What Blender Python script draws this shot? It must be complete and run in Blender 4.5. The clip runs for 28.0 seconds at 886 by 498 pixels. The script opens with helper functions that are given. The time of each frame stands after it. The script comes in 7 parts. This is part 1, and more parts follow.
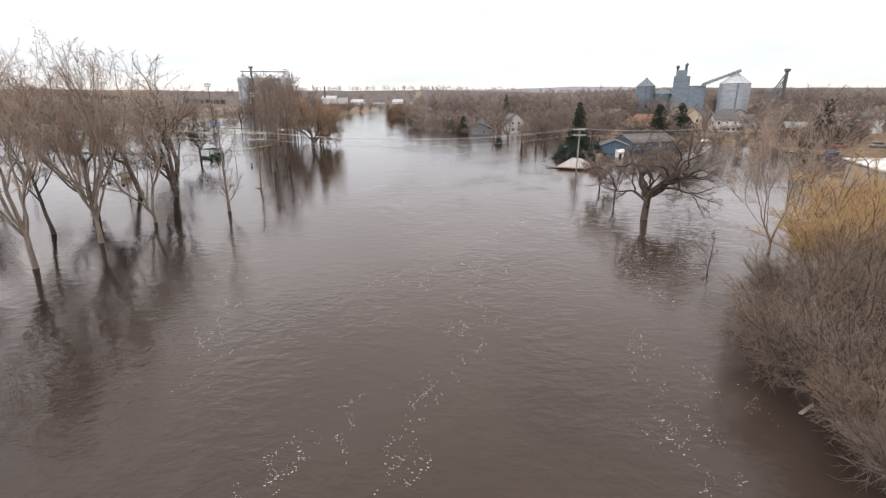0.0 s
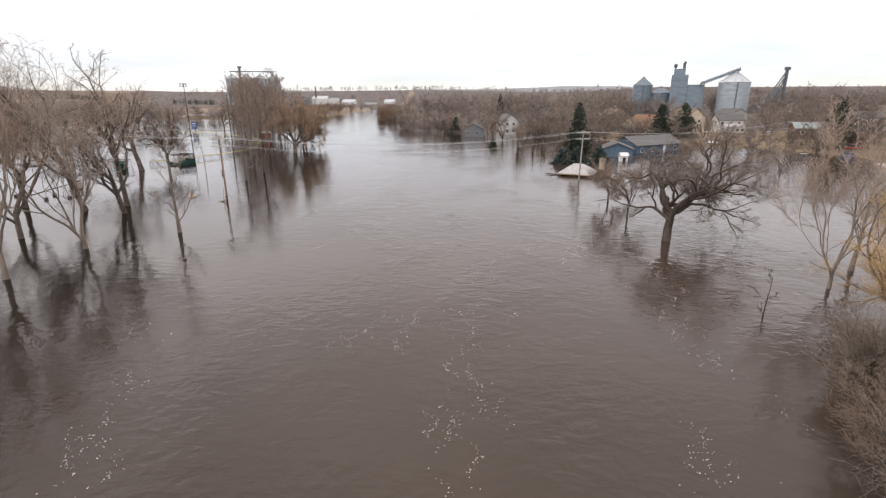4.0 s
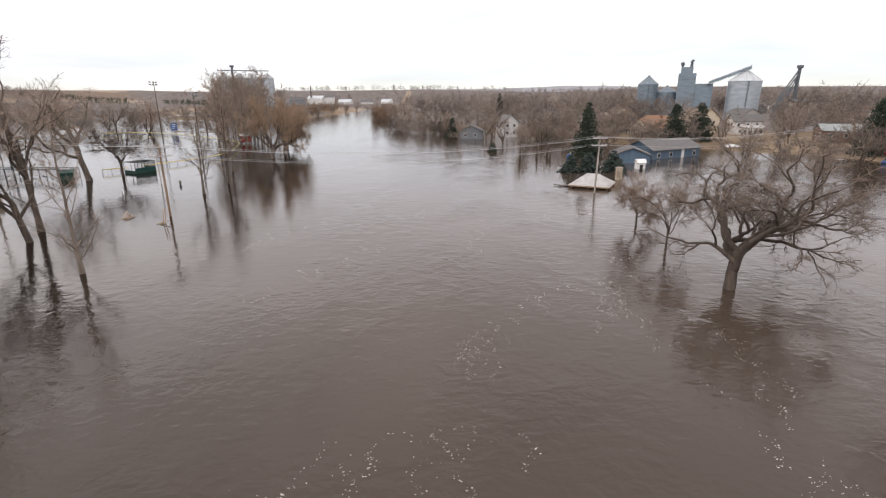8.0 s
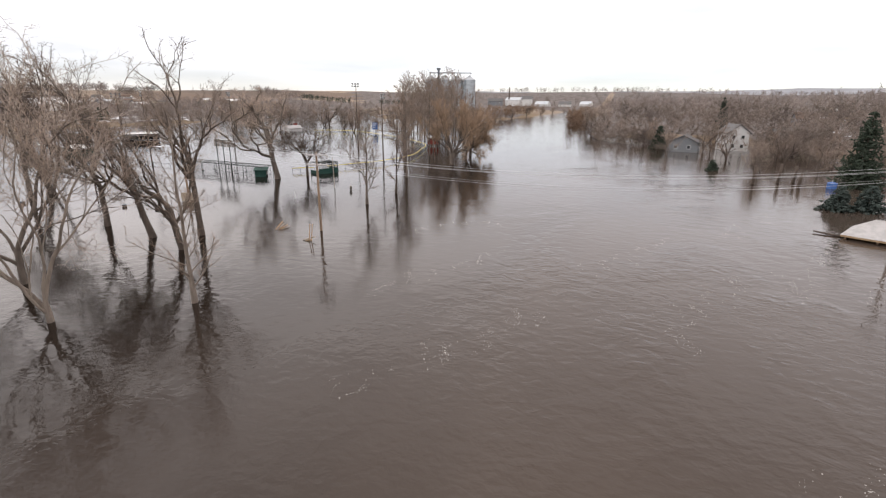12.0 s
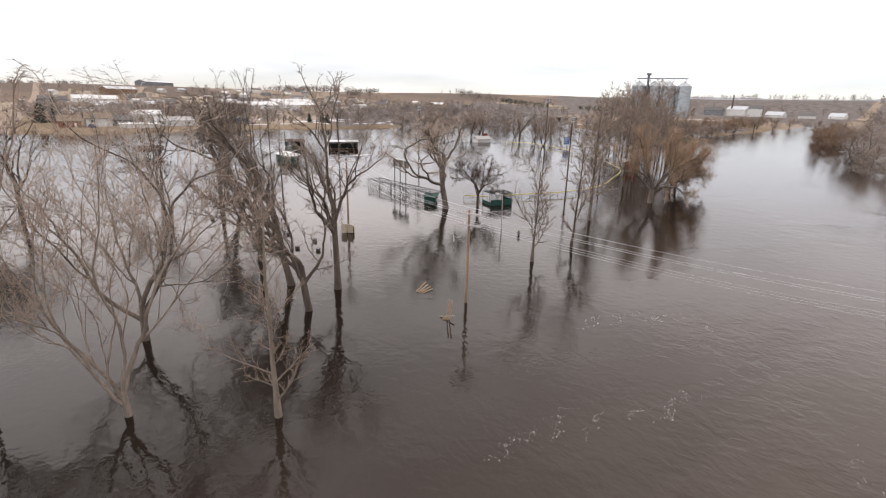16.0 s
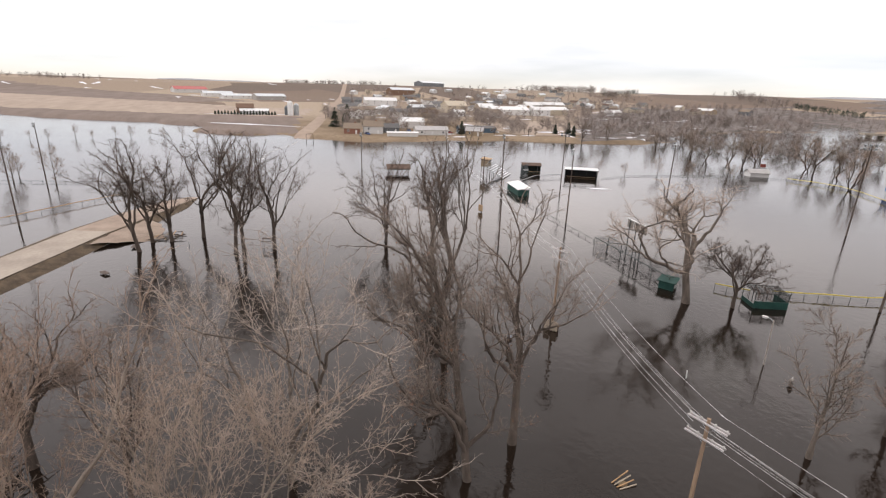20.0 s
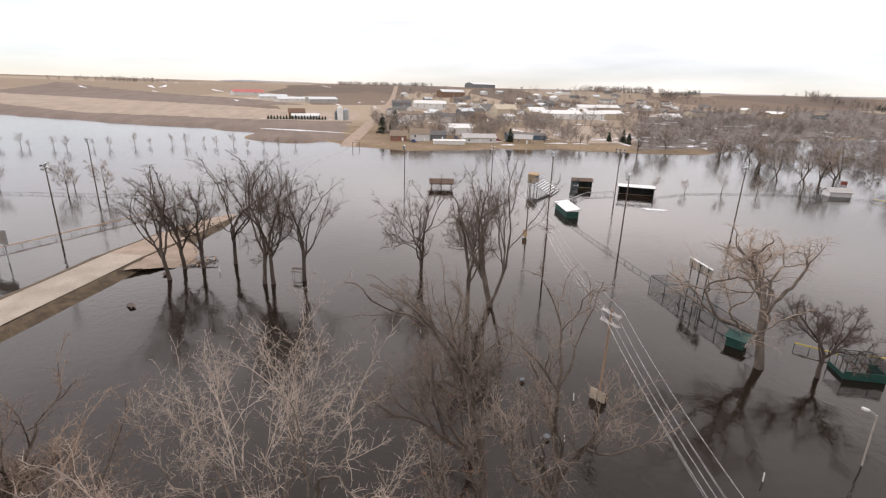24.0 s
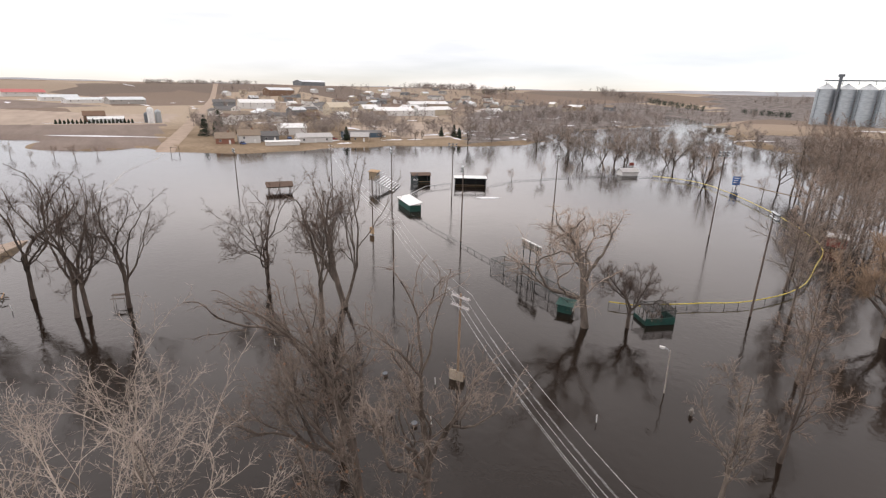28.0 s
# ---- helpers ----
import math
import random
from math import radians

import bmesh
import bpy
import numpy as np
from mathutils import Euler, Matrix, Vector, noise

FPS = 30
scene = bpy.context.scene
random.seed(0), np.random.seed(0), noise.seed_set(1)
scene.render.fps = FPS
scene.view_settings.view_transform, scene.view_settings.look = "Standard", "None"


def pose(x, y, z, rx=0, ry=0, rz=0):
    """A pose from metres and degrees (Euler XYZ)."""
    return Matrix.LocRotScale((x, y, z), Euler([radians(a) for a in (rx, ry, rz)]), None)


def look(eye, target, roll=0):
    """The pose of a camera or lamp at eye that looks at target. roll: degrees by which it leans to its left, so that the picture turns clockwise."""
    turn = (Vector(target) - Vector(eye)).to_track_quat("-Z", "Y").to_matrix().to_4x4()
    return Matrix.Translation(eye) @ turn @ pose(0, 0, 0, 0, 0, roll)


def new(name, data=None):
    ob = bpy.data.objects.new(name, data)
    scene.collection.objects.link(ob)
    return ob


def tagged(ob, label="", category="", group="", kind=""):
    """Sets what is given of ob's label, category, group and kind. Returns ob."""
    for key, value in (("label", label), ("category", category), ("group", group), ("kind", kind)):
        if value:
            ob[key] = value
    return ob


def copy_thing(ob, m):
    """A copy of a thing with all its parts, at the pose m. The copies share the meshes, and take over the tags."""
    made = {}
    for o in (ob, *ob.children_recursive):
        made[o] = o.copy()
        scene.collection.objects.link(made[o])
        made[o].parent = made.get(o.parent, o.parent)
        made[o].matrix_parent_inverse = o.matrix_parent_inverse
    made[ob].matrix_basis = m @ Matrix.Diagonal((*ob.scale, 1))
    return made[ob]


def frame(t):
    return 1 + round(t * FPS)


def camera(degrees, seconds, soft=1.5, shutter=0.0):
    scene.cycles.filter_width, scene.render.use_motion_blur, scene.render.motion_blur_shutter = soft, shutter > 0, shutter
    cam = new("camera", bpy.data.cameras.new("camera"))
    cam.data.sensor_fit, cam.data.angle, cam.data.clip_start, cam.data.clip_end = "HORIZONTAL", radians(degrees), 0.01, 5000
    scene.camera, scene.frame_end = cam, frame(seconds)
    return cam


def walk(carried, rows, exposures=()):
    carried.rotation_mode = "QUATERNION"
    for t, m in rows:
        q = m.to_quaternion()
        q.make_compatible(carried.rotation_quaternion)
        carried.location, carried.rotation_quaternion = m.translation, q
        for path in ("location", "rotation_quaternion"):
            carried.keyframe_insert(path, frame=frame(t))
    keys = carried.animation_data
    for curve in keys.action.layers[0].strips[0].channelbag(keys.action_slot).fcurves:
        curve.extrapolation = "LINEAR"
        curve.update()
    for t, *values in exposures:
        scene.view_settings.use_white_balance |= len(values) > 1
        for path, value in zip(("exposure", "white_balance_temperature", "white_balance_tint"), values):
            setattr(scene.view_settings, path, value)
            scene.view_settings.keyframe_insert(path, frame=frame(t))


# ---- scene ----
cam = camera(83.63, 28.0, soft=1.25)
# seconds, eye x y z in metres, yaw, pitch, roll in degrees
ROWS = [
    (0, -0.787, -0.605, 14.630, -0.149, -16.964, 0.085),
    (0.5, -0.709, 0.222, 14.697, -0.178, -16.973, 0.101),
    (1, -0.607, 1.172, 14.764, -0.227, -16.982, 0.157),
    (1.5, -0.496, 2.227, 14.791, -0.295, -16.991, 0.184),
    (2, -0.418, 3.443, 14.809, -0.404, -16.999, 0.200),
    (2.5, -0.332, 4.806, 14.795, -0.513, -16.988, 0.217),
    (3, -0.245, 6.290, 14.781, -0.641, -16.977, 0.203),
    (3.5, -0.145, 7.829, 14.708, -0.798, -16.979, 0.212),
    (5.5, 0.554, 14.433, 14.729, -1.035, -16.968, 0.278),
    (6, 0.663, 16.216, 14.672, -1.091, -16.961, 0.237),
    (6.5, 0.818, 18.007, 14.617, -1.103, -16.973, 0.248),
    (7, 0.941, 19.847, 14.619, -1.134, -16.975, 0.228),
    (7.5, 1.113, 21.793, 14.588, -1.145, -16.987, 0.248),
    (8, 1.252, 23.738, 14.606, -1.106, -16.999, 0.238),
    (8.5, 1.286, 25.725, 14.648, -0.339, -17.010, 0.269),
    (9, 1.271, 27.704, 14.633, 1.367, -16.982, 0.239),
    (9.5, 1.281, 29.724, 14.643, 3.764, -16.943, 0.139),
    (10, 1.233, 31.702, 14.725, 6.521, -16.924, 0.040),
    (10.5, 1.178, 33.576, 14.775, 10.078, -16.875, -0.150),
    (11, 0.985, 35.417, 14.858, 13.545, -16.847, -0.230),
    (11.5, 0.771, 37.162, 14.965, 17.161, -16.832, -0.296),
    (12, 0.533, 38.947, 15.048, 20.637, -16.847, -0.353),
    (12.5, 0.049, 40.784, 15.152, 23.893, -16.794, -0.464),
    (14.5, -1.818, 47.603, 16.145, 35.486, -16.661, -0.889),
    (15, -2.894, 49.358, 16.873, 37.661, -16.668, -0.911),
    (15.5, -3.794, 50.929, 17.863, 40.012, -16.746, -1.100),
    (16, -4.744, 52.435, 18.950, 42.523, -16.884, -1.340),
    (16.5, -5.774, 53.932, 19.996, 45.244, -16.953, -1.440),
    (17, -6.813, 55.325, 21.245, 48.294, -17.151, -1.659),
    (17.5, -7.983, 56.696, 22.431, 51.557, -17.307, -1.746),
    (18, -9.129, 58.043, 23.488, 54.960, -17.393, -1.693),
    (18.5, -10.453, 59.350, 24.512, 58.443, -17.488, -1.700),
    (19, -11.777, 60.592, 25.609, 61.916, -17.664, -1.686),
    (19.5, -13.219, 61.721, 26.694, 65.685, -17.827, -1.778),
    (20, -14.686, 62.720, 27.836, 70.245, -18.000, -1.859),
    (20.5, -16.492, 63.783, 28.935, 75.005, -18.095, -1.674),
    (21, -18.395, 64.725, 30.041, 79.675, -18.181, -1.490),
    (21.5, -20.072, 65.484, 30.902, 80.931, -18.239, -1.433),
    (23.5, -21.676, 66.632, 31.574, 78.685, -18.203, -1.585),
    (24, -21.660, 66.508, 31.584, 75.892, -18.192, -1.638),
    (24.5, -21.573, 66.455, 31.709, 73.143, -18.196, -1.612),
    (25, -21.486, 66.385, 31.711, 70.434, -18.081, -1.516),
    (25.5, -21.475, 66.323, 31.736, 67.812, -18.037, -1.495),
    (26, -21.440, 66.261, 31.719, 65.529, -18.013, -1.454),
    (26.5, -21.445, 66.166, 31.727, 63.087, -18.018, -1.443),
    (27, -21.329, 66.152, 31.743, 60.515, -17.974, -1.391),
    (27.5, -21.237, 66.106, 31.767, 58.073, -17.990, -1.330),
    (28, -21.153, 66.092, 31.775, 57.450, -17.986, -1.319),
]
walk(cam, [(t, pose(x, y, z, 90 + pitch, roll, yaw)) for t, x, y, z, yaw, pitch, roll in ROWS],
     exposures=[(0.0, 0.08), (7.0, 0.06), (12.0, 0.08), (18.0, 0.10), (21.0, 0.06), (28.0, 0.06)])

# ---- sky and light: a bright overcast winter day ----
world = bpy.data.worlds.new("overcast_sky")
scene.world = world
world.use_nodes = True
wn, wl = world.node_tree.nodes, world.node_tree.links
wn.clear()
w_out = wn.new("ShaderNodeOutputWorld")
w_sky = wn.new("ShaderNodeTexSky")
w_sky.sky_type, w_sky.sun_disc = "NISHITA", False
w_sky.sun_elevation, w_sky.sun_rotation = radians(48), radians(200)
w_sky.dust_density, w_sky.air_density, w_sky.ozone_density = 0.0, 0.8, 2.0
w_bg = wn.new("ShaderNodeBackground")
w_bg.inputs["Strength"].default_value = 0.05
wl.new(w_sky.outputs[0], w_bg.inputs["Color"])
w_co = wn.new("ShaderNodeTexCoord")
w_sep = wn.new("ShaderNodeSeparateXYZ")
wl.new(w_co.outputs["Generated"], w_sep.inputs[0])
w_ramp = wn.new("ShaderNodeValToRGB")
els = w_ramp.color_ramp.elements
els[0].position, els[0].color = 0.0, (0.58, 0.525, 0.555, 1)
els[1].position, els[1].color = 1.0, (1.12, 1.03, 1.0, 1)
for at, col in ((0.035, (0.685, 0.615, 0.635, 1)), (0.10, (0.93, 0.84, 0.81, 1)), (0.24, (1.46, 1.30, 1.21, 1))):
    e = els.new(at)
    e.color = col
wl.new(w_sep.outputs["Z"], w_ramp.inputs[0])
w_map = wn.new("ShaderNodeMapping")
w_map.inputs["Scale"].default_value = (1.6, 1.6, 11.0)
wl.new(w_co.outputs["Generated"], w_map.inputs[0])
w_noise = wn.new("ShaderNodeTexNoise")
w_noise.inputs["Scale"].default_value, w_noise.inputs["Detail"].default_value = 1.7, 5.0
wl.new(w_map.outputs[0], w_noise.inputs["Vector"])
w_rng = wn.new("ShaderNodeMapRange")
w_rng.inputs["From Min"].default_value, w_rng.inputs["From Max"].default_value = 0.3, 0.7
w_rng.inputs["To Min"].default_value, w_rng.inputs["To Max"].default_value = 0.70, 1.10
wl.new(w_noise.outputs["Fac"], w_rng.inputs["Value"])
w_mul = wn.new("ShaderNodeVectorMath")
w_mul.operation = "MULTIPLY"
wl.new(w_ramp.outputs[0], w_mul.inputs[0])
# western sky brightened well above the horizon, added to lift the calm water's reflections
w_west = wn.new("ShaderNodeMapRange")
w_west.interpolation_type = "SMOOTHSTEP"
w_west.inputs["From Min"].default_value, w_west.inputs["From Max"].default_value = -1.0, 0.2
w_west.inputs["To Min"].default_value, w_west.inputs["To Max"].default_value = 0.42, 0.0
wl.new(w_sep.outputs["X"], w_west.inputs["Value"])
w_high = wn.new("ShaderNodeMapRange")
w_high.interpolation_type = "SMOOTHSTEP"
w_high.inputs["From Min"].default_value, w_high.inputs["From Max"].default_value = 0.02, 0.32
w_high.inputs["To Min"].default_value, w_high.inputs["To Max"].default_value = 0.12, 1.0
wl.new(w_sep.outputs["Z"], w_high.inputs["Value"])
w_glow = wn.new("ShaderNodeMath")
w_glow.operation = "MULTIPLY_ADD"
wl.new(w_west.outputs[0], w_glow.inputs[0])
wl.new(w_high.outputs[0], w_glow.inputs[1])
w_glow.inputs[2].default_value = 1.0
w_both = wn.new("ShaderNodeMath")
w_both.operation = "MULTIPLY"
wl.new(w_rng.outputs[0], w_both.inputs[0])
wl.new(w_glow.outputs[0], w_both.inputs[1])
wl.new(w_both.outputs[0], w_mul.inputs[1])
w_bg2 = wn.new("ShaderNodeBackground")
w_bg2.inputs["Strength"].default_value = 1.0
wl.new(w_mul.outputs[0], w_bg2.inputs["Color"])
w_add = wn.new("ShaderNodeAddShader")
wl.new(w_bg.outputs[0], w_add.inputs[0])
wl.new(w_bg2.outputs[0], w_add.inputs[1])
wl.new(w_add.outputs[0], w_out.inputs["Surface"])

sun_data = bpy.data.lights.new("sun", "SUN")
sun_data.energy, sun_data.angle, sun_data.color = 0.6, radians(25), (1.0, 0.96, 0.9)
sun = new("sun", sun_data)
sun.matrix_world = look((0, 0, 60), (14, 38, 15))


# ---- materials ----
MATS = {}


def mat(name, col, col2=None, rough=0.8, metal=0.0, scale=4.0, detail=6.0, bump=0.0, bscale=None, stretch=(1, 1, 1),
        vary=0.0, spec=0.3, contrast=(0.35, 0.65), fine=0.0, dist=0.02):
    """A surface with two colours mixed by noise in metres, fine grain, bump, and a tone that varies from piece to piece."""
    m = bpy.data.materials.new(name)
    m.use_nodes = True
    n, l = m.node_tree.nodes, m.node_tree.links
    b = n["Principled BSDF"]
    b.inputs["Roughness"].default_value, b.inputs["Metallic"].default_value = rough, metal
    b.inputs["Specular IOR Level"].default_value = spec
    co = n.new("ShaderNodeTexCoord")
    mp = n.new("ShaderNodeMapping")
    mp.inputs["Scale"].default_value = stretch
    l.new(co.outputs["Object"], mp.inputs[0])
    no = n.new("ShaderNodeTexNoise")
    no.inputs["Scale"].default_value, no.inputs["Detail"].default_value = scale, detail
    l.new(mp.outputs[0], no.inputs["Vector"])
    rp = n.new("ShaderNodeValToRGB")
    e = rp.color_ramp.elements
    col2 = col2 or tuple(c * 0.7 for c in col)
    e[0].position, e[0].color = contrast[0], (*col, 1)
    e[1].position, e[1].color = contrast[1], (*col2, 1)
    l.new(no.outputs["Fac"], rp.inputs[0])
    out = rp.outputs[0]
    if fine:
        nf = n.new("ShaderNodeTexNoise")
        nf.inputs["Scale"].default_value, nf.inputs["Detail"].default_value = scale * 9, 3
        l.new(mp.outputs[0], nf.inputs["Vector"])
        mr = n.new("ShaderNodeMapRange")
        mr.inputs["To Min"].default_value, mr.inputs["To Max"].default_value = 1 - fine, 1 + fine
        l.new(nf.outputs["Fac"], mr.inputs["Value"])
        vm = n.new("ShaderNodeVectorMath")
        vm.operation = "MULTIPLY"
        l.new(out, vm.inputs[0])
        l.new(mr.outputs[0], vm.inputs[1])
        out = vm.outputs[0]
    if vary:
        oi = n.new("ShaderNodeObjectInfo")
        mr = n.new("ShaderNodeMapRange")
        mr.inputs["To Min"].default_value, mr.inputs["To Max"].default_value = 1 - vary, 1 + vary
        l.new(oi.outputs["Random"], mr.inputs["Value"])
        vm = n.new("ShaderNodeVectorMath")
        vm.operation = "MULTIPLY"
        l.new(out, vm.inputs[0])
        l.new(mr.outputs[0], vm.inputs[1])
        out = vm.outputs[0]
    l.new(out, b.inputs["Base Color"])
    if bump:
        nb = n.new("ShaderNodeTexNoise")
        nb.inputs["Scale"].default_value, nb.inputs["Detail"].default_value = bscale or scale * 4, 5
        l.new(mp.outputs[0], nb.inputs["Vector"])
        bp = n.new("ShaderNodeBump")
        bp.inputs["Strength"].default_value, bp.inputs["Distance"].default_value = bump, dist
        l.new(nb.outputs["Fac"], bp.inputs["Height"])
        l.new(bp.outputs[0], b.inputs["Normal"])
    MATS[name] = m
    return m


def water_material():
    m = bpy.data.materials.new("muddy_flood_water")
    m.use_nodes = True
    n, l = m.node_tree.nodes, m.node_tree.links
    b = n["Principled BSDF"]
    b.inputs["IOR"].default_value = 1.33
    co = n.new("ShaderNodeTexCoord")
    sep = n.new("ShaderNodeSeparateXYZ")
    l.new(co.outputs["Object"], sep.inputs[0])

    def noise_at(scale, stretch, detail, rot=0.0, distort=0.0):
        mp = n.new("ShaderNodeMapping")
        mp.inputs["Scale"].default_value = stretch
        mp.inputs["Rotation"].default_value = (0, 0, rot)
        l.new(co.outputs["Object"], mp.inputs[0])
        no = n.new("ShaderNodeTexNoise")
        no.inputs["Scale"].default_value, no.inputs["Detail"].default_value = scale, detail
        no.inputs["Distortion"].default_value = distort
        l.new(mp.outputs[0], no.inputs["Vector"])
        return no.outputs["Fac"]

    def math(op, a, bb):
        q = n.new("ShaderNodeMath")
        q.operation = op
        for i, v in ((0, a), (1, bb)):
            if isinstance(v, (int, float)):
                q.inputs[i].default_value = v
            else:
                l.new(v, q.inputs[i])
        return q.outputs[0]

    # the river channel runs north between the trees; beyond it the flood lies calm
    edge = n.new("ShaderNodeMapRange")
    edge.interpolation_type = "SMOOTHSTEP"
    edge.inputs["From Min"].default_value, edge.inputs["From Max"].default_value = -36.0, 2.0
    edge.inputs["To Min"].default_value, edge.inputs["To Max"].default_value = 0.0, 1.0
    l.new(sep.outputs["X"], edge.inputs["Value"])
    river = edge.outputs[0]
    tint = n.new("ShaderNodeValToRGB")
    e = tint.color_ramp.elements
    e[0].position, e[0].color = 0.3, (0.052, 0.0385, 0.030, 1)
    e[1].position, e[1].color = 0.75, (0.079, 0.060, 0.047, 1)
    l.new(noise_at(0.05, (1.0, 0.45, 1), 4, 0.1, 1.2), tint.inputs[0])
    calm = n.new("ShaderNodeMix")
    calm.data_type = "RGBA"
    l.new(river, calm.inputs["Factor"])
    calm.inputs["A"].default_value = (0.0145, 0.0100, 0.0072, 1)
    l.new(tint.outputs[0], calm.inputs["B"])
    l.new(calm.outputs["Result"], b.inputs["Base Color"])
    patch = noise_at(0.035, (1.0, 0.5, 1), 3, 0.0, 1.5)
    rr = n.new("ShaderNodeMapRange")
    rr.inputs["From Min"].default_value, rr.inputs["From Max"].default_value = 0.35, 0.65
    rr.inputs["To Min"].default_value, rr.inputs["To Max"].default_value = 0.025, 0.075
    l.new(patch, rr.inputs["Value"])
    l.new(rr.outputs[0], b.inputs["Roughness"])
    ripple = math("ADD", math("MULTIPLY", noise_at(0.7, (0.8, 1.0, 1), 3, 0.25, 0.8), 0.36),
                  math("MULTIPLY", noise_at(2.2, (0.6, 1.0, 1), 2, -0.2, 0.4), 0.16))
    swirl = math("MULTIPLY", noise_at(0.12, (1.0, 0.6, 1), 2, 0.0, 1.0), 0.25)
    breeze = math("ADD", math("MULTIPLY", noise_at(1.1, (0.8, 1.0, 1), 2, 0.6, 0.5), 0.10), math("MULTIPLY", noise_at(3.4, (1.0, 0.8, 1), 2, -0.4, 0.3), 0.035))
    gust = n.new("ShaderNodeMapRange")
    gust.interpolation_type = "SMOOTHSTEP"
    gust.inputs["From Min"].default_value, gust.inputs["From Max"].default_value = 0.46, 0.68
    l.new(noise_at(0.075, (1.0, 0.6, 1), 3, 0.3, 0.5), gust.inputs["Value"])
    amount = math("ADD", math("MULTIPLY", river, math("ADD", math("MULTIPLY", gust.outputs[0], 0.65), 0.38)), math("ADD", math("MULTIPLY", gust.outputs[0], 0.10), 0.02))
    height = math("ADD", math("MULTIPLY", math("ADD", ripple, swirl), amount), breeze)
    bp = n.new("ShaderNodeBump")
    bp.inputs["Strength"].default_value, bp.inputs["Distance"].default_value = 0.8, 0.30
    l.new(height, bp.inputs["Height"])
    l.new(bp.outputs[0], b.inputs["Normal"])
    MATS["water"] = m


def ground_material():
    m = bpy.data.materials.new("dormant_land")
    m.use_nodes = True
    n, l = m.node_tree.nodes, m.node_tree.links
    b = n["Principled BSDF"]
    b.inputs["Roughness"].default_value = 0.95
    b.inputs["Specular IOR Level"].default_value = 0.1
    co = n.new("ShaderNodeTexCoord")
    mp = n.new("ShaderNodeMapping")
    mp.inputs["Rotation"].default_value = (0, 0, radians(-11))
    mp.inputs["Scale"].default_value = (0.55, 1.0, 1.0)
    l.new(co.outputs["Object"], mp.inputs[0])
    vo = n.new("ShaderNodeTexVoronoi")
    vo.distance, vo.inputs["Scale"].default_value = "CHEBYCHEV", 0.006
    vo.inputs["Randomness"].default_value = 0.6
    l.new(mp.outputs[0], vo.inputs["Vector"])
    sp = n.new("ShaderNodeSeparateColor")
    l.new(vo.outputs["Color"], sp.inputs[0])
    fields = n.new("ShaderNodeValToRGB")
    fields.color_ramp.interpolation = "CONSTANT"
    e = fields.color_ramp.elements
    e[0].position, e[0].color = 0.0, (0.28, 0.22, 0.165, 1)
    e[1].position, e[1].color = 0.3, (0.185, 0.14, 0.108, 1)
    for at, col in ((0.5, (0.34, 0.275, 0.205, 1)), (0.72, (0.15, 0.118, 0.096, 1)), (0.86, (0.29, 0.235, 0.18, 1))):
        q = e.new(at)
        q.color = col
    l.new(sp.outputs[0], fields.inputs[0])
    no = n.new("ShaderNodeTexNoise")
    no.inputs["Scale"].default_value, no.inputs["Detail"].default_value = 0.045, 9
    l.new(co.outputs["Object"], no.inputs["Vector"])
    gr = n.new("ShaderNodeValToRGB")
    e = gr.color_ramp.elements
    e[0].position, e[0].color = 0.32, (0.27, 0.205, 0.14, 1)
    e[1].position, e[1].color = 0.68, (0.17, 0.125, 0.08, 1)
    l.new(no.outputs["Fac"], gr.inputs[0])
    dist = n.new("ShaderNodeVectorMath")
    dist.operation = "DISTANCE"
    dist.inputs[1].default_value = (-60, 200, 0)
    l.new(co.outputs["Object"], dist.inputs[0])
    far = n.new("ShaderNodeMapRange")
    far.inputs["From Min"].default_value, far.inputs["From Max"].default_value = 330, 420
    l.new(dist.outputs["Value"], far.inputs["Value"])
    mx = n.new("ShaderNodeMix")
    mx.data_type = "RGBA"
    l.new(far.outputs[0], mx.inputs["Factor"])
    l.new(gr.outputs[0], mx.inputs["A"])
    l.new(fields.outputs[0], mx.inputs["B"])
    nf = n.new("ShaderNodeTexNoise")
    nf.inputs["Scale"].default_value, nf.inputs["Detail"].default_value = 0.6, 8
    l.new(co.outputs["Object"], nf.inputs["Vector"])
    mr = n.new("ShaderNodeMapRange")
    mr.inputs["To Min"].default_value, mr.inputs["To Max"].default_value = 0.55, 1.45
    l.new(nf.outputs["Fac"], mr.inputs["Value"])
    vm = n.new("ShaderNodeVectorMath")
    vm.operation = "MULTIPLY"
    l.new(mx.outputs["Result"], vm.inputs[0])
    l.new(mr.outputs[0], vm.inputs[1])
    l.new(vm.outputs[0], b.inputs["Base Color"])
    bp = n.new("ShaderNodeBump")
    bp.inputs["Strength"].default_value, bp.inputs["Distance"].default_value = 0.6, 0.25
    l.new(nf.outputs["Fac"], bp.inputs["Height"])
    l.new(bp.outputs[0], b.inputs["Normal"])
    MATS["ground"] = m


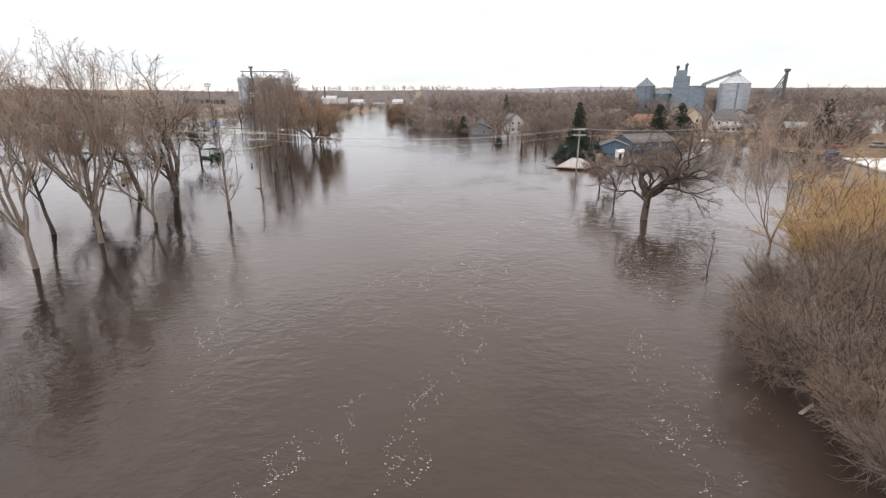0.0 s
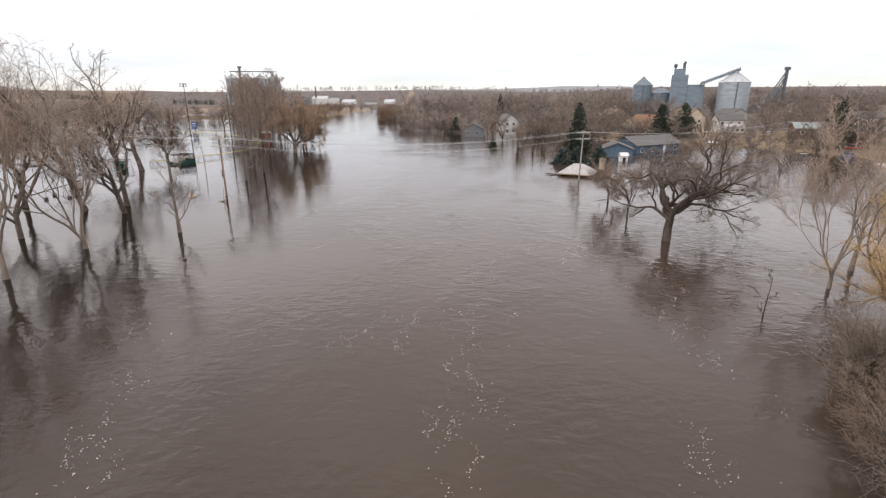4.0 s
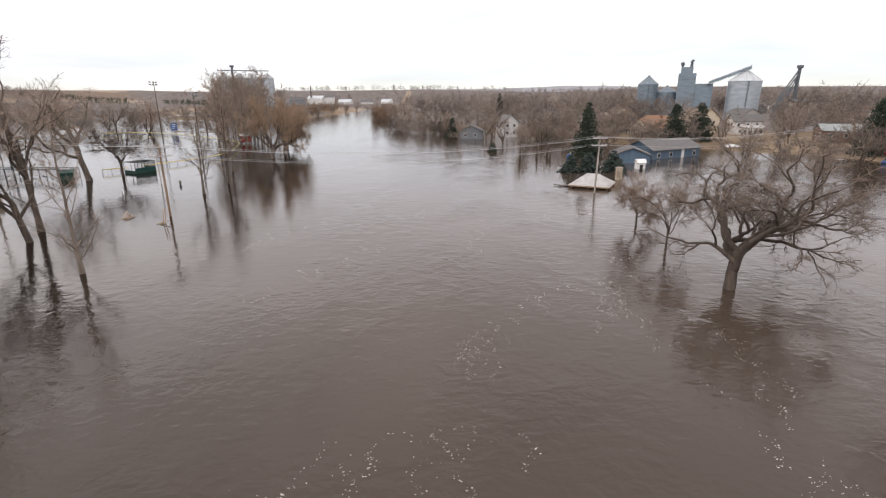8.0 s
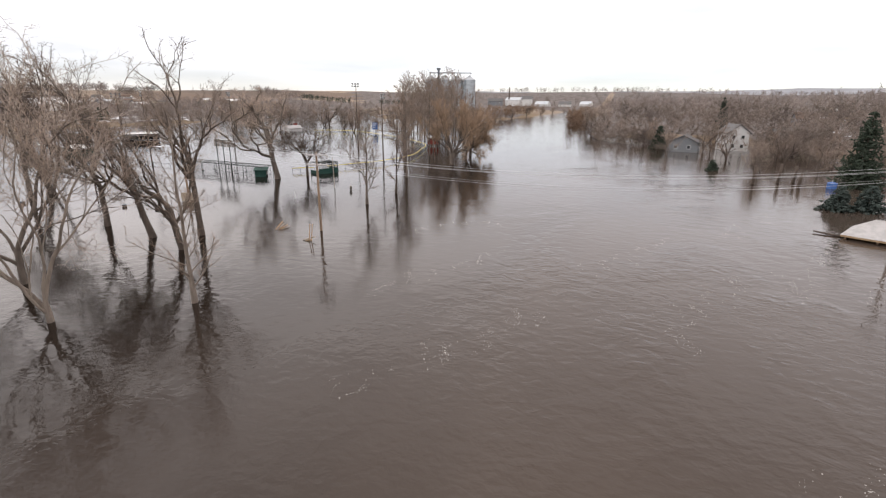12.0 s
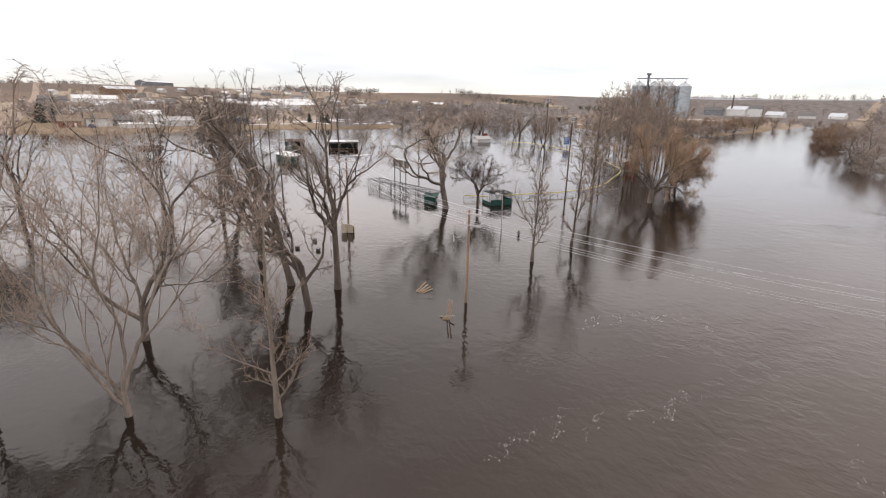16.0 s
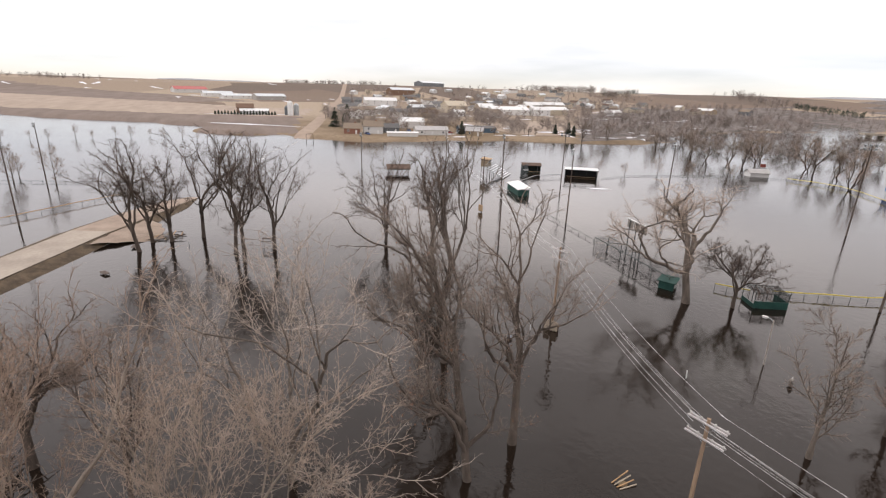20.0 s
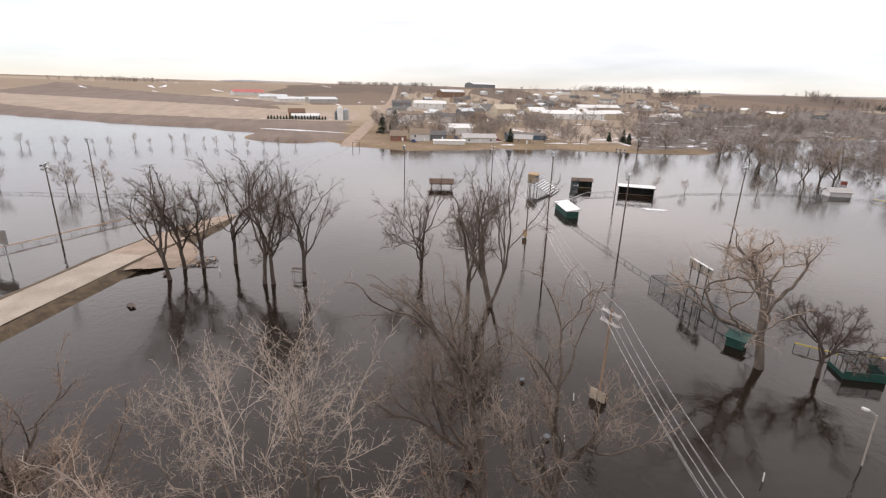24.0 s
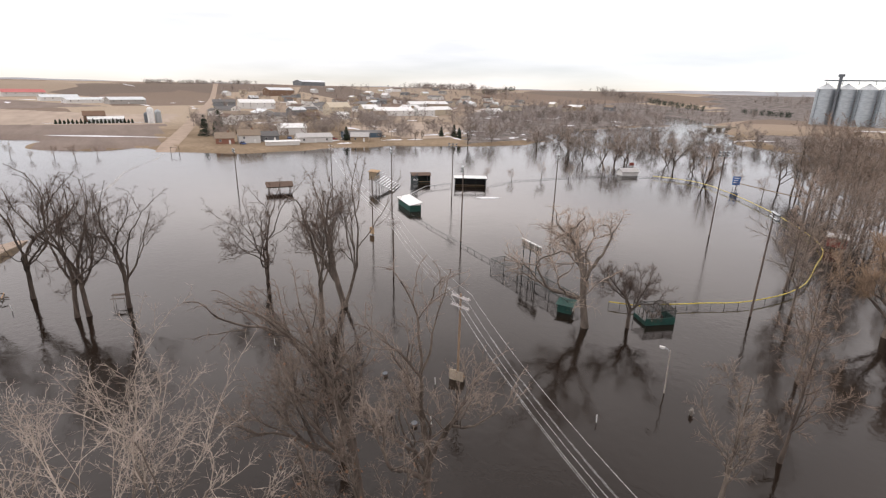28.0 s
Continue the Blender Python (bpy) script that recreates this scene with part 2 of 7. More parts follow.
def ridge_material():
    """The last ridges: a plain backdrop, its haze painted in as pale colour and faint glow."""
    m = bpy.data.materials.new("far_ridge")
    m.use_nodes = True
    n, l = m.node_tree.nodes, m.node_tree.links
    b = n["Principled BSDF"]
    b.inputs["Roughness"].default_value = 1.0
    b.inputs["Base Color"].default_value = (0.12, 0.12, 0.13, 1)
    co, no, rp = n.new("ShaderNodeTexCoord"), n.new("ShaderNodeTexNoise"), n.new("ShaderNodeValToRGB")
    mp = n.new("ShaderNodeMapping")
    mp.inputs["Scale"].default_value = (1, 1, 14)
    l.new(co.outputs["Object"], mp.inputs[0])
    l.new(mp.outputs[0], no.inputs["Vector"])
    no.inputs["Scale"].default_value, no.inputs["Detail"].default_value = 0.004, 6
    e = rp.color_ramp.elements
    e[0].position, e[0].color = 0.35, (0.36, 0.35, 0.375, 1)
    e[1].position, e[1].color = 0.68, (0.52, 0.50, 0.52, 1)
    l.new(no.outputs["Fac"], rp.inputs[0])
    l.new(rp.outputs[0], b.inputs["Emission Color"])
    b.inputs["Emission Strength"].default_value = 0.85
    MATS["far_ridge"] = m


water_material()
ground_material()
ridge_material()
BARK_UP = dict(stretch=(1, 1, 0.18), bump=0.7, bscale=9, dist=0.05, fine=0.25)
mat("bark_pale", (0.29, 0.24, 0.195), (0.185, 0.152, 0.124), 0.9, scale=3.0, vary=0.12, **BARK_UP)
mat("bark_grey", (0.175, 0.143, 0.117), (0.10, 0.082, 0.068), 0.92, scale=3.0, vary=0.12, **BARK_UP)
mat("bark_brown", (0.135, 0.108, 0.088), (0.075, 0.059, 0.048), 0.94, scale=3.0, vary=0.12, **BARK_UP)
mat("bark_dark", (0.115, 0.09, 0.072), (0.062, 0.048, 0.04), 0.95, scale=3.0, vary=0.12, **BARK_UP)
mat("twig_tan", (0.34, 0.25, 0.19), (0.235, 0.17, 0.13), 0.9, scale=0.5, vary=0.1)
mat("twig_pale", (0.44, 0.345, 0.275), (0.30, 0.232, 0.183), 0.9, scale=0.5, vary=0.1)
mat("twig_silver", (0.46, 0.385, 0.325), (0.32, 0.262, 0.22), 0.9, scale=0.5, vary=0.1)
mat("twig_grey", (0.30, 0.24, 0.195), (0.21, 0.166, 0.135), 0.9, scale=0.5, vary=0.12)
mat("twig_brown", (0.25, 0.20, 0.165), (0.165, 0.13, 0.106), 0.9, scale=0.5, vary=0.12)
mat("twig_dark", (0.125, 0.09, 0.07), (0.075, 0.054, 0.044), 0.9, scale=0.5, vary=0.12)
mat("twig_red", (0.29, 0.215, 0.165), (0.20, 0.147, 0.115), 0.9, scale=0.5, vary=0.12)
mat("twig_gold", (0.58, 0.40, 0.20), (0.45, 0.305, 0.155), 0.85, scale=0.5, vary=0.1)
mat("twig_rust", (0.35, 0.245, 0.165), (0.25, 0.175, 0.118), 0.9, scale=0.5, vary=0.1)
mat("dead_leaf", (0.20, 0.11, 0.065), (0.15, 0.08, 0.05), 0.9, scale=2, vary=0.1)
mat("needle", (0.045, 0.060, 0.040), (0.026, 0.036, 0.025), 0.85, scale=1.2, vary=0.15)
mat("needle_blue", (0.058, 0.076, 0.066), (0.034, 0.047, 0.041), 0.85, scale=1.2, vary=0.1)
mat("wood_pole", (0.33, 0.23, 0.155), (0.22, 0.155, 0.11), 0.85, scale=3, stretch=(1, 1, 0.1), bump=0.4, vary=0.1, fine=0.2)
mat("pole_grey", (0.38, 0.34, 0.30), (0.27, 0.24, 0.21), 0.85, scale=3, stretch=(1, 1, 0.1), bump=0.4, fine=0.2)
mat("arm_pale", (0.56, 0.53, 0.52), (0.44, 0.41, 0.40), 0.85, scale=3, stretch=(0.1, 1, 1), bump=0.3, fine=0.15)
mat("pole_dark", (0.13, 0.10, 0.08), (0.09, 0.07, 0.06), 0.85, scale=3, stretch=(1, 1, 0.1), bump=0.3, fine=0.2)
mat("galvanised", (0.45, 0.47, 0.48), (0.33, 0.35, 0.36), 0.45, 0.7, scale=2, fine=0.1)
mat("porcelain", (0.62, 0.60, 0.58), (0.5, 0.48, 0.46), 0.3, scale=8)
mat("wire", (0.62, 0.62, 0.62), (0.5, 0.5, 0.5), 0.4, 0.3, scale=1)
mat("green_dark", (0.030, 0.046, 0.040), (0.020, 0.032, 0.028), 0.75, scale=1.5, fine=0.2, vary=0.05)
mat("green_paint", (0.022, 0.075, 0.060), (0.014, 0.050, 0.042), 0.6, scale=1.5, fine=0.25, vary=0.06)
mat("black_mesh", (0.022, 0.022, 0.022), (0.012, 0.012, 0.012), 0.8, scale=3)
mat("dark_pipe", (0.035, 0.048, 0.045), (0.022, 0.03, 0.028), 0.6, 0.0, scale=3)
mat("white_metal", (0.78, 0.78, 0.77), (0.62, 0.62, 0.60), 0.5, scale=0.8, stretch=(1, 1, 1), fine=0.08, vary=0.05)
mat("white_siding", (0.70, 0.69, 0.67), (0.60, 0.59, 0.57), 0.7, scale=1.2, stretch=(0.2, 0.2, 6), fine=0.06, vary=0.12)
mat("cream_siding", (0.55, 0.48, 0.37), (0.46, 0.40, 0.31), 0.75, scale=1.2, stretch=(0.2, 0.2, 6), fine=0.06, vary=0.1)
mat("tan_siding", (0.36, 0.28, 0.19), (0.29, 0.225, 0.155), 0.8, scale=1.2, stretch=(0.2, 0.2, 6), fine=0.1, vary=0.1)
mat("brown_siding", (0.20, 0.125, 0.085), (0.155, 0.10, 0.07), 0.8, scale=1.2, stretch=(0.2, 0.2, 6), fine=0.1, vary=0.1)
mat("grey_siding", (0.20, 0.21, 0.22), (0.15, 0.16, 0.17), 0.75, scale=1.2, stretch=(0.2, 0.2, 6), fine=0.08, vary=0.1)
mat("blue_siding", (0.105, 0.155, 0.21), (0.08, 0.122, 0.168), 0.7, scale=1.2, stretch=(4, 4, 0.2), fine=0.08, vary=0.06)
mat("red_siding", (0.24, 0.06, 0.045), (0.18, 0.045, 0.035), 0.8, scale=1.2, stretch=(4, 4, 0.2), fine=0.1)
mat("shingle_grey", (0.17, 0.165, 0.16), (0.11, 0.107, 0.105), 0.92, scale=1.8, stretch=(1, 1, 4), bump=0.5, fine=0.25, vary=0.15)
mat("shingle_tan", (0.25, 0.20, 0.15), (0.19, 0.15, 0.115), 0.92, scale=1.8, bump=0.5, fine=0.25, vary=0.12)
mat("shingle_brown", (0.15, 0.105, 0.08), (0.10, 0.07, 0.055), 0.92, scale=1.8, bump=0.5, fine=0.25, vary=0.12)
mat("shingle_pale", (0.47, 0.455, 0.44), (0.37, 0.36, 0.35), 0.92, scale=1.5, bump=0.5, fine=0.2, vary=0.05)
mat("roof_orange", (0.29, 0.175, 0.11), (0.22, 0.135, 0.09), 0.9, scale=1.5, fine=0.2)
mat("roof_red", (0.50, 0.16, 0.15), (0.42, 0.13, 0.12), 0.6, scale=0.4, fine=0.1)
mat("roof_metal", (0.62, 0.65, 0.66), (0.50, 0.53, 0.55), 0.4, 0.4, scale=0.5, fine=0.08)
mat("roof_greenish", (0.33, 0.37, 0.36), (0.26, 0.29, 0.285), 0.5, 0.3, scale=0.5, fine=0.1)
mat("bin_steel", (0.44, 0.48, 0.51), (0.34, 0.38, 0.41), 0.45, 0.55, scale=0.25, stretch=(1, 1, 3), fine=0.12, vary=0.05)
mat("bin_blue", (0.225, 0.275, 0.315), (0.18, 0.222, 0.255), 0.5, 0.3, scale=0.25, stretch=(1, 1, 3), fine=0.12, vary=0.05)
mat("dark_steel", (0.15, 0.165, 0.18), (0.11, 0.122, 0.135), 0.55, 0.4, scale=1)
mat("concrete", (0.43, 0.38, 0.31), (0.34, 0.30, 0.245), 0.9, scale=0.35, fine=0.18, bump=0.3, bscale=5)
mat("gravel_road", (0.36, 0.28, 0.215), (0.28, 0.215, 0.165), 0.95, scale=0.25, fine=0.2, bump=0.4, bscale=3)
mat("dead_grass", (0.23, 0.17, 0.10), (0.115, 0.082, 0.05), 0.95, scale=0.8, fine=0.4, bump=0.9, bscale=5, dist=0.15)
mat("dirt_road", (0.40, 0.345, 0.285), (0.31, 0.265, 0.22), 0.9, scale=0.25, fine=0.2, bump=0.3, bscale=5)
mat("wet_grass", (0.135, 0.10, 0.065), (0.07, 0.052, 0.036), 0.95, scale=0.8, fine=0.4, bump=0.9, bscale=5, dist=0.15)
mat("shed_grey", (0.42, 0.40, 0.37), (0.34, 0.325, 0.30), 0.7, scale=1.2, stretch=(4, 4, 0.2), fine=0.08)
mat("snow", (0.80, 0.81, 0.83), (0.62, 0.62, 0.64), 0.9, scale=0.4, fine=0.1, bump=0.5, bscale=2, dist=0.1)
mat("field_dark", (0.155, 0.118, 0.097), (0.20, 0.155, 0.128), 0.95, scale=0.02, stretch=(1, 5, 1), fine=0.2)
mat("ramp_dirt", (0.36, 0.285, 0.225), (0.27, 0.21, 0.165), 0.95, scale=0.35, bump=0.4, bscale=3, fine=0.25)
mat("field_straw", (0.375, 0.30, 0.235), (0.30, 0.24, 0.19), 0.95, scale=0.03, stretch=(1, 4, 1), fine=0.15)
mat("yellow_plastic", (0.62, 0.50, 0.08), (0.55, 0.44, 0.07), 0.5, scale=1.5, fine=0.1)
mat("orange_tube", (0.45, 0.27, 0.13), (0.38, 0.23, 0.12), 0.6, scale=1.5, fine=0.1)
mat("blue_sign", (0.06, 0.16, 0.42), (0.05, 0.13, 0.36), 0.5, scale=2)
mat("sign_grey", (0.28, 0.25, 0.22), (0.21, 0.19, 0.17), 0.6, scale=2, fine=0.1)
mat("plywood", (0.42, 0.29, 0.17), (0.34, 0.23, 0.14), 0.8, scale=2, fine=0.15)
mat("board", (0.46, 0.38, 0.29), (0.36, 0.30, 0.23), 0.8, scale=2, stretch=(1, 1, 0.2), fine=0.2)
mat("lumber", (0.48, 0.30, 0.16), (0.38, 0.24, 0.13), 0.8, scale=2, fine=0.2)
mat("glass_dark", (0.03, 0.035, 0.04), (0.02, 0.024, 0.028), 0.08, scale=0.5, spec=0.6)
mat("window_frame", (0.72, 0.72, 0.70), (0.62, 0.62, 0.6), 0.6, scale=2)
mat("car_paint_white", (0.72, 0.72, 0.72), (0.68, 0.68, 0.68), 0.3, scale=1)
mat("car_paint_blue", (0.05, 0.10, 0.25), (0.05, 0.09, 0.22), 0.3, scale=1)
mat("car_paint_red", (0.35, 0.06, 0.05), (0.3, 0.05, 0.04), 0.3, scale=1)
mat("tyre", (0.02, 0.02, 0.02), (0.015, 0.015, 0.015), 0.9, scale=3)
mat("foam", (0.68, 0.65, 0.60), (0.5, 0.47, 0.43), 0.9, scale=3)
mat("brick_red", (0.30, 0.15, 0.105), (0.23, 0.115, 0.085), 0.9, scale=3, fine=0.2)
mat("aluminium", (0.62, 0.64, 0.65), (0.5, 0.52, 0.53), 0.35, 0.8, scale=1, fine=0.08)
mat("forest_floor", (0.20, 0.172, 0.155), (0.105, 0.09, 0.082), 0.95, scale=0.11, detail=9, fine=0.45, contrast=(0.38, 0.62), bump=1.0, bscale=0.2, dist=3.0)
# far_wood has distance haze mixed into its colour; bank_wood is the darker near tone
mat("far_wood", (0.31, 0.262, 0.232), (0.155, 0.128, 0.113), 0.95, scale=0.035, detail=5, contrast=(0.40, 0.62))
mat("bank_wood", (0.235, 0.19, 0.16), (0.12, 0.096, 0.082), 0.95, scale=0.035, detail=5, contrast=(0.40, 0.62))
mat("far_wood_rust", (0.22, 0.145, 0.095), (0.15, 0.10, 0.07), 0.95, scale=0.02, detail=8)


# ---- building blocks ----
class Shape:
    """Collects points and faces of one mesh."""

    def __init__(self):
        self.v, self.f = [], []

    def add(self, v, f):
        k = len(self.v)
        self.v += [tuple(p) for p in v]
        self.f += [tuple(i + k for i in q) for q in f]
        return self

    def box(self, x0, x1, y0, y1, z0, z1, m=None, bevel=0.0):
        if bevel:
            b = min(bevel, (x1 - x0) / 3, (y1 - y0) / 3, (z1 - z0) / 3)
            rings = []
            for z, d in ((z0, b), (z0 + b, 0), (z1 - b, 0), (z1, b)):
                a, c, e, g = x0 + d, x1 - d, y0 + d, y1 - d
                k = b if d == 0 else 0.0
                rings += [(a + k, e, z), (c - k, e, z), (c, e + k, z), (c, g - k, z), (c - k, g, z), (a + k, g, z), (a, g - k, z), (a, e + k, z)]
            f = [tuple(range(7, -1, -1)), tuple(range(24, 32))]
            for r in range(3):
                f += [(r * 8 + i, r * 8 + (i + 1) % 8, r * 8 + 8 + (i + 1) % 8, r * 8 + 8 + i) for i in range(8)]
            v = rings
        else:
            v = [(x, y, z) for z in (z0, z1) for x, y in ((x0, y0), (x1, y0), (x1, y1), (x0, y1))]
            f = [(3, 2, 1, 0), (4, 5, 6, 7), (0, 1, 5, 4), (1, 2, 6, 5), (2, 3, 7, 6), (3, 0, 4, 7)]
        return self.add([m @ Vector(p) for p in v] if m else v, f)

    def tube(self, pts, r, n=6, r1=None, caps=True):
        pts = [Vector(p) for p in pts]
        k = len(pts)
        v, f = [], []
        side = None
        for i, p in enumerate(pts):
            t = (pts[min(i + 1, k - 1)] - pts[max(i - 1, 0)]).normalized()
            if side is None:
                side = t.orthogonal().normalized()
            side = (side - t * side.dot(t)).normalized()
            up = t.cross(side)
            rr = r if r1 is None else r + (r1 - r) * i / (k - 1)
            for j in range(n):
                a = 2 * math.pi * j / n
                v.append(p + (side * math.cos(a) + up * math.sin(a)) * rr)
        for i in range(k - 1):
            for j in range(n):
                f.append((i * n + j, i * n + (j + 1) % n, i * n + n + (j + 1) % n, i * n + n + j))
        if caps:
            f += [tuple(range(n - 1, -1, -1)), tuple(range((k - 1) * n, k * n))]
        return self.add(v, f)

    def lathe(self, rings, n=24, c=(0, 0)):
        """rings of (radius, z), bottom to top."""
        v, f = [], []
        for r, z in rings:
            v += [(c[0] + r * math.cos(2 * math.pi * j / n), c[1] + r * math.sin(2 * math.pi * j / n), z) for j in range(n)]
        for i in range(len(rings) - 1):
            f += [(i * n + j, i * n + (j + 1) % n, i * n + n + (j + 1) % n, i * n + n + j) for j in range(n)]
        f += [tuple(range(n - 1, -1, -1)), tuple(range((len(rings) - 1) * n, len(rings) * n))]
        return self.add(v, f)

    def slab(self, quad, thick):
        """A plate on four corners, thickened along its normal."""
        q = [Vector(p) for p in quad]
        nrm = (q[1] - q[0]).cross(q[3] - q[0]).normalized() * thick
        v = q + [p + nrm for p in q]
        return self.add(v, [(3, 2, 1, 0), (4, 5, 6, 7), (0, 1, 5, 4), (1, 2, 6, 5), (2, 3, 7, 6), (3, 0, 4, 7)])

    def mesh(self, name, smooth=False):
        me = bpy.data.meshes.new(name)
        me.from_pydata([tuple(p) for p in self.v], [], self.f)
        if smooth:
            me.shade_smooth()
        return me


def part(name, shape, material, parent=None, label="", smooth=False):
    """One mesh object under a thing or a part."""
    me = shape if isinstance(shape, bpy.types.Mesh) else shape.mesh(name, smooth)
    if material and not me.materials:
        me.materials.append(MATS[material])
    ob = new(name, me)
    if parent:
        ob.parent = parent
    if label:
        tagged(ob, label)
    return ob


def thing(name, label, category, m=None, group="", kind=""):
    ob = new(name)
    ob.empty_display_size = 0.3
    if m:
        ob.matrix_basis = m
    return tagged(ob, label, category, group, kind)


def array_mesh(name, verts, quads):
    """A mesh from arrays; a quad whose last corner repeats its first is a triangle."""
    me = bpy.data.meshes.new(name)
    nv, nf, k = len(verts), len(quads), quads.shape[1]
    keep = np.ones(quads.shape, bool)
    if k == 4:
        keep[:, 3] = quads[:, 3] != quads[:, 0]
    sizes = keep.sum(1)
    me.vertices.add(nv)
    me.vertices.foreach_set("co", np.ascontiguousarray(verts, dtype=np.float32).ravel())
    me.loops.add(int(sizes.sum()))
    me.loops.foreach_set("vertex_index", np.ascontiguousarray(quads[keep], dtype=np.int32))
    me.polygons.add(nf)
    me.polygons.foreach_set("loop_start", (np.cumsum(sizes) - sizes).astype(np.int32))
    me.update(calc_edges=True)
    me.validate()
    return me


# ---- the land and the flood ----
FLOOD = [(-640, -360), (-458, -104), (-424, -61), (-397, -4), (-361, 29), (-317, 32), (-309, 56), (-318, 76), (-296, 80), (-288, 90),
         (-275, 116), (-277, 157), (-280, 199), (-266, 228), (-252, 275), (-262, 302), (-300, 340), (-325, 400), (-340, 470),
         (-335, 540), (-420, 650), (-520, 760), (-440, 740), (-300, 590), (-245, 490), (-205, 428), (-187, 405), (-161, 402),
         (-114, 398), (-97, 430), (-90, 520), (-88, 640), (-86, 780), (-46, 780), (-44, 640), (-40, 450), (-22, 342), (0, 268),
         (24, 262), (44, 236), (56, 205), (66, 182), (84, 166), (100, 150), (104, 128), (92, 112), (80, 96), (70, 78), (60, 62),
         (50, 44), (44, 20), (42, -10), (42, -60), (40, -360)]


def shore_distance(x, y):
    """Metres to the flood's edge, below zero inside it."""
    poly = np.array(FLOOD, float)
    best = np.full(x.shape, 1e9)
    inside = np.zeros(x.shape, bool)
    for (ax, ay), (bx, by) in zip(poly, np.roll(poly, -1, 0)):
        dx, dy = bx - ax, by - ay
        k = np.clip(((x - ax) * dx + (y - ay) * dy) / (dx * dx + dy * dy), 0, 1)
        best = np.minimum(best, np.hypot(x - ax - k * dx, y - ay - k * dy))
        crossing = (ay > y) != (by > y)
        with np.errstate(divide="ignore", invalid="ignore"):
            inside ^= crossing & (x < ax + (y - ay) * dx / dy if dy else False)
    return np.where(inside, -best, best)


def land_height(x, y):
    x, y = np.asarray(x, float), np.asarray(y, float)
    wob = 5.0 * np.sin(x * 0.11 + 1.3 * np.sin(y * 0.07)) + 3.0 * np.sin(y * 0.19 + x * 0.05)
    d = shore_distance(x, y) + np.clip(wob, -6, 6) * 0.6
    low = np.where(d < 0, np.maximum(-2.2, d * 0.12), np.minimum(1.5, d * 0.16))
    r = np.hypot(x + 100, y - 150)
    az = np.arctan2(y - 150, x + 100)
    top = 42 + 32 * np.clip(np.sin(az), 0, 1) + 9 * np.sin(az * 7) + 5 * np.sin(az * 17 + 1)
    rise = np.clip((r - 260) / 3300, 0, 1)
    roll = 2.2 * np.sin(x * 0.006 + 2) * np.sin(y * 0.005) * np.clip((r - 350) / 500, 0, 1)
    # a prairie shoulder behind the town, level from its brow on
    brow = np.clip((r - 780) / 480, 0, 1)
    west = np.clip((np.cos(az - 2.55) - 0.05) / 0.35, 0, 1)
    hill = top * rise ** 1.15 * (1 - west) + west * np.minimum(42 * rise ** 1.15 + 25 * brow * brow * (3 - 2 * brow), 30 + 1.2 * np.sin(az * 9) - 8 * np.clip(np.cos(az - 3.7), 0, 1) ** 2)
    up = np.where(d > 0, hill * np.clip(d / 60, 0, 1) + roll * np.clip(d / 80, 0, 1), 0)
    return low + up


def spread(lo, a, b, hi, fine, grow=1.16):
    vals = list(np.arange(a, b + fine, fine))
    step = fine
    while vals[-1] < hi:
        step *= grow
        vals.append(vals[-1] + step)
    step = fine
    while vals[0] > lo:
        step *= grow
        vals.insert(0, vals[0] - step)
    return np.array(vals)


gx, gy = spread(-4300, -900, 130, 4300, 6.0), spread(-3000, -300, 560, 4500, 6.0)
GX, GY = np.meshgrid(gx, gy)
GZ = land_height(GX, GY)
nx, ny = len(gx), len(gy)
idx = np.arange(nx * ny).reshape(ny, nx)
quads = np.stack([idx[:-1, :-1], idx[:-1, 1:], idx[1:, 1:], idx[1:, :-1]], -1).reshape(-1, 4)
land = array_mesh("ground", np.stack([GX, GY, GZ], -1).reshape(-1, 3), quads)
land.materials.append(MATS["ground"])
land.materials.append(MATS["field_dark"])
land.materials.append(MATS["field_straw"])
land.materials.append(MATS["forest_floor"])
FIELDS = [(1, [(-300, 80), (-316, 77), (-308, 56), (-316, 30), (-361, 27), (-394, -4), (-420, -61), (-452, -104), (-630, -360), (-700, -340), (-505, -118), (-470, -30), (-448, 30), (-445, 96), (-402, 90)]),
          (2, [(-448, 30), (-470, -30), (-505, -118), (-700, -340), (-790, -330), (-640, -24), (-570, 60), (-560, 118), (-445, 96)]),
          (1, [(-640, -24), (-790, -330), (-1000, -330), (-860, -60), (-700, 60)]),
          (2, [(-300, 214), (-292, 240), (-330, 330), (-420, 300), (-400, 215)]),
          (3, [(-30, 300), (40, 262), (70, 215), (140, 215), (330, 150), (4300, 600), (4300, 4600), (-700, 4600), (-60, 1500), (-30, 700)]),
          (3, [(-262, 236), (-300, 262), (-520, 420), (-700, 620), (-640, 900), (-330, 800), (-340, 470), (-325, 400), (-262, 302)]),
          (3, [(-90, 700), (-260, 730), (-420, 800), (-900, 1500), (-2200, 4600), (-700, 4600), (-60, 1500), (-60, 720)]),
          (3, [(-160, 405), (-115, 400), (-100, 430), (-95, 520), (-150, 560), (-230, 500), (-200, 440)])]
mid_x, mid_y = ((GX[:-1, :-1] + GX[1:, 1:]) / 2).ravel(), ((GY[:-1, :-1] + GY[1:, 1:]) / 2).ravel()
slots = np.zeros(len(quads), np.int32)
for slot, poly in FIELDS:
    inside = np.zeros(len(quads), bool)
    for (ax, ay), (bx, by) in zip(poly, poly[1:] + poly[:1]):
        if ay != by:
            inside ^= ((ay > mid_y) != (by > mid_y)) & (mid_x < ax + (mid_y - ay) * (bx - ax) / (by - ay))
    slots[inside] = slot
land.polygons.foreach_set("material_index", slots)
land.shade_smooth()
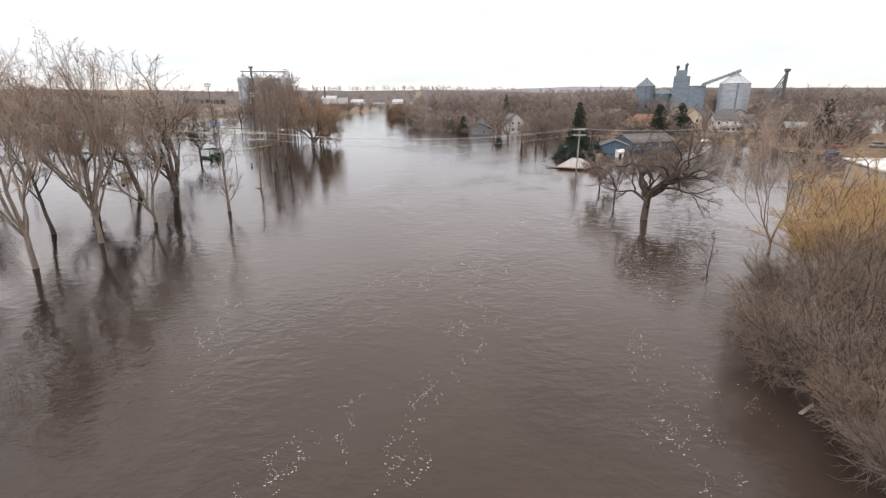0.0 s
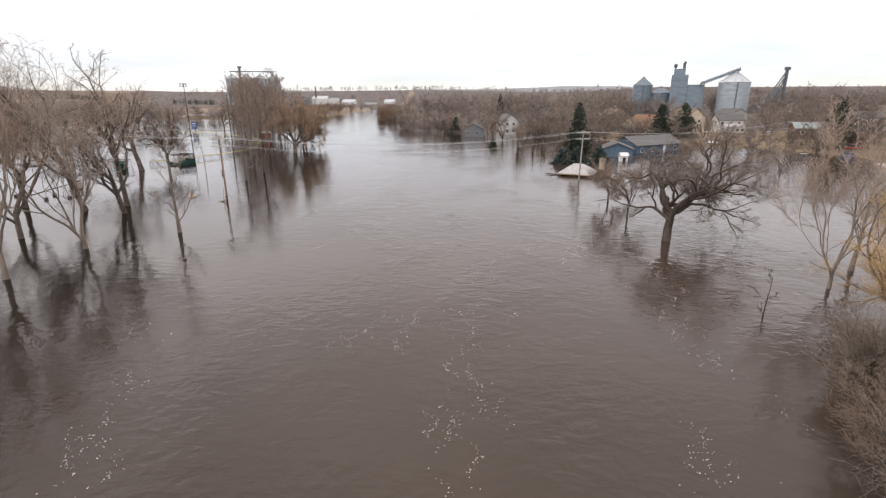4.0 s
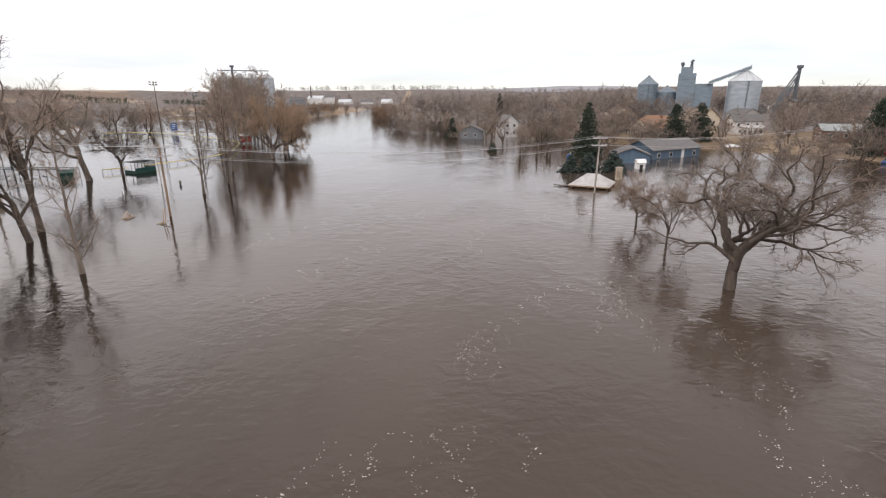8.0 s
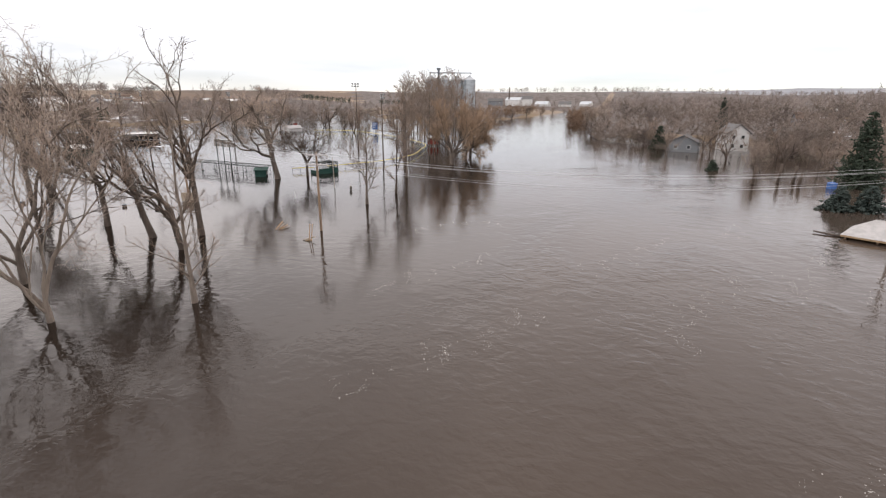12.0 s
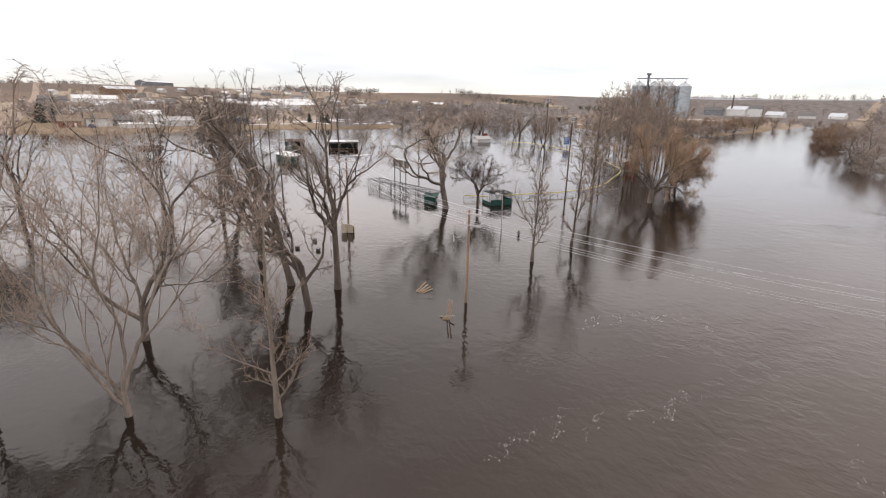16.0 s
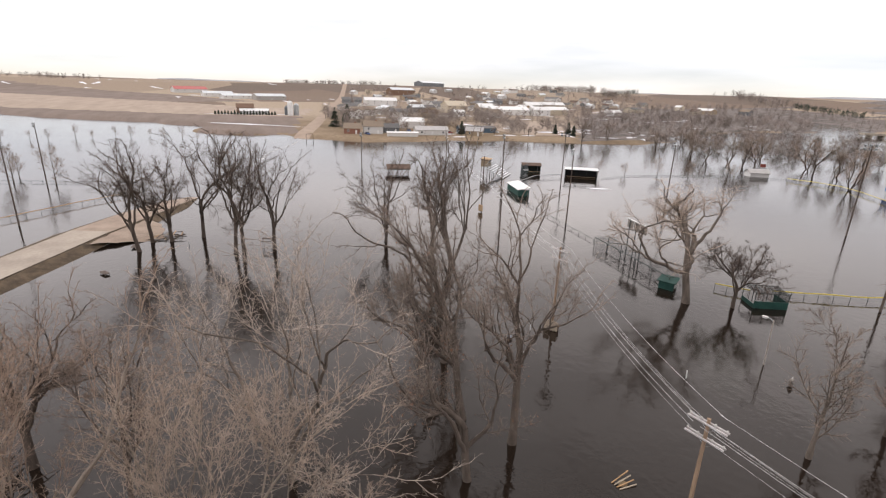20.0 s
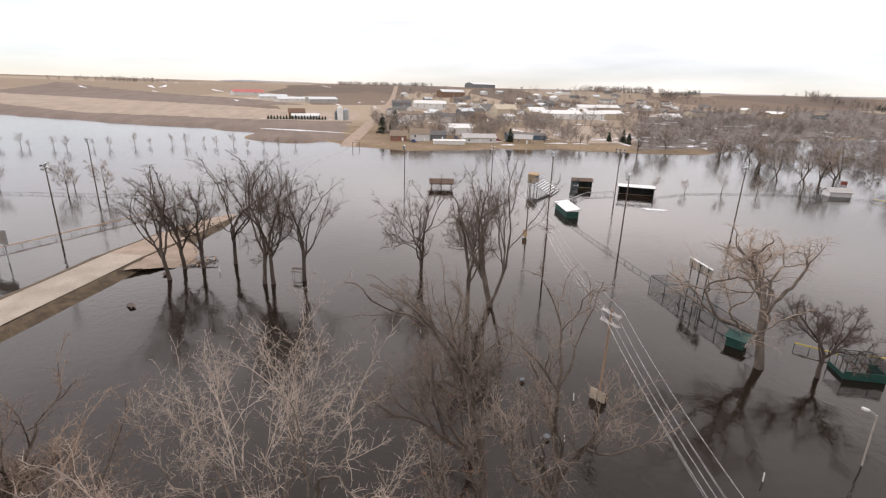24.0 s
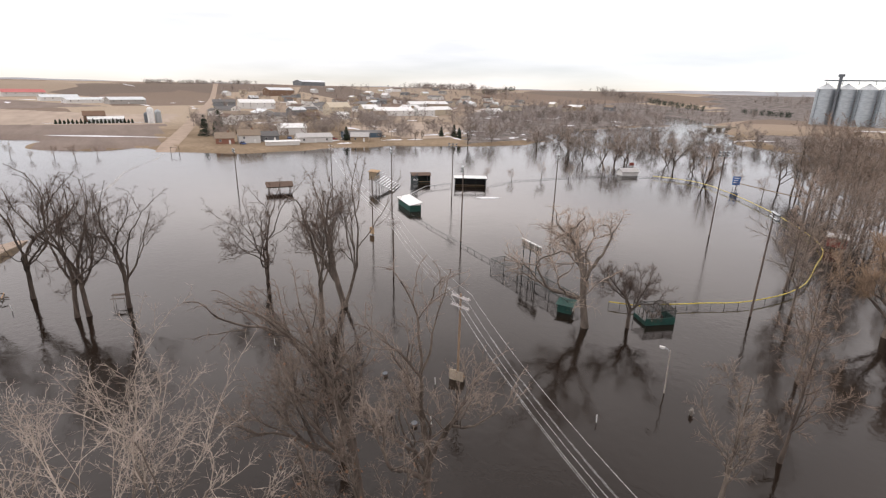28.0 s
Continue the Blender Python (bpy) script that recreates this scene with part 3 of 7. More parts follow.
tagged(new("ground", land), "dormant brown grassland and bare fields sloping to flood water", "ground", kind="structure")


# ridges at the edge of sight, their haze painted as glowing blue-grey
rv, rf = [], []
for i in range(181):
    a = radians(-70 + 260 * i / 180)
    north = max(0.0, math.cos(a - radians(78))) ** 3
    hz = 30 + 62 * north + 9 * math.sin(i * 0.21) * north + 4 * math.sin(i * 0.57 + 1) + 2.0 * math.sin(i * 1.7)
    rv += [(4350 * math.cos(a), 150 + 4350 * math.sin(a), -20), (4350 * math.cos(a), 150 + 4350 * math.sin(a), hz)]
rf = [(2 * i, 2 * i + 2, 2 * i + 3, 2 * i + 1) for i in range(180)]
tagged(part("backdrop", Shape().add(rv, rf), "far_ridge"), "blue-grey ridges along the horizon, haze painted into their glow", "ridge", kind="structure")


def height_at(x, y):
    return float(land_height(np.array([x]), np.array([y]))[0])


wat = Shape()
wat.add([(-1400, -1200, 0), (700, -1200, 0), (700, 1500, 0), (-1400, 1500, 0)], [(0, 1, 2, 3)])
tagged(part("water", wat, "water"), "muddy brown flood water with ripples and drifting foam", "water", kind="structure")


def ribbon(line, width, z, name, material, label, category, follow=False, kind="structure", step=12.0, thick=0.0):
    """A strip along a line, lying on the land or at heights z."""
    pts = []
    for (ax, ay), (bx, by) in zip(line, line[1:]):
        k = max(1, int(math.hypot(bx - ax, by - ay) / step))
        pts += [(ax + (bx - ax) * i / k, ay + (by - ay) * i / k) for i in range(k)]
    pts.append(line[-1])
    s = Shape()
    v = []
    for i, (x, y) in enumerate(pts):
        a, b = pts[max(i - 1, 0)], pts[min(i + 1, len(pts) - 1)]
        t = Vector((b[0] - a[0], b[1] - a[1])).normalized()
        for side in (-0.5, -0.17, 0.17, 0.5):
            px, py = x - t.y * width * side, y + t.x * width * side
            v.append((px, py, max(height_at(px, py), height_at(x, y)) + z if follow else z))
    f = [(4 * i + j, 4 * i + 4 + j, 4 * i + 5 + j, 4 * i + 1 + j) for i in range(len(pts) - 1) for j in range(3)]
    f = [tuple(reversed(q)) for q in f]
    s.add(v, f)
    return tagged(part(name, s, material), label, category, kind=kind)


# the embankment that carries the road into the flood
LEVEE = [(-44, 5.7), (-50, 7.9), (-60, 11.5), (-84, 20.5), (-118, 32.4), (-131, 38.2), (-141, 42.8), (-149.5, 46.2)]
lv, lf = [], []
prof = [(-9.0, -2.4), (-6.0, -0.1), (-4.2, 0.68), (-3.8, 0.86), (3.9, 0.86), (4.5, 0.72), (6.9, -0.1), (9.6, -2.4)]
for i, (x, y) in enumerate(LEVEE):
    a, b = LEVEE[max(i - 1, 0)], LEVEE[min(i + 1, len(LEVEE) - 1)]
    t = Vector((b[0] - a[0], b[1] - a[1])).normalized()
    drop = (2.4, 0.5, 0, 0, 0, 0, 0.18, 1.0)[i]
    wide = (1, 1, 1, 1, 1, 0.95, 0.72, 0.40)[i]
    lv += [(x - t.y * o * wide, y + t.x * o * wide, z - drop) for o, z in prof]
for i in range(len(LEVEE) - 1):
    lf += [(8 * i + j + 1, 8 * i + j, 8 * i + 8 + j, 8 * i + 9 + j) for j in range(7)]
s = Shape().add(lv, lf)
me = s.mesh("embankment")
me.materials.append(MATS["wet_grass"])
bm = bmesh.new()
bm.from_mesh(me)
bmesh.ops.subdivide_edges(bm, edges=bm.edges[:], cuts=5, use_grid_fill=True)
for v in bm.verts:
    o = noise.noise_vector(v.co * 0.35)
    v.co += Vector((o.x * 0.35, o.y * 0.35, o.z * 0.10))
bm.to_mesh(me)
bm.free()
tagged(part("embankment", me, None), "raised earth embankment with dead brown grass above the flood", "embankment", kind="structure")
lr, lrf = [], []
for i, (x, y) in enumerate(LEVEE[:5]):
    a, b = LEVEE[max(i - 1, 0)], LEVEE[min(i + 1, len(LEVEE) - 1)]
    t = Vector((b[0] - a[0], b[1] - a[1])).normalized()
    z = 0.98 - (2.4, 0.48, 0, 0, 0)[i]
    hw = 3.5
    lr += [(x + t.y * hw, y - t.x * hw, z), (x - t.y * hw, y + t.x * hw, z)]
lrf = [(2 * i, 2 * i + 2, 2 * i + 3, 2 * i + 1) for i in range(4)]
tagged(part("road", Shape().add(lr, lrf), "dirt_road"), "pale tan gravel-dusted road running down into the water", "road", kind="structure")
# muddy tan top past the gravel, with a ramp that runs down into the flood beside it
mv, mf = [], []
A0, B0, A1, B1 = Vector((-110.0, 34.0)), Vector((-127.5, 39.5)), Vector((-113.0, 46.5)), Vector((-124.0, 43.4))
for i in range(13):
    for j in range(11):
        u, v = i / 12, j / 10
        p = A0.lerp(B0, u).lerp(A1.lerp(B1, u), v)
        z = 0.80 - 0.95 * v ** 1.4 - 0.9 * max(0, abs(u - 0.5) - 0.40) ** 1.0 * 4 * v + 0.05 * noise.noise(Vector((p.x, p.y, 0)) * 0.6)
        mv.append((p.x + 0.3 * math.sin(p.y * 1.7), p.y + 0.3 * math.sin(p.x * 1.3), z))
mf = [(11 * i + j, 11 * i + j + 1, 11 * i + 12 + j, 11 * i + 11 + j) for i in range(12) for j in range(10)]
tagged(part("road", Shape().add(mv, mf), "ramp_dirt"), "muddy tan ramp slanting from the embankment into the flood", "road", kind="structure")
mv = []
for i, (x, y) in enumerate(LEVEE[4:8]):
    a, b = LEVEE[3 + i], LEVEE[min(5 + i, 7)]
    t = Vector((b[0] - a[0], b[1] - a[1])).normalized()
    z, hw = 0.95 - (0, 0, 0.18, 0.95)[i], (3.6, 3.5, 2.6, 1.2)[i]
    mv += [(x + t.y * hw, y - t.x * hw, z), (x - t.y * hw, y + t.x * hw, z)]
tagged(part("road", Shape().add(mv, [(2 * i, 2 * i + 2, 2 * i + 3, 2 * i + 1) for i in range(3)]), "ramp_dirt"), "worn tan dirt track along the embankment's tip", "road", kind="structure")
ribbon([(-287, 82.5), (-339, 93), (-520, 127), (-784, 176), (-1500, 310)], 8.5, 0.16, "road", "gravel_road",
       "straight gravel road climbing from the flood through the town", "road", follow=True)


# ---- trees ----
def skin(P, R, sides):
    """Tubes round many lines of the same length: P (b, n, 3), R (b, n)."""
    b, n, _ = P.shape
    T = np.empty_like(P)
    T[:, 1:-1] = P[:, 2:] - P[:, :-2]
    T[:, 0], T[:, -1] = P[:, 1] - P[:, 0], P[:, -1] - P[:, -2]
    T /= np.linalg.norm(T, axis=-1, keepdims=True) + 1e-9
    ref = np.where(np.abs(T[:, :1, 2:3]) > 0.8, np.array([[[1.0, 0, 0]]]), np.array([[[0, 0, 1.0]]]))
    U = np.cross(T, np.broadcast_to(ref, T.shape))
    U /= np.linalg.norm(U, axis=-1, keepdims=True) + 1e-9
    W = np.cross(T, U)
    ang = np.arange(sides) * 2 * np.pi / sides
    V = P[:, :, None] + R[:, :, None, None] * (U[:, :, None] * np.cos(ang)[:, None] + W[:, :, None] * np.sin(ang)[:, None])
    k = np.arange(b * n * sides).reshape(b, n, sides)
    nxt = np.roll(k, -1, 2)
    Q = np.stack([k[:, :-1], nxt[:, :-1], nxt[:, 1:], k[:, 1:]], -1).reshape(-1, 4)
    return V.reshape(-1, 3), Q


def spikes(P, R):
    """Three-sided twigs that taper to a point: P (b, 2, 3), R (b, 2)."""
    b = len(P)
    v, _ = skin(P[:, :2], R, 3)
    v = v.reshape(b, 2, 3, 3)
    v = np.concatenate([v[:, 0], P[:, 1][:, None]], 1).reshape(-1, 3)
    k = np.arange(b)[:, None] * 4
    F = np.stack([np.concatenate([k + i, k + (i + 1) % 3, k + 3], 1) for i in range(3)], 1).reshape(-1, 3)
    return v, F


def sprout(rng, P, R, L, n, s0, s1, ang, ratio, seg, wander=0.12, trop=0.0, fall=0.5, thin=0.6, tip=0.25, rmin=0.01, jit=0.3):
    """Shoots along each of the lines P: returns their lines, radii, lengths and the index of their parent."""
    b, m, _ = P.shape
    who = np.repeat(np.arange(b), n)
    st = s0 + (s1 - s0) * (np.tile(np.arange(n), b) + rng.random(b * n)) / n
    x = st * (m - 1)
    i = np.clip(x.astype(int), 0, m - 2)
    fr = (x - i)[:, None]
    at = P[who, i] * (1 - fr) + P[who, i + 1] * fr
    T = P[who, i + 1] - P[who, i]
    T /= np.linalg.norm(T, axis=-1, keepdims=True) + 1e-9
    r = R[who, i] * (1 - fr[:, 0]) + R[who, i + 1] * fr[:, 0]
    ref = np.where(np.abs(T[:, 2:3]) > 0.9, np.array([[1.0, 0, 0]]), np.array([[0, 0, 1.0]]))
    U = np.cross(T, ref)
    U /= np.linalg.norm(U, axis=-1, keepdims=True) + 1e-9
    W = np.cross(T, U)
    phi = np.tile(np.arange(n), b) * 2.39996 + rng.random(b)[who] * 6.283 + rng.normal(0, 0.5, b * n)
    a = np.radians(ang) * (1 + rng.normal(0, 0.22, b * n))
    D = T * np.cos(a)[:, None] + (U * np.cos(phi)[:, None] + W * np.sin(phi)[:, None]) * np.sin(a)[:, None]
    ln = L[who] * ratio * (1 - fall * st) * np.clip(1 + rng.normal(0, jit, b * n), 0.35, 1.8)
    Q = np.empty((b * n, seg + 1, 3))
    Q[:, 0] = at
    for k in range(seg):
        D = D + rng.normal(0, wander, D.shape)
        D[:, 2] += trop
        D /= np.linalg.norm(D, axis=-1, keepdims=True)
        Q[:, k + 1] = Q[:, k] + D * (ln / seg)[:, None]
    r0 = np.maximum(r * thin, rmin)
    rad = r0[:, None] * (1 + (tip - 1) * np.linspace(0, 1, seg + 1) ** 0.8)
    return Q, np.maximum(rad, rmin * 0.55), ln, who


def trunk_line(rng, h, r, lean=(0, 0), seg=9, wander=0.05, flare=1.5, tip=0.25, sink=1.2):
    z = np.linspace(-sink, h, seg + 1)
    k = np.clip(z / h, 0, 1)
    walkx = np.cumsum(rng.normal(0, wander, (seg + 1, 2)), 0) * h / seg
    walkx -= walkx[1]
    P = np.stack([lean[0] * h * k ** 0.85 + walkx[:, 0] * (k > 0), lean[1] * h * k ** 0.85 + walkx[:, 1] * (k > 0), z], -1)
    R = r * (1 + (tip - 1) * k ** 0.9)
    R[0] *= flare
    R[1] *= 1 + (flare - 1) * 0.6
    return P[None], R[None], np.array([float(h)])


SPECS = {
    # levels of shoots: (n, s0, s1, angle, ratio, segments, options)
    "leaning": dict(frac=0.58, trunk=dict(wander=0.05, tip=0.45), levels=[
        (8, 0.40, 1.0, 42, 0.85, 8, dict(wander=0.14, trop=0.15, fall=0.3, thin=0.6, jit=0.25)),
        (9, 0.15, 1.0, 44, 0.38, 5, dict(wander=0.16, trop=0.10)),
        (8, 0.12, 1.0, 45, 0.46, 3, dict(wander=0.2, trop=0.06, thin=0.55, rmin=0.014)),
        (9, 0.08, 1.0, 44, 0.55, 1, dict(wander=0.16, trop=0.04, rmin=0.010, tip=0.5))]),
    "young": dict(frac=0.9, trunk=dict(wander=0.025, tip=0.15), levels=[
        (26, 0.14, 0.97, 44, 0.28, 5, dict(wander=0.08, trop=0.08, fall=0.55, thin=0.40)),
        (9, 0.15, 1.0, 38, 0.40, 4, dict(wander=0.10, trop=0.06)),
        (12, 0.12, 1.0, 36, 0.50, 1, dict(wander=0.1, trop=0.04, rmin=0.010, tip=0.5))]),
    "slim": dict(frac=0.86, trunk=dict(wander=0.035, tip=0.2), levels=[
        (15, 0.20, 0.97, 42, 0.36, 6, dict(wander=0.11, trop=0.085, fall=0.40, thin=0.5)),
        (8, 0.15, 1.0, 42, 0.44, 4, dict(wander=0.13, trop=0.06)),
        (15, 0.08, 1.0, 44, 0.55, 1, dict(wander=0.12, trop=0.03, rmin=0.012, tip=0.5))]),
    "sapling": dict(trunk=dict(wander=0.04, tip=0.25, seg=5), levels=[
        (12, 0.26, 0.97, 48, 0.46, 4, dict(wander=0.12, trop=0.07, fall=0.25, thin=0.5)),
        (8, 0.15, 1.0, 44, 0.5, 2, dict(wander=0.12, trop=0.05, rmin=0.02)),
        (7, 0.12, 1.0, 44, 0.6, 1, dict(wander=0.12, trop=0.04, rmin=0.022, tip=0.5))]),
    "far": dict(trunk=dict(wander=0.06, tip=0.35, seg=3, sink=0.5), levels=[
        (9, 0.12, 0.98, 58, 0.78, 2, dict(wander=0.18, trop=0.10, fall=0.30, thin=0.45, rmin=0.045)),
        (15, 0.10, 1.0, 52, 0.56, 1, dict(wander=0.2, trop=0.03, rmin=0.088, tip=0.6))]),
    "belt": dict(trunk=dict(wander=0.06, tip=0.35, seg=2, sink=0.5), levels=[
        (8, 0.12, 0.98, 55, 0.68, 1, dict(wander=0.18, trop=0.12, fall=0.35, thin=0.5, rmin=0.08)),
        (8, 0.10, 1.0, 50, 0.6, 1, dict(wander=0.18, trop=0.04, rmin=0.14, tip=0.6))]),
}


def grow(kind, seed, h, r, lean=(0, 0), stems=1, keep=1.0):
    """The lines of a bare tree, level by level: (points, radii, parent index of the level above)."""
    rng = np.random.default_rng(seed)
    sp = SPECS[kind]
    tall = h
    h *= sp["frac"] if "frac" in sp else 1.0
    P, R, L = trunk_line(rng, h, r, lean, **sp["trunk"])
    if stems > 1:
        extra = [trunk_line(rng, h * rng.uniform(0.75, 1.0), r * rng.uniform(0.6, 0.95),
                            (lean[0] + 0.34 * math.cos(k * 6.28 / stems + seed), lean[1] + 0.34 * math.sin(k * 6.28 / stems + seed)), **sp["trunk"])
                 for k in range(stems - 1)]
        P, R, L = np.concatenate([P] + [e[0] for e in extra]), np.concatenate([R] + [e[1] for e in extra]), np.concatenate([L] + [e[2] for e in extra])
    out = [(P, R, None)]
    for n, s0, s1, ang, ratio, seg, opt in sp["levels"]:
        P, R, L, who = sprout(rng, P, R, L, max(2, round(n * keep)), s0, s1, ang, ratio, seg, **opt)
        out.append((P, R, who))
    if "frac" in sp:
        k = tall / max(float(P[:, :, 2].max()) for P, _, _ in out)
        out = [(P * np.array([k ** 0.5, k ** 0.5, k]), R, who) for P, R, who in out]
    return out


FORKS = {
    # bole: clear trunk as a share of the height; first: boughs from its top; angles from the first fork to the last
    "cottonwood": dict(bole=0.20, first=5, gens=6, ang=(26, 26), ratio=0.80, up=0.08, wander=0.095, more=0.34, side=(0.3, 1.0),
                       twig=(4, 1.0, 38, 0.05), spike=(4, 0.55), kid=(0.55, 0.76), width=0.95),
    "vase": dict(bole=0.10, first=4, gens=6, ang=(28, 27), ratio=0.83, up=0.075, wander=0.11, more=0.36, side=(0.3, 1.0),
                 twig=(4, 1.0, 40, 0.04), spike=(3, 0.55), kid=(0.50, 0.70), width=0.9),
    "broad": dict(bole=0.17, first=4, gens=6, ang=(36, 30), ratio=0.81, up=0.075, wander=0.13, more=0.34, side=(0.3, 1.0),
                  twig=(4, 0.95, 42, 0.04), spike=(3, 0.55), kid=(0.50, 0.70), width=1.05),
    "crooked": dict(bole=0.30, first=4, gens=5, ang=(30, 34), ratio=0.80, up=0.055, wander=0.145, more=0.30, side=(0.25, 1.0),
                    twig=(5, 0.8, 48, 0.03), spike=(4, 0.5), kid=(0.52, 0.72), width=1.04),
    "forked": dict(bole=0.38, first=4, gens=6, ang=(26, 34), ratio=0.79, up=0.085, wander=0.15, more=0.28, side=(0.22, 1.0),
                   twig=(4, 0.7, 46, 0.04), spike=(3, 0.42), kid=(0.58, 0.78), width=0.95),
    "shore": dict(bole=0.20, first=4, gens=4, ang=(34, 34), ratio=0.80, up=0.06, wander=0.14, more=0.40, side=(0.25, 1.0),
                  twig=(4, 1.3, 46, 0.03), spike=(4, 0.9), kid=(0.54, 0.74), width=1.0),
    "dome": dict(bole=0.24, first=6, gens=6, ang=(54, 38), ratio=0.80, up=0.05, wander=0.18, more=0.26, side=(0.25, 1.0),
                 twig=(4, 0.7, 55, -0.02), spike=(4, 0.42), kid=(0.64, 0.84), width=1.0),
    "stubby": dict(bole=0.34, first=4, gens=5, ang=(48, 46), ratio=0.76, up=0.09, wander=0.22, more=0.2, side=(0.35, 1.0),
                   twig=(4, 1.1, 42, 0.0), spike=(4, 0.8), kid=(0.60, 0.78), width=1.0),
    "round": dict(bole=0.26, first=5, gens=5, ang=(38, 36), ratio=0.78, up=0.04, wander=0.12, more=0.34, side=(0.3, 1.0),
                  twig=(6, 0.6, 44, 0.02), spike=(5, 0.36), kid=(0.46, 0.66), width=1.0),
    "willow": dict(bole=0.15, first=5, gens=6, ang=(38, 32), ratio=0.80, up=0.03, wander=0.12, more=0.36, side=(0.3, 1.0),
                   twig=(5, 1.2, 40, -0.03), spike=(5, 0.8), kid=(0.52, 0.74), width=1.0),
    "osier": dict(bole=0.12, first=5, gens=4, ang=(36, 30), ratio=0.82, up=0.05, wander=0.11, more=0.42, side=(0.3, 1.0),
                  twig=(6, 0.9, 36, 0.03), spike=(6, 0.6), kid=(0.52, 0.74), width=1.0),
    "brush": dict(bole=0.10, first=4, gens=4, ang=(24, 30), ratio=0.88, up=0.05, wander=0.10, more=0.40, side=(0.25, 1.0),
                  twig=(3, 0.85, 38, 0.03), spike=(4, 0.5), kid=(0.52, 0.74), width=1.0),
}


def fork_grow(kind, seed, h, r, lean=(0, 0), stems=1, keep=1.0, tipr=0.010):
    """A bare tree whose boughs fork again and again: lines, radii and parents, the trunk first, twigs last."""
    rng = np.random.default_rng(seed)
    sp = FORKS[kind]
    bole = h * sp["bole"]
    rows = []
    for k in range(stems):
        a = 6.283 * k / stems + seed
        off = 0.0 if stems == 1 else rng.uniform(0.22, 0.42)
        rows.append(trunk_line(rng, bole * rng.uniform(0.75, 1.15) if stems > 1 else bole, r * (1 if k == 0 else rng.uniform(0.55, 0.85)),
                               (lean[0] + off * math.cos(a), lean[1] + off * math.sin(a)), seg=7, wander=0.05, flare=1.35, tip=0.80, sink=1.2))
    P, R = np.concatenate([q[0] for q in rows]), np.concatenate([q[1] for q in rows])
    L = np.full(len(P), h * (1 - sp["bole"]) * 0.34)
    out = [(P, R, None)]
    late = []
    push = np.array([lean[0], lean[1], 0.0]) * 0.16
    for g in range(sp["gens"]):
        b, m, _ = P.shape
        if g == 0:
            kids = np.full(b, sp["first"] if stems == 1 else max(2, sp["first"] - 1))
        else:
            kids = 2 + (rng.random(b) < sp["more"] * keep).astype(int)
        who = np.repeat(np.arange(b), kids)
        j = np.concatenate([np.arange(k) for k in kids])
        lead = j == 0
        n = len(who)
        lo = sp["side"][0] if g else 0.62
        st = np.where(lead, 1.0, lo + (sp["side"][1] - lo) * rng.random(n))
        x = st * (m - 1)
        i = np.clip(x.astype(int), 0, m - 2)
        fr = (x - i)[:, None]
        at = P[who, i] * (1 - fr) + P[who, i + 1] * fr
        T = P[who, i + 1] - P[who, i]
        T /= np.linalg.norm(T, axis=-1, keepdims=True) + 1e-9
        r0 = R[who, i] * (1 - fr[:, 0]) + R[who, i + 1] * fr[:, 0]
        ref = np.where(np.abs(T[:, 2:3]) > 0.9, np.array([[1.0, 0, 0]]), np.array([[0, 0, 1.0]]))
        U = np.cross(T, ref)
        U /= np.linalg.norm(U, axis=-1, keepdims=True) + 1e-9
        W = np.cross(T, U)
        phi = rng.random(b)[who] * 6.283 + j * 6.283 / kids[who] + rng.normal(0, 0.35, n)
        a0, a1 = sp["ang"]
        ang = np.radians(a0 + (a1 - a0) * g / max(1, sp["gens"] - 1)) * rng.uniform(0.6, 1.35, n) * np.where(lead, 0.5 if g else 0.75, 1.1)
        D = T * np.cos(ang)[:, None] + (U * np.cos(phi)[:, None] + W * np.sin(phi)[:, None]) * np.sin(ang)[:, None]
        ln = L[who] * (1 if g == 0 else sp["ratio"]) * rng.uniform(0.80, 1.16, n) * np.where(lead, 1.06, 0.95)
        seg = max(3, 7 - g)
        Q = np.empty((n, seg + 1, 3))
        Q[:, 0] = at
        for k in range(seg):
            D = D + rng.normal(0, sp["wander"], D.shape) + push
            D[:, 2] += sp["up"]
            D /= np.linalg.norm(D, axis=-1, keepdims=True)
            Q[:, k + 1] = Q[:, k] + D * (ln / seg)[:, None]
        ra = np.maximum(r0 * np.where(lead, 0.88, rng.uniform(*sp["kid"], n)), tipr * 1.3)
        rad = ra[:, None] * (1 - 0.24 * np.linspace(0, 1, seg + 1))
        P, R, L = Q, rad, ln
        out.append((P, R, who))
        if g >= sp["gens"] - 3:
            late.append((P[:, :: max(1, seg // 3)][:, :4] if seg > 3 else P, R[:, :: max(1, seg // 3)][:, :4] if seg > 3 else R))
    # fine shoots along the outer boughs, then spikes along the shoots
    A, B = np.concatenate([q[0] for q in late]), np.concatenate([q[1] for q in late])
    n, ln, an, tr = sp["twig"]
    P, R, L, who = sprout(rng, A, B, np.full(len(A), ln), max(2, round(n * keep)), 0.1, 1.0, an, 1.0, 1, wander=0.14, trop=tr, fall=0.35, thin=0.6, tip=0.5, rmin=tipr, jit=0.4)
    R = np.minimum(R, tipr * 1.5)
    out.append((P, R, who))
    n, ln = sp["spike"]
    P, R, L, who = sprout(rng, P, R, np.full(len(P), ln), n, 0.15, 1.0, 40, 1.0, 1, wander=0.12, trop=tr, fall=0.3, thin=0.9, tip=0.5, rmin=tipr * 0.85, jit=0.4)
    out.append((P, R, who))
    k = h * 0.97 / float(np.quantile(out[-2][0][:, -1, 2], 0.985))
    w = sp["width"] * k ** 0.5
    base = out[0][0][:, 1:2].mean(0)
    done = []
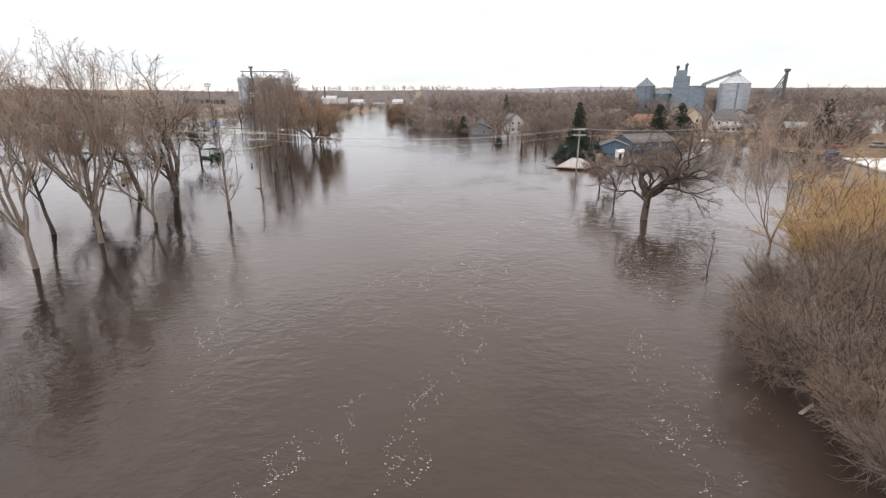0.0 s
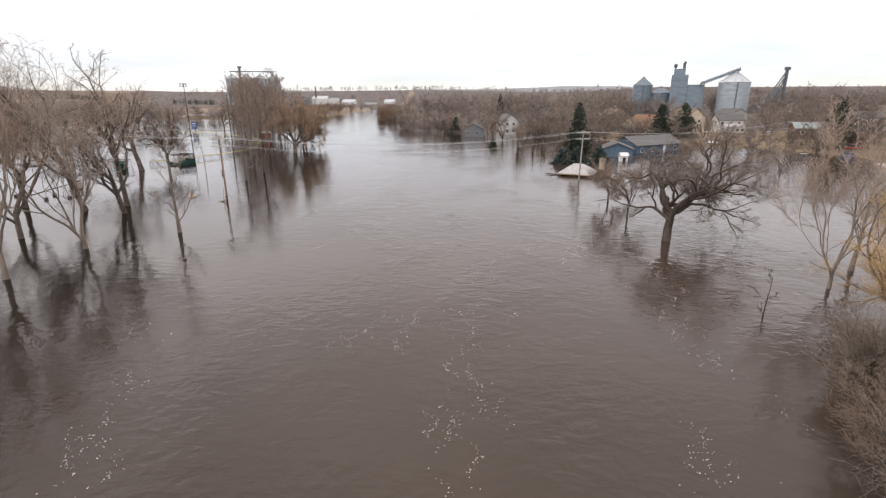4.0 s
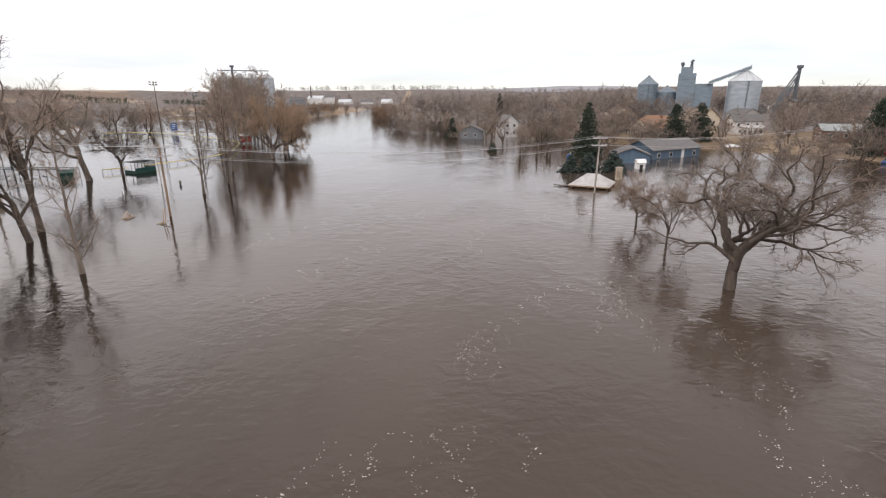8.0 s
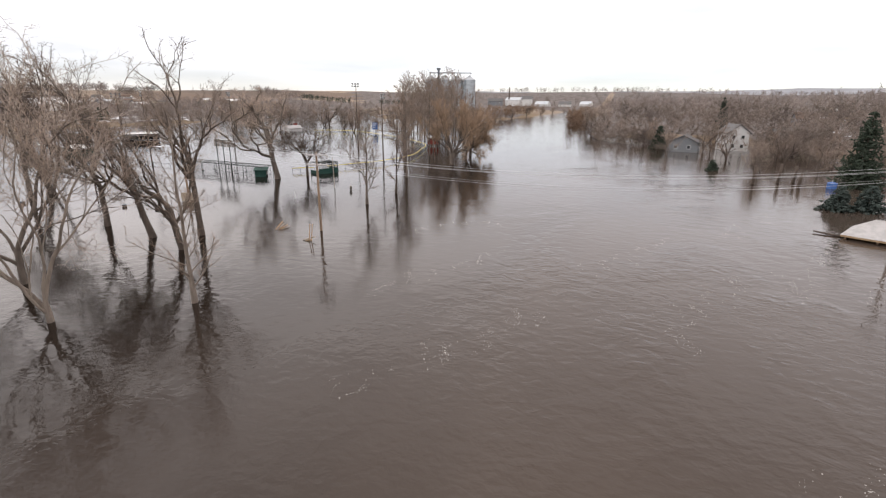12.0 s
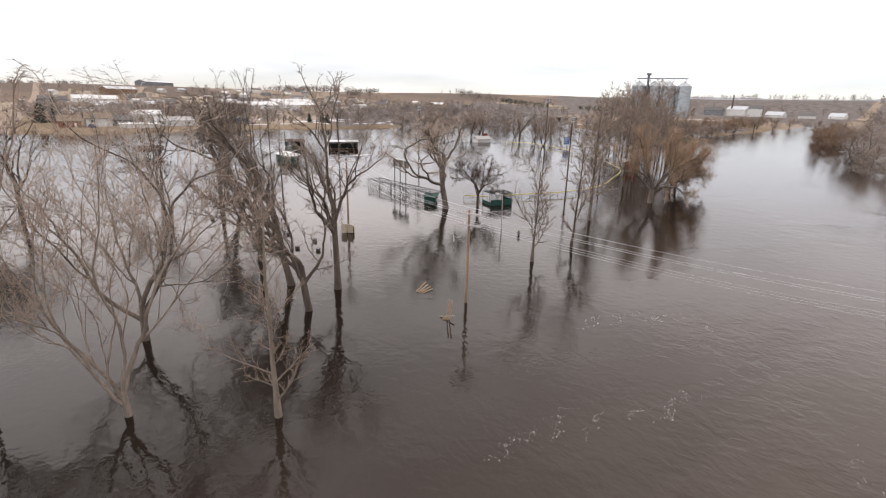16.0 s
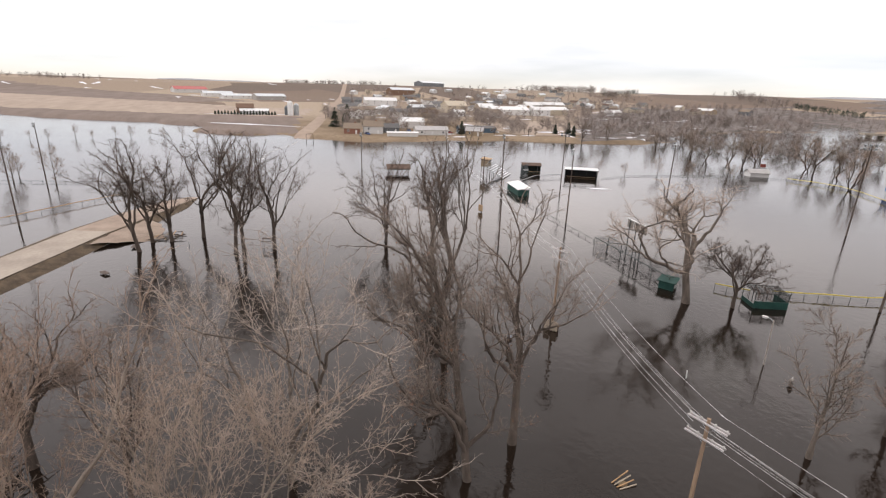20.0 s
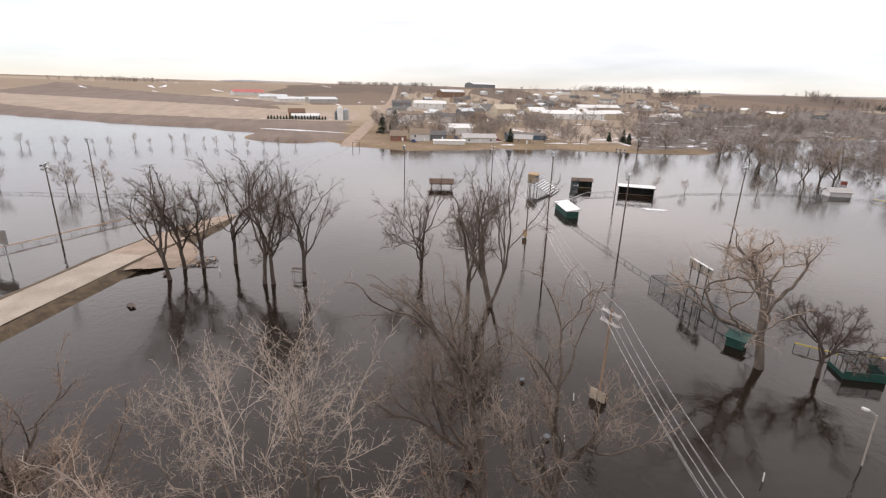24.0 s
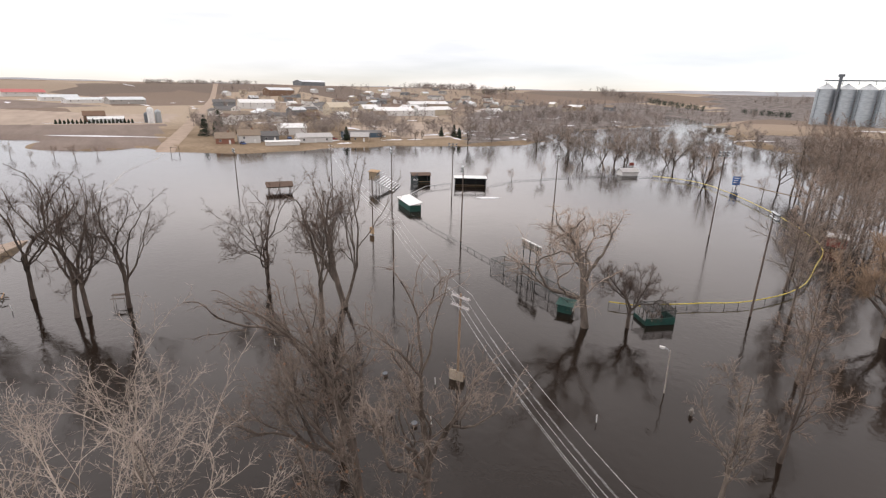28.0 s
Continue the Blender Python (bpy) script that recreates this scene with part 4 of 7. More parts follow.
    for q, R, who in out:
        q = (q - np.array([base[0, 0], base[0, 1], 0])) * np.array([w, w, k])
        top = q[:, :, 2]
        q[:, :, 2] = np.where(top > h * 0.94, h * 0.94 + (top - h * 0.94) * 0.36, top)
        done.append((q, R, who))
    return done


def join_levels(levels, sides):
    vs, qs, k = [], [], 0
    for (P, R, _), sd in zip(levels, sides):
        if P.shape[1] == 2:
            v, q = spikes(P, R * 1.25)
            q = np.concatenate([q, q[:, :1]], 1)
        else:
            v, q = skin(P, R, sd)
        vs.append(v)
        qs.append(q + k)
        k += len(v)
    return np.concatenate(vs), np.concatenate(qs)


def bare_tree(kind, seed, h, r, x, y, bark, twig, label, lean=(0, 0), stems=1, group="bare trees in the flood", keep=1.0, rz=0.0, z=0.0,
              leaves=0, split=True, name="bare_tree", thick=1.0, wide=1.0):
    forks = kind in FORKS
    if forks:
        lv = fork_grow(kind, seed, h, r, lean, stems, keep, 0.0112 * thick)
        lv = [(P * np.array([wide, wide, 1.0]), R, who) for P, R, who in lv]
    else:
        lv = grow(kind, seed, h, r, lean, stems, keep)
        lv = [(P, R * (1.0 if i < 2 else thick), who) for i, (P, R, who) in enumerate(lv)]
    root = thing(name, label, "tree", pose(x, y, z, 0, 0, rz), group)
    for i in range(len(lv[0][0])):
        v, q = skin(lv[0][0][i:i + 1], lv[0][1][i:i + 1], 9)
        me = array_mesh("trunk", v, q)
        me.shade_smooth()
        part("trunk", me, bark, root)
    boughs = (2 if forks else 1) if split else 0
    for P, R, _ in lv[1:1 + boughs]:
        for i in range(len(P)):
            v, q = skin(P[i:i + 1], R[i:i + 1], 6)
            me = array_mesh("limb", v, q)
            me.shade_smooth()
            part("limb", me, bark, root)
    rest = lv[1 + boughs:]
    sides = ([5] if forks else []) + [4] + [3] * len(rest)
    sides = sides[:len(rest)]
    v, q = join_levels(rest, sides)
    me = array_mesh("crown", v, q)
    me.materials.append(MATS[twig])
    me.materials.append(MATS[bark])
    rows = np.zeros(len(me.polygons), np.int32)
    barked = rest[:2] if forks else rest[:1]
    rows[:sum(P.shape[0] * (P.shape[1] - 1) * sd for (P, _, _), sd in zip(barked, sides))] = 1
    me.polygons.foreach_set("material_index", rows)
    part("crown", me, None, root)
    if leaves:
        rng = np.random.default_rng(seed + 5)
        tips = rest[-1][0][:, -1]
        tips = tips[rng.choice(len(tips), min(leaves, len(tips)), False)]
        a, b = rng.normal(0, 0.06, (len(tips), 3)), rng.normal(0, 0.06, (len(tips), 3))
        v = np.stack([tips, tips + a, tips + a + b, tips + b], 1).reshape(-1, 3)
        part("dead_leaves", array_mesh("dead_leaves", v, np.arange(len(v)).reshape(-1, 4)), "dead_leaf", root, "clinging rust-brown dead leaves")
    return root


def spruce(seed, h, w, x, y, z, material, label, group="spruces by the houses", n=None):
    rng = np.random.default_rng(seed)
    root = thing("spruce_tree", label, "tree", pose(x, y, z, 0, 0, rng.uniform(0, 360)), group)
    part("trunk", Shape().tube([(0, 0, -1), (0, 0, h * 0.97)], 0.16 + h * 0.008, 7, 0.03), "bark_dark", root)
    k = n or int(50 + h * 10)
    zz = h * (0.04 + 0.94 * np.sort(rng.random(k)) ** 1.2)
    ln = w * (1.03 - zz / h) ** 0.75 * rng.uniform(0.7, 1.12, k) + 0.15
    az = np.arange(k) * 2.39996 + rng.normal(0, 0.3, k)
    seg = 3
    P = np.empty((k, seg + 1, 3))
    for j in range(seg + 1):
        t = j / seg
        P[:, j, 0], P[:, j, 1] = np.cos(az) * ln * t, np.sin(az) * ln * t
        P[:, j, 2] = zz + ln * (0.12 * t - 0.46 * t * t + 0.22 * t ** 3)
    R = np.repeat(np.linspace(0.06, 0.03, seg + 1)[None], k, 0)
    Q1, R1, L1, _ = sprout(rng, P, R, ln, 8, 0.10, 1.0, 55, 0.36, 2, wander=0.16, trop=-0.10, fall=0.35, thin=1.0, rmin=0.02, tip=0.4)
    R1[:] = np.array([0.10, 0.20, 0.03])[None]
    v, q = join_levels([(P, R, 0), (Q1, R1, 0)], (3, 3))
    part("crown", array_mesh("crown", v, q), material, root)
    return root


# ---- named trees along the west bank ----
PALE, GREY, DARK = "tall pale bare cottonwood standing in flood water", "bare grey cottonwood standing in flood water", "dark crooked bare tree standing in flood water"
bare_tree("cottonwood", 11, 21.6, 0.26, -37.4, 41.7, "bark_pale", "twig_pale", PALE, (-0.05, 0.0), thick=1.1)
bare_tree("leaning", 12, 16.0, 0.22, -44.6, 53.5, "bark_dark", "twig_red", "thin dark bare tree leaning over flood water", (-0.10, -0.03))
bare_tree("cottonwood", 13, 20.6, 0.25, -36.9, 49.9, "bark_pale", "twig_tan", "pale bare cottonwood with a forked trunk in flood water", (-0.03, 0.02), rz=40, thick=1.05, wide=0.85)
bare_tree("vase", 29, 18.6, 0.24, -36.1, 58.9, "bark_pale", "twig_pale", "pale bare cottonwood with spreading ascending limbs in flood water", (-0.05, 0.02), thick=1.1)
bare_tree("broad", 116, 20.6, 0.30, -46.0, 63.0, "bark_grey", "twig_silver", "broad bare tree with one limb leaning far over the water", (-0.02, 0.05), thick=1.1)
bare_tree("crooked", 17, 13.0, 0.34, -41.9, 75.4, "bark_brown", "twig_brown", "short heavy leaning bare tree with rusty dead leaves on its trunk", (-0.12, -0.05), leaves=420, keep=0.7, thick=1.25)
bare_tree("forked", 30, 22.0, 0.34, -44.6, 80.5, "bark_brown", "twig_brown", "crooked grey bare tree with heavy knotted limbs in flood water", (-0.05, -0.02), keep=0.86, thick=1.3)
bare_tree("crooked", 19, 18.0, 0.36, -58.3, 79.4, "bark_brown", "twig_brown", DARK, (-0.03, 0.0), rz=130)
bare_tree("forked", 20, 19.6, 0.36, -48.8, 77.7, "bark_brown", "twig_brown", "dark bare tree leaning away from its neighbours in the flood", (-0.22, -0.06), rz=0, leaves=300, thick=1.2)
bare_tree("young", 21, 15.6, 0.19, -29.6, 65.2, "bark_pale", "twig_tan", "slender young bare tree with a pale straight stem", (0.0, 0.0), group="young trees in the flood", thick=0.8)
bare_tree("crooked", 25, 14.8, 0.34, -53.0, 45.0, "bark_dark", "twig_red", "dark bare tree with reddish twigs near the pale cottonwoods", (0.02, 0.02))
bare_tree("crooked", 22, 19.4, 0.36, -85.0, 87.0, "bark_grey", "twig_dark", DARK, (-0.04, 0.01), thick=1.35, wide=0.75)
bare_tree("crooked", 23, 23.6, 0.46, -86.8, 91.2, "bark_grey", "twig_dark", "tall crooked bare tree with many upright limbs in the flood", (0.02, 0.03), stems=2, thick=1.35, wide=0.72)
bare_tree("crooked", 24, 18.3, 0.29, -102.1, 83.6, "bark_dark", "twig_dark", DARK, (0.0, 0.0), stems=2, rz=60, thick=1.35)
for i, (x, y, h, ln) in enumerate([(-106.3, 42.2, 17.9, (-0.10, -0.16)), (-111.4, 43.4, 17.5, (0.0, -0.08)), (-111.2, 46.5, 15.0, (-0.05, 0.02)),
                                   (-112.6, 51.5, 19.0, (-0.02, -0.05)), (-101.8, 57.4, 20.0, (-0.03, -0.06)), (-101.5, 58.8, 19.5, (0.02, 0.02)), (-102.0, 63.7, 17.7, (0.0, 0.0))]):
    bare_tree("crooked", 31 + i, h * 1.05, 0.34, x, y, "bark_dark", "twig_dark", "dark bare tree in a clump beside the embankment", ln, rz=50 * i, thick=1.15, keep=1.0, wide=0.90, group="clump of dark trees by the embankment")
bare_tree("stubby", 41, 17.4, 0.52, -63.4, 117.8, "bark_grey", "twig_pale", "old heavy-trunked bare tree with stubby pruned limbs by the batting cage", (-0.12, -0.02), thick=1.3, wide=1.3)
bare_tree("round", 42, 10.0, 0.28, -60.2, 123.0, "bark_dark", "twig_dark", "small round-crowned dark bare tree beside the batting cage", (0.0, 0.0), thick=1.3)
bare_tree("slim", 43, 13.8, 0.20, -35.6, 103.0, "bark_grey", "twig_grey", "slender bare tree with a straight stem in flood water", (0.02, 0.02), group="young trees in the flood", thick=1.6)
bare_tree("slim", 44, 17.0, 0.18, -35.4, 112.5, "bark_dark", "twig_red", "slender bare tree with fine reddish twigs in flood water", (0.02, 0.02), group="young trees in the flood", thick=1.6)
bare_tree("slim", 45, 18.0, 0.18, -41.0, 129.0, "bark_grey", "twig_red", "tall slender bare tree with reddish twigs in flood water", (0.0, 0.0), group="young trees in the flood", thick=1.6)
bare_tree("willow", 46, 15.6, 0.55, -39.8, 152.5, "bark_grey", "twig_rust", "broad bare willow with rust-gold twigs at the river's edge", (0.04, 0.0), name="bare_willow", thick=1.5, wide=0.66)
bare_tree("willow", 47, 12.6, 0.34, -41.4, 168.0, "bark_dark", "twig_rust", "low bare willow leaning over the river", (0.24, 0.05), name="bare_willow", thick=1.5, wide=0.68)
bare_tree("willow", 48, 12.2, 0.30, -42.0, 173.5, "bark_dark", "twig_rust", "low bare willow with drooping rust twigs by the river", (0.18, 0.10), name="bare_willow", thick=1.5, wide=0.68)
rng0 = np.random.default_rng(7)
GROVE = [(-50, 148), (-56, 160), (-60, 172), (-58, 186), (-52, 168), (-54, 178), (-56, 194), (-53, 202), (-58, 206), (-60, 216), (-66, 210), (-54, 214), (-93, 250), (-87, 243), (-81, 234), (-81, 239), (-76, 230), (-72, 225), (-69, 223), (-67, 222), (-64, 217), (-90, 260), (-83, 251), (-78, 244), (-73, 239), (-68, 232), (-94, 262), (-89, 271), (-81, 259), (-74, 253), (-97, 256), (-96, 280), (-99, 268)]
models = [bare_tree("slim", 51 + i, 21.5, 0.19, *GROVE[i], "bark_grey", "twig_red" if i % 2 else "twig_grey", "tall slim bare tree in a dense riverside grove", (0, 0),
                    group="riverside grove", thick=2.2) for i in range(4)]
for i, (x, y) in enumerate(GROVE[4:]):
    k = rng0.uniform(0.82, 1.02) * (1.3 if y > 225 else 1.0)
    ob = copy_thing(models[i % 4], pose(x, y, 0, rng0.normal(0, 2.5), rng0.normal(0, 2.5), rng0.uniform(0, 360)))
    ob.scale = (k, k, k)

# ---- east bank trees ----
bare_tree("dome", 61, 11.6, 0.46, 24.6, 60.0, "bark_dark", "twig_brown", "broad spreading bare tree with a leaning trunk and dense domed crown", (0.20, 0.05), rz=30, name="bare_tree", thick=1.15, wide=1.3)
bare_tree("round", 62, 6.6, 0.13, 25.3, 80.6, "bark_dark", "twig_red", "small bare tree with upright branches standing in the flood", (0, 0), group="young trees in the flood")
bare_tree("round", 63, 7.6, 0.12, 24.5, 71.0, "bark_dark", "twig_red", "small dense bare tree standing in the flood", (0, 0), group="young trees in the flood")
bare_tree("vase", 64, 15.0, 0.16, 31.4, 45.9, "bark_pale", "twig_pale", "pale bare cottonwood rising out of golden brush", (0.05, 0.06), thick=1.0)
bare_tree("slim", 65, 15.5, 0.18, 36.5, 50.0, "bark_pale", "twig_pale", "pale slim bare tree rising behind golden brush", (0.10, 0.06))
for i, (x, y, h) in enumerate([(29.0, 36.5, 9.0), (33.0, 39.5, 9.6), (37.0, 42.0, 9.8), (32.0, 33.5, 8.4)]):
    bare_tree("osier", 71 + i, h, 0.20, x, y, "bark_grey", "twig_gold", "golden-twigged willow bush on the east bank", (0, 0), stems=3, group="golden willow bushes", name="willow_bush", thick=0.95)
for i, (x, y, h, tw, ln) in enumerate([(18.8, 20.0, 6.0, "twig_grey", -0.15), (22.0, 24.5, 7.4, "twig_red", -0.1), (25.0, 28.5, 7.4, "twig_grey", -0.1), (20.6, 16.5, 5.8, "twig_red", -0.2),
                                       (18.4, 12.5, 4.4, "twig_red", -0.3), (24.5, 19.5, 7.2, "twig_red", -0.05), (28.5, 24.0, 7.6, "twig_grey", 0.0), (22.6, 32.0, 4.6, "twig_grey", -0.15),
                                       (18.6, 8.0, 4.0, "twig_red", -0.3), (28.5, 31.0, 7.2, "twig_red", -0.1), (21.5, 11.0, 6.0, "twig_grey", -0.15),
                                       (17.2, 17.4, 4.4, "twig_red", -0.2), (17.8, 22.4, 4.8, "twig_grey", -0.2), (16.8, 14.4, 4.2, "twig_grey", -0.25), (18.9, 26.0, 4.6, "twig_red", -0.15)]):
    bare_tree("brush", 81 + i, h, 0.085, x, y, "bark_dark", tw, "tangled bare brush leaning over the river's edge", (ln, 0.0), stems=5, group="brush on the east bank", name="bare_bush", thick=0.72)
bd = thing("drift_board", "pale broken board caught at the edge of the brush", "debris", pose(17.0, 20.2, 0.03, 0, 4, 35))
part("plank", Shape().box(-0.75, 0.75, -0.09, 0.09, 0.0, 0.05, bevel=0.012), "board", bd)
part("split_end", Shape().tube([(0.7, 0.0, 0.02), (1.05, 0.06, 0.06)], 0.035, 4, 0.012), "board", bd)
bare_tree("sapling", 95, 3.0, 0.05, 22.6, 40.5, "bark_dark", "twig_dark", "drowned sapling poking out of the river", (0.05, 0), keep=0.5, group="young trees in the flood")

# ---- conifers by the houses ----
for i, (x, y, h, w, m) in enumerate([(29.1, 124.6, 5.8, 3.2, "needle_blue"), (32.9, 125.0, 6.0, 3.3, "needle_blue"), (37.6, 124.0, 6.6, 3.6, "needle_blue"),
                                     (39.6, 149.5, 16.0, 4.4, "needle"), (17.8, 165.0, 4.6, 2.2, "needle"), (8.5, 219.0, 9.5, 3.6, "needle"),
                                     (76.0, 180.0, 12.6, 5.4, "needle"), (83.8, 180.0, 13.0, 5.6, "needle"), (37.0, 300.0, 17.0, 3.4, "needle"), (109.0, 145.0, 14.5, 5.0, "needle")]):
    spruce(101 + i, h, w, x, y, min(0, height_at(x, y)), m, "blue-green spruce standing in flood water" if m == "needle_blue" else "dark green spruce tree near the flooded houses")
for i, (x, y, h) in enumerate([(-351, 109.5, 12.5), (-350, 115.5, 9.5), (-410, 127, 13), (-300, 178, 8), (-286, 248, 7), (-298, 252, 8), (-304, 246, 6)]):
    spruce(121 + i, h, h * 0.3, x, y, height_at(x, y), "needle", "dark green conifer beside the town's shore", "conifers by the town", n=90)


# ---- utility line ----
def utility_pole(x, y, h, rz, material, arms, label, lean=0.0):
    root = thing("utility_pole", label, "utility pole", pose(x, y, 0, 0, lean, rz), "power line poles")
    part("pole", Shape().tube([(0, 0, -2), (0, 0, h * 0.5), (0, 0, h)], 0.16, 10, 0.11), material, root)
    for za in arms:
        for o in (-0.14, 0.14):
            part("crossarm", Shape().box(-1.25, 1.25, o - 0.05, o + 0.05, za - 0.06, za + 0.06, bevel=0.015), "arm_pale", root)
        part("brace", Shape().tube([(-0.7, 0.2, za - 0.05), (0, 0.2, za - 0.7), (0.7, 0.2, za - 0.05)], 0.02, 4), "galvanised", root)
        for px in (-1.15, -0.45, 0.45, 1.15):
            part("insulator", Shape().lathe([(0.02, za + 0.06), (0.06, za + 0.10), (0.045, za + 0.15), (0.065, za + 0.19), (0.03, za + 0.25)], 8, (px, 0)), "porcelain", root, smooth=True)
    return root


PR, P1, P2, P3, P4, P5 = (26.8, 101.3), (-33.0, 87.2), (-61.5, 94.7), (-94.1, 103.2), (-126, 111.5), (-196, 130)
utility_pole(*PR, 8.9, 13, "pole_grey", (8.5, 7.4), "weathered grey wooden utility pole with crossarms beside a sunken roof", lean=1.2)
utility_pole(*P1, 9.2, 14, "wood_pole", (8.85, 7.75), "brown wooden utility pole with two double crossarms in the flood")
utility_pole(*P2, 10.7, 15, "wood_pole", (10.3, 9.2), "brown wooden utility pole with meter boards in the flood")
utility_pole(*P3, 10.7, 15, "pole_dark", (10.3, 9.2), "dark wooden utility pole with crossarms in the flood")
utility_pole(*P5, 11.5, 15, "pole_dark", (11.1, 10.0), "dark wooden utility pole with crossarms far across the flood")


def wire(a, b, sag, r, material):
    pts = []
    for i in range(25):
        t = i / 24
        pts.append((a[0] + (b[0] - a[0]) * t, a[1] + (b[1] - a[1]) * t, a[2] + (b[2] - a[2]) * t - sag * 4 * t * (1 - t)))
    return Shape().tube(pts, r, 5)


spans = [(PR, 8.5, P1, 8.85, 1.7), (P1, 8.85, P2, 10.3, 0.8), (P2, 10.3, P3, 10.3, 0.9), (P3, 10.3, P5, 11.1, 2.4), (PR, 8.5, (74, 113), 9.5, 1.2)]
for a, za, b, zb, sag in spans:
    root = thing("power_line", "span of thin overhead power lines above the flood", "cable", group="overhead wires")
    d = Vector((b[0] - a[0], b[1] - a[1])).normalized()
    q = Vector((-d.y, d.x))
    for o in (-1.15, 0.5, 1.05):
        part("wire", wire((a[0] + q.x * o, a[1] + q.y * o, za + 0.25), (b[0] + q.x * o, b[1] + q.y * o, zb + 0.25), sag, 0.014, "wire"), "wire", root)
    for o, dz in ((-1.0, -1.1), (0.35, -1.1), (-1.1, -1.35)):
        part("wire", wire((a[0] + q.x * o, a[1] + q.y * o, za + dz + 0.22), (b[0] + q.x * o, b[1] + q.y * o, zb + dz + 0.22), sag * 1.12, 0.009, "wire"), "wire", root)
bx = thing("meter_board", "weathered plywood meter boards fixed round a pole at water level", "electrical box", pose(P2[0], P2[1], 0, 0, 0, 30))
part("board", Shape().box(-0.95, -0.15, -0.30, -0.18, 0.05, 1.35, bevel=0.02), "board", bx)
part("board", Shape().box(-0.05, 0.80, -0.32, -0.20, 0.10, 1.30, bevel=0.02), "board", bx)
part("meter_box", Shape().box(-0.7, -0.1, 0.18, 0.50, 0.0, 1.0, bevel=0.03), "pole_dark", bx, "dark metal meter box")
part("meter_box", Shape().box(0.1, 0.7, 0.18, 0.50, 0.0, 0.9, bevel=0.03), "pole_dark", bx, "dark metal meter box")
part("rail", Shape().box(-1.05, 0.95, -0.18, -0.10, 0.75, 0.87), "lumber", bx)
bx = thing("electrical_box", "orange plywood electrical box on a pole at water level", "electrical box", pose(-119.9, 111.2, 0, 0, 0, 20))
part("pole", Shape().tube([(0, 0, -2), (0, 0, 13.2)], 0.15, 8, 0.1), "pole_dark", bx)
part("box_body", Shape().box(-0.6, 0.6, -0.45, -0.15, 0.25, 1.75, bevel=0.03), "plywood", bx)
part("crossarm", Shape().box(-1.1, 1.1, -0.06, 0.06, 12.3, 12.42), "pole_dark", bx)


# ---- field lights ----
def light_pole(x, y, h, rz, label, fixtures=4, double=True):
    root = thing("floodlight_pole", label, "light pole", pose(x, y, 0, 0, 0, rz), "ball field light poles")
    part("pole", Shape().tube([(0, 0, -2), (0, 0, h * 0.5), (0, 0, h)], 0.17, 10, 0.10), "pole_dark", root)
    rows = (h - 0.3, h - 1.0) if double else (h - 0.3,)
    for zr in rows:
        part("crossarm", Shape().box(-1.3, 1.3, -0.05, 0.05, zr - 0.05, zr + 0.05), "galvanised", root)
        for i in range(fixtures):
            fx = -1.15 + 2.3 * i / max(1, fixtures - 1)
            lamp = part("floodlight", Shape().lathe([(0.08, zr + 0.06), (0.12, zr + 0.14), (0.24, zr + 0.32), (0.26, zr + 0.40)], 10, (fx, -0.12)), "aluminium", root, smooth=True)
            part("visor", Shape().box(fx - 0.24, fx + 0.24, -0.42, -0.36, zr + 0.05, zr + 0.42), "dark_steel", lamp)
    return root


for i, (x, y, h, rz) in enumerate([(-106.1, 125.8, 16.2, -40), (-111.0, 158.2, 16.5, -60), (-82.3, 181.6, 19.5, -110), (-53.2, 142.6, 16.0, 130), (-147.0, 150.5, 16.0, 40),
                                   (-141.5, 127.0, 16.0, -20), (-128.5, 17.9, 15.8, 10), (-173.0, 8.5, 15.9, 15), (-187.2, -29.0, 15.3, 20), (-190, 96, 12, 0)]):
    light_pole(x, y, h, rz, "tall dark wooden floodlight pole standing in the flooded ball field", fixtures=3 + i % 2)
lp = thing("lamp_post", "short grey street lamp post standing in flood water", "street lamp", pose(-47.6, 113.1, 0, 0, 1.5, 200))
part("pole", Shape().tube([(0, 0, -2), (0, 0, 5.3)], 0.08, 8, 0.06), "pole_grey", lp)
part("arm", Shape().tube([(0, 0, 5.15), (0.3, 0, 5.4), (0.75, 0, 5.45)], 0.035, 6), "galvanised", lp)
hd = part("lamp_head", Shape().box(0.55, 1.15, -0.14, 0.14, 5.36, 5.54, bevel=0.05), "porcelain", lp)
part("lens", Shape().box(0.65, 1.08, -0.10, 0.10, 5.30, 5.36, bevel=0.02), "white_metal", hd)

# ---- ball field ----
# batting cage: pipe frame with sagging nets
bc = thing("batting_cage", "long black netted batting cage half sunk in the flood", "batting cage", pose(-89.6, 121.3, 0, 0, 0, -5.5))
CL, CW, CH = 21.3, 3.0, 1.8
for i in range(6):
    px = CL * i / 5
    for py in (0, CW):
        part("post", Shape().tube([(px, py, -1.8), (px, py, CH)], 0.055, 6), "dark_pipe", bc)
    part("hoop", Shape().tube([(px, 0, CH), (px, CW, CH)], 0.04, 6), "dark_pipe", bc)
for py in (0, CW):
    part("top_rail", Shape().tube([(0, py, CH), (CL, py, CH)], 0.065, 6), "dark_pipe", bc)


def net(n, m, fn, r):
    s = Shape()
    for i in range(n + 1):
        s.tube([fn(i / n, j / 6) for j in range(7)], r, 3, caps=False)
    for j in range(m + 1):
        s.tube([fn(i / (3 * 8), j / m) for i in range(3 * 8 + 1)], r, 3, caps=False)
    return s


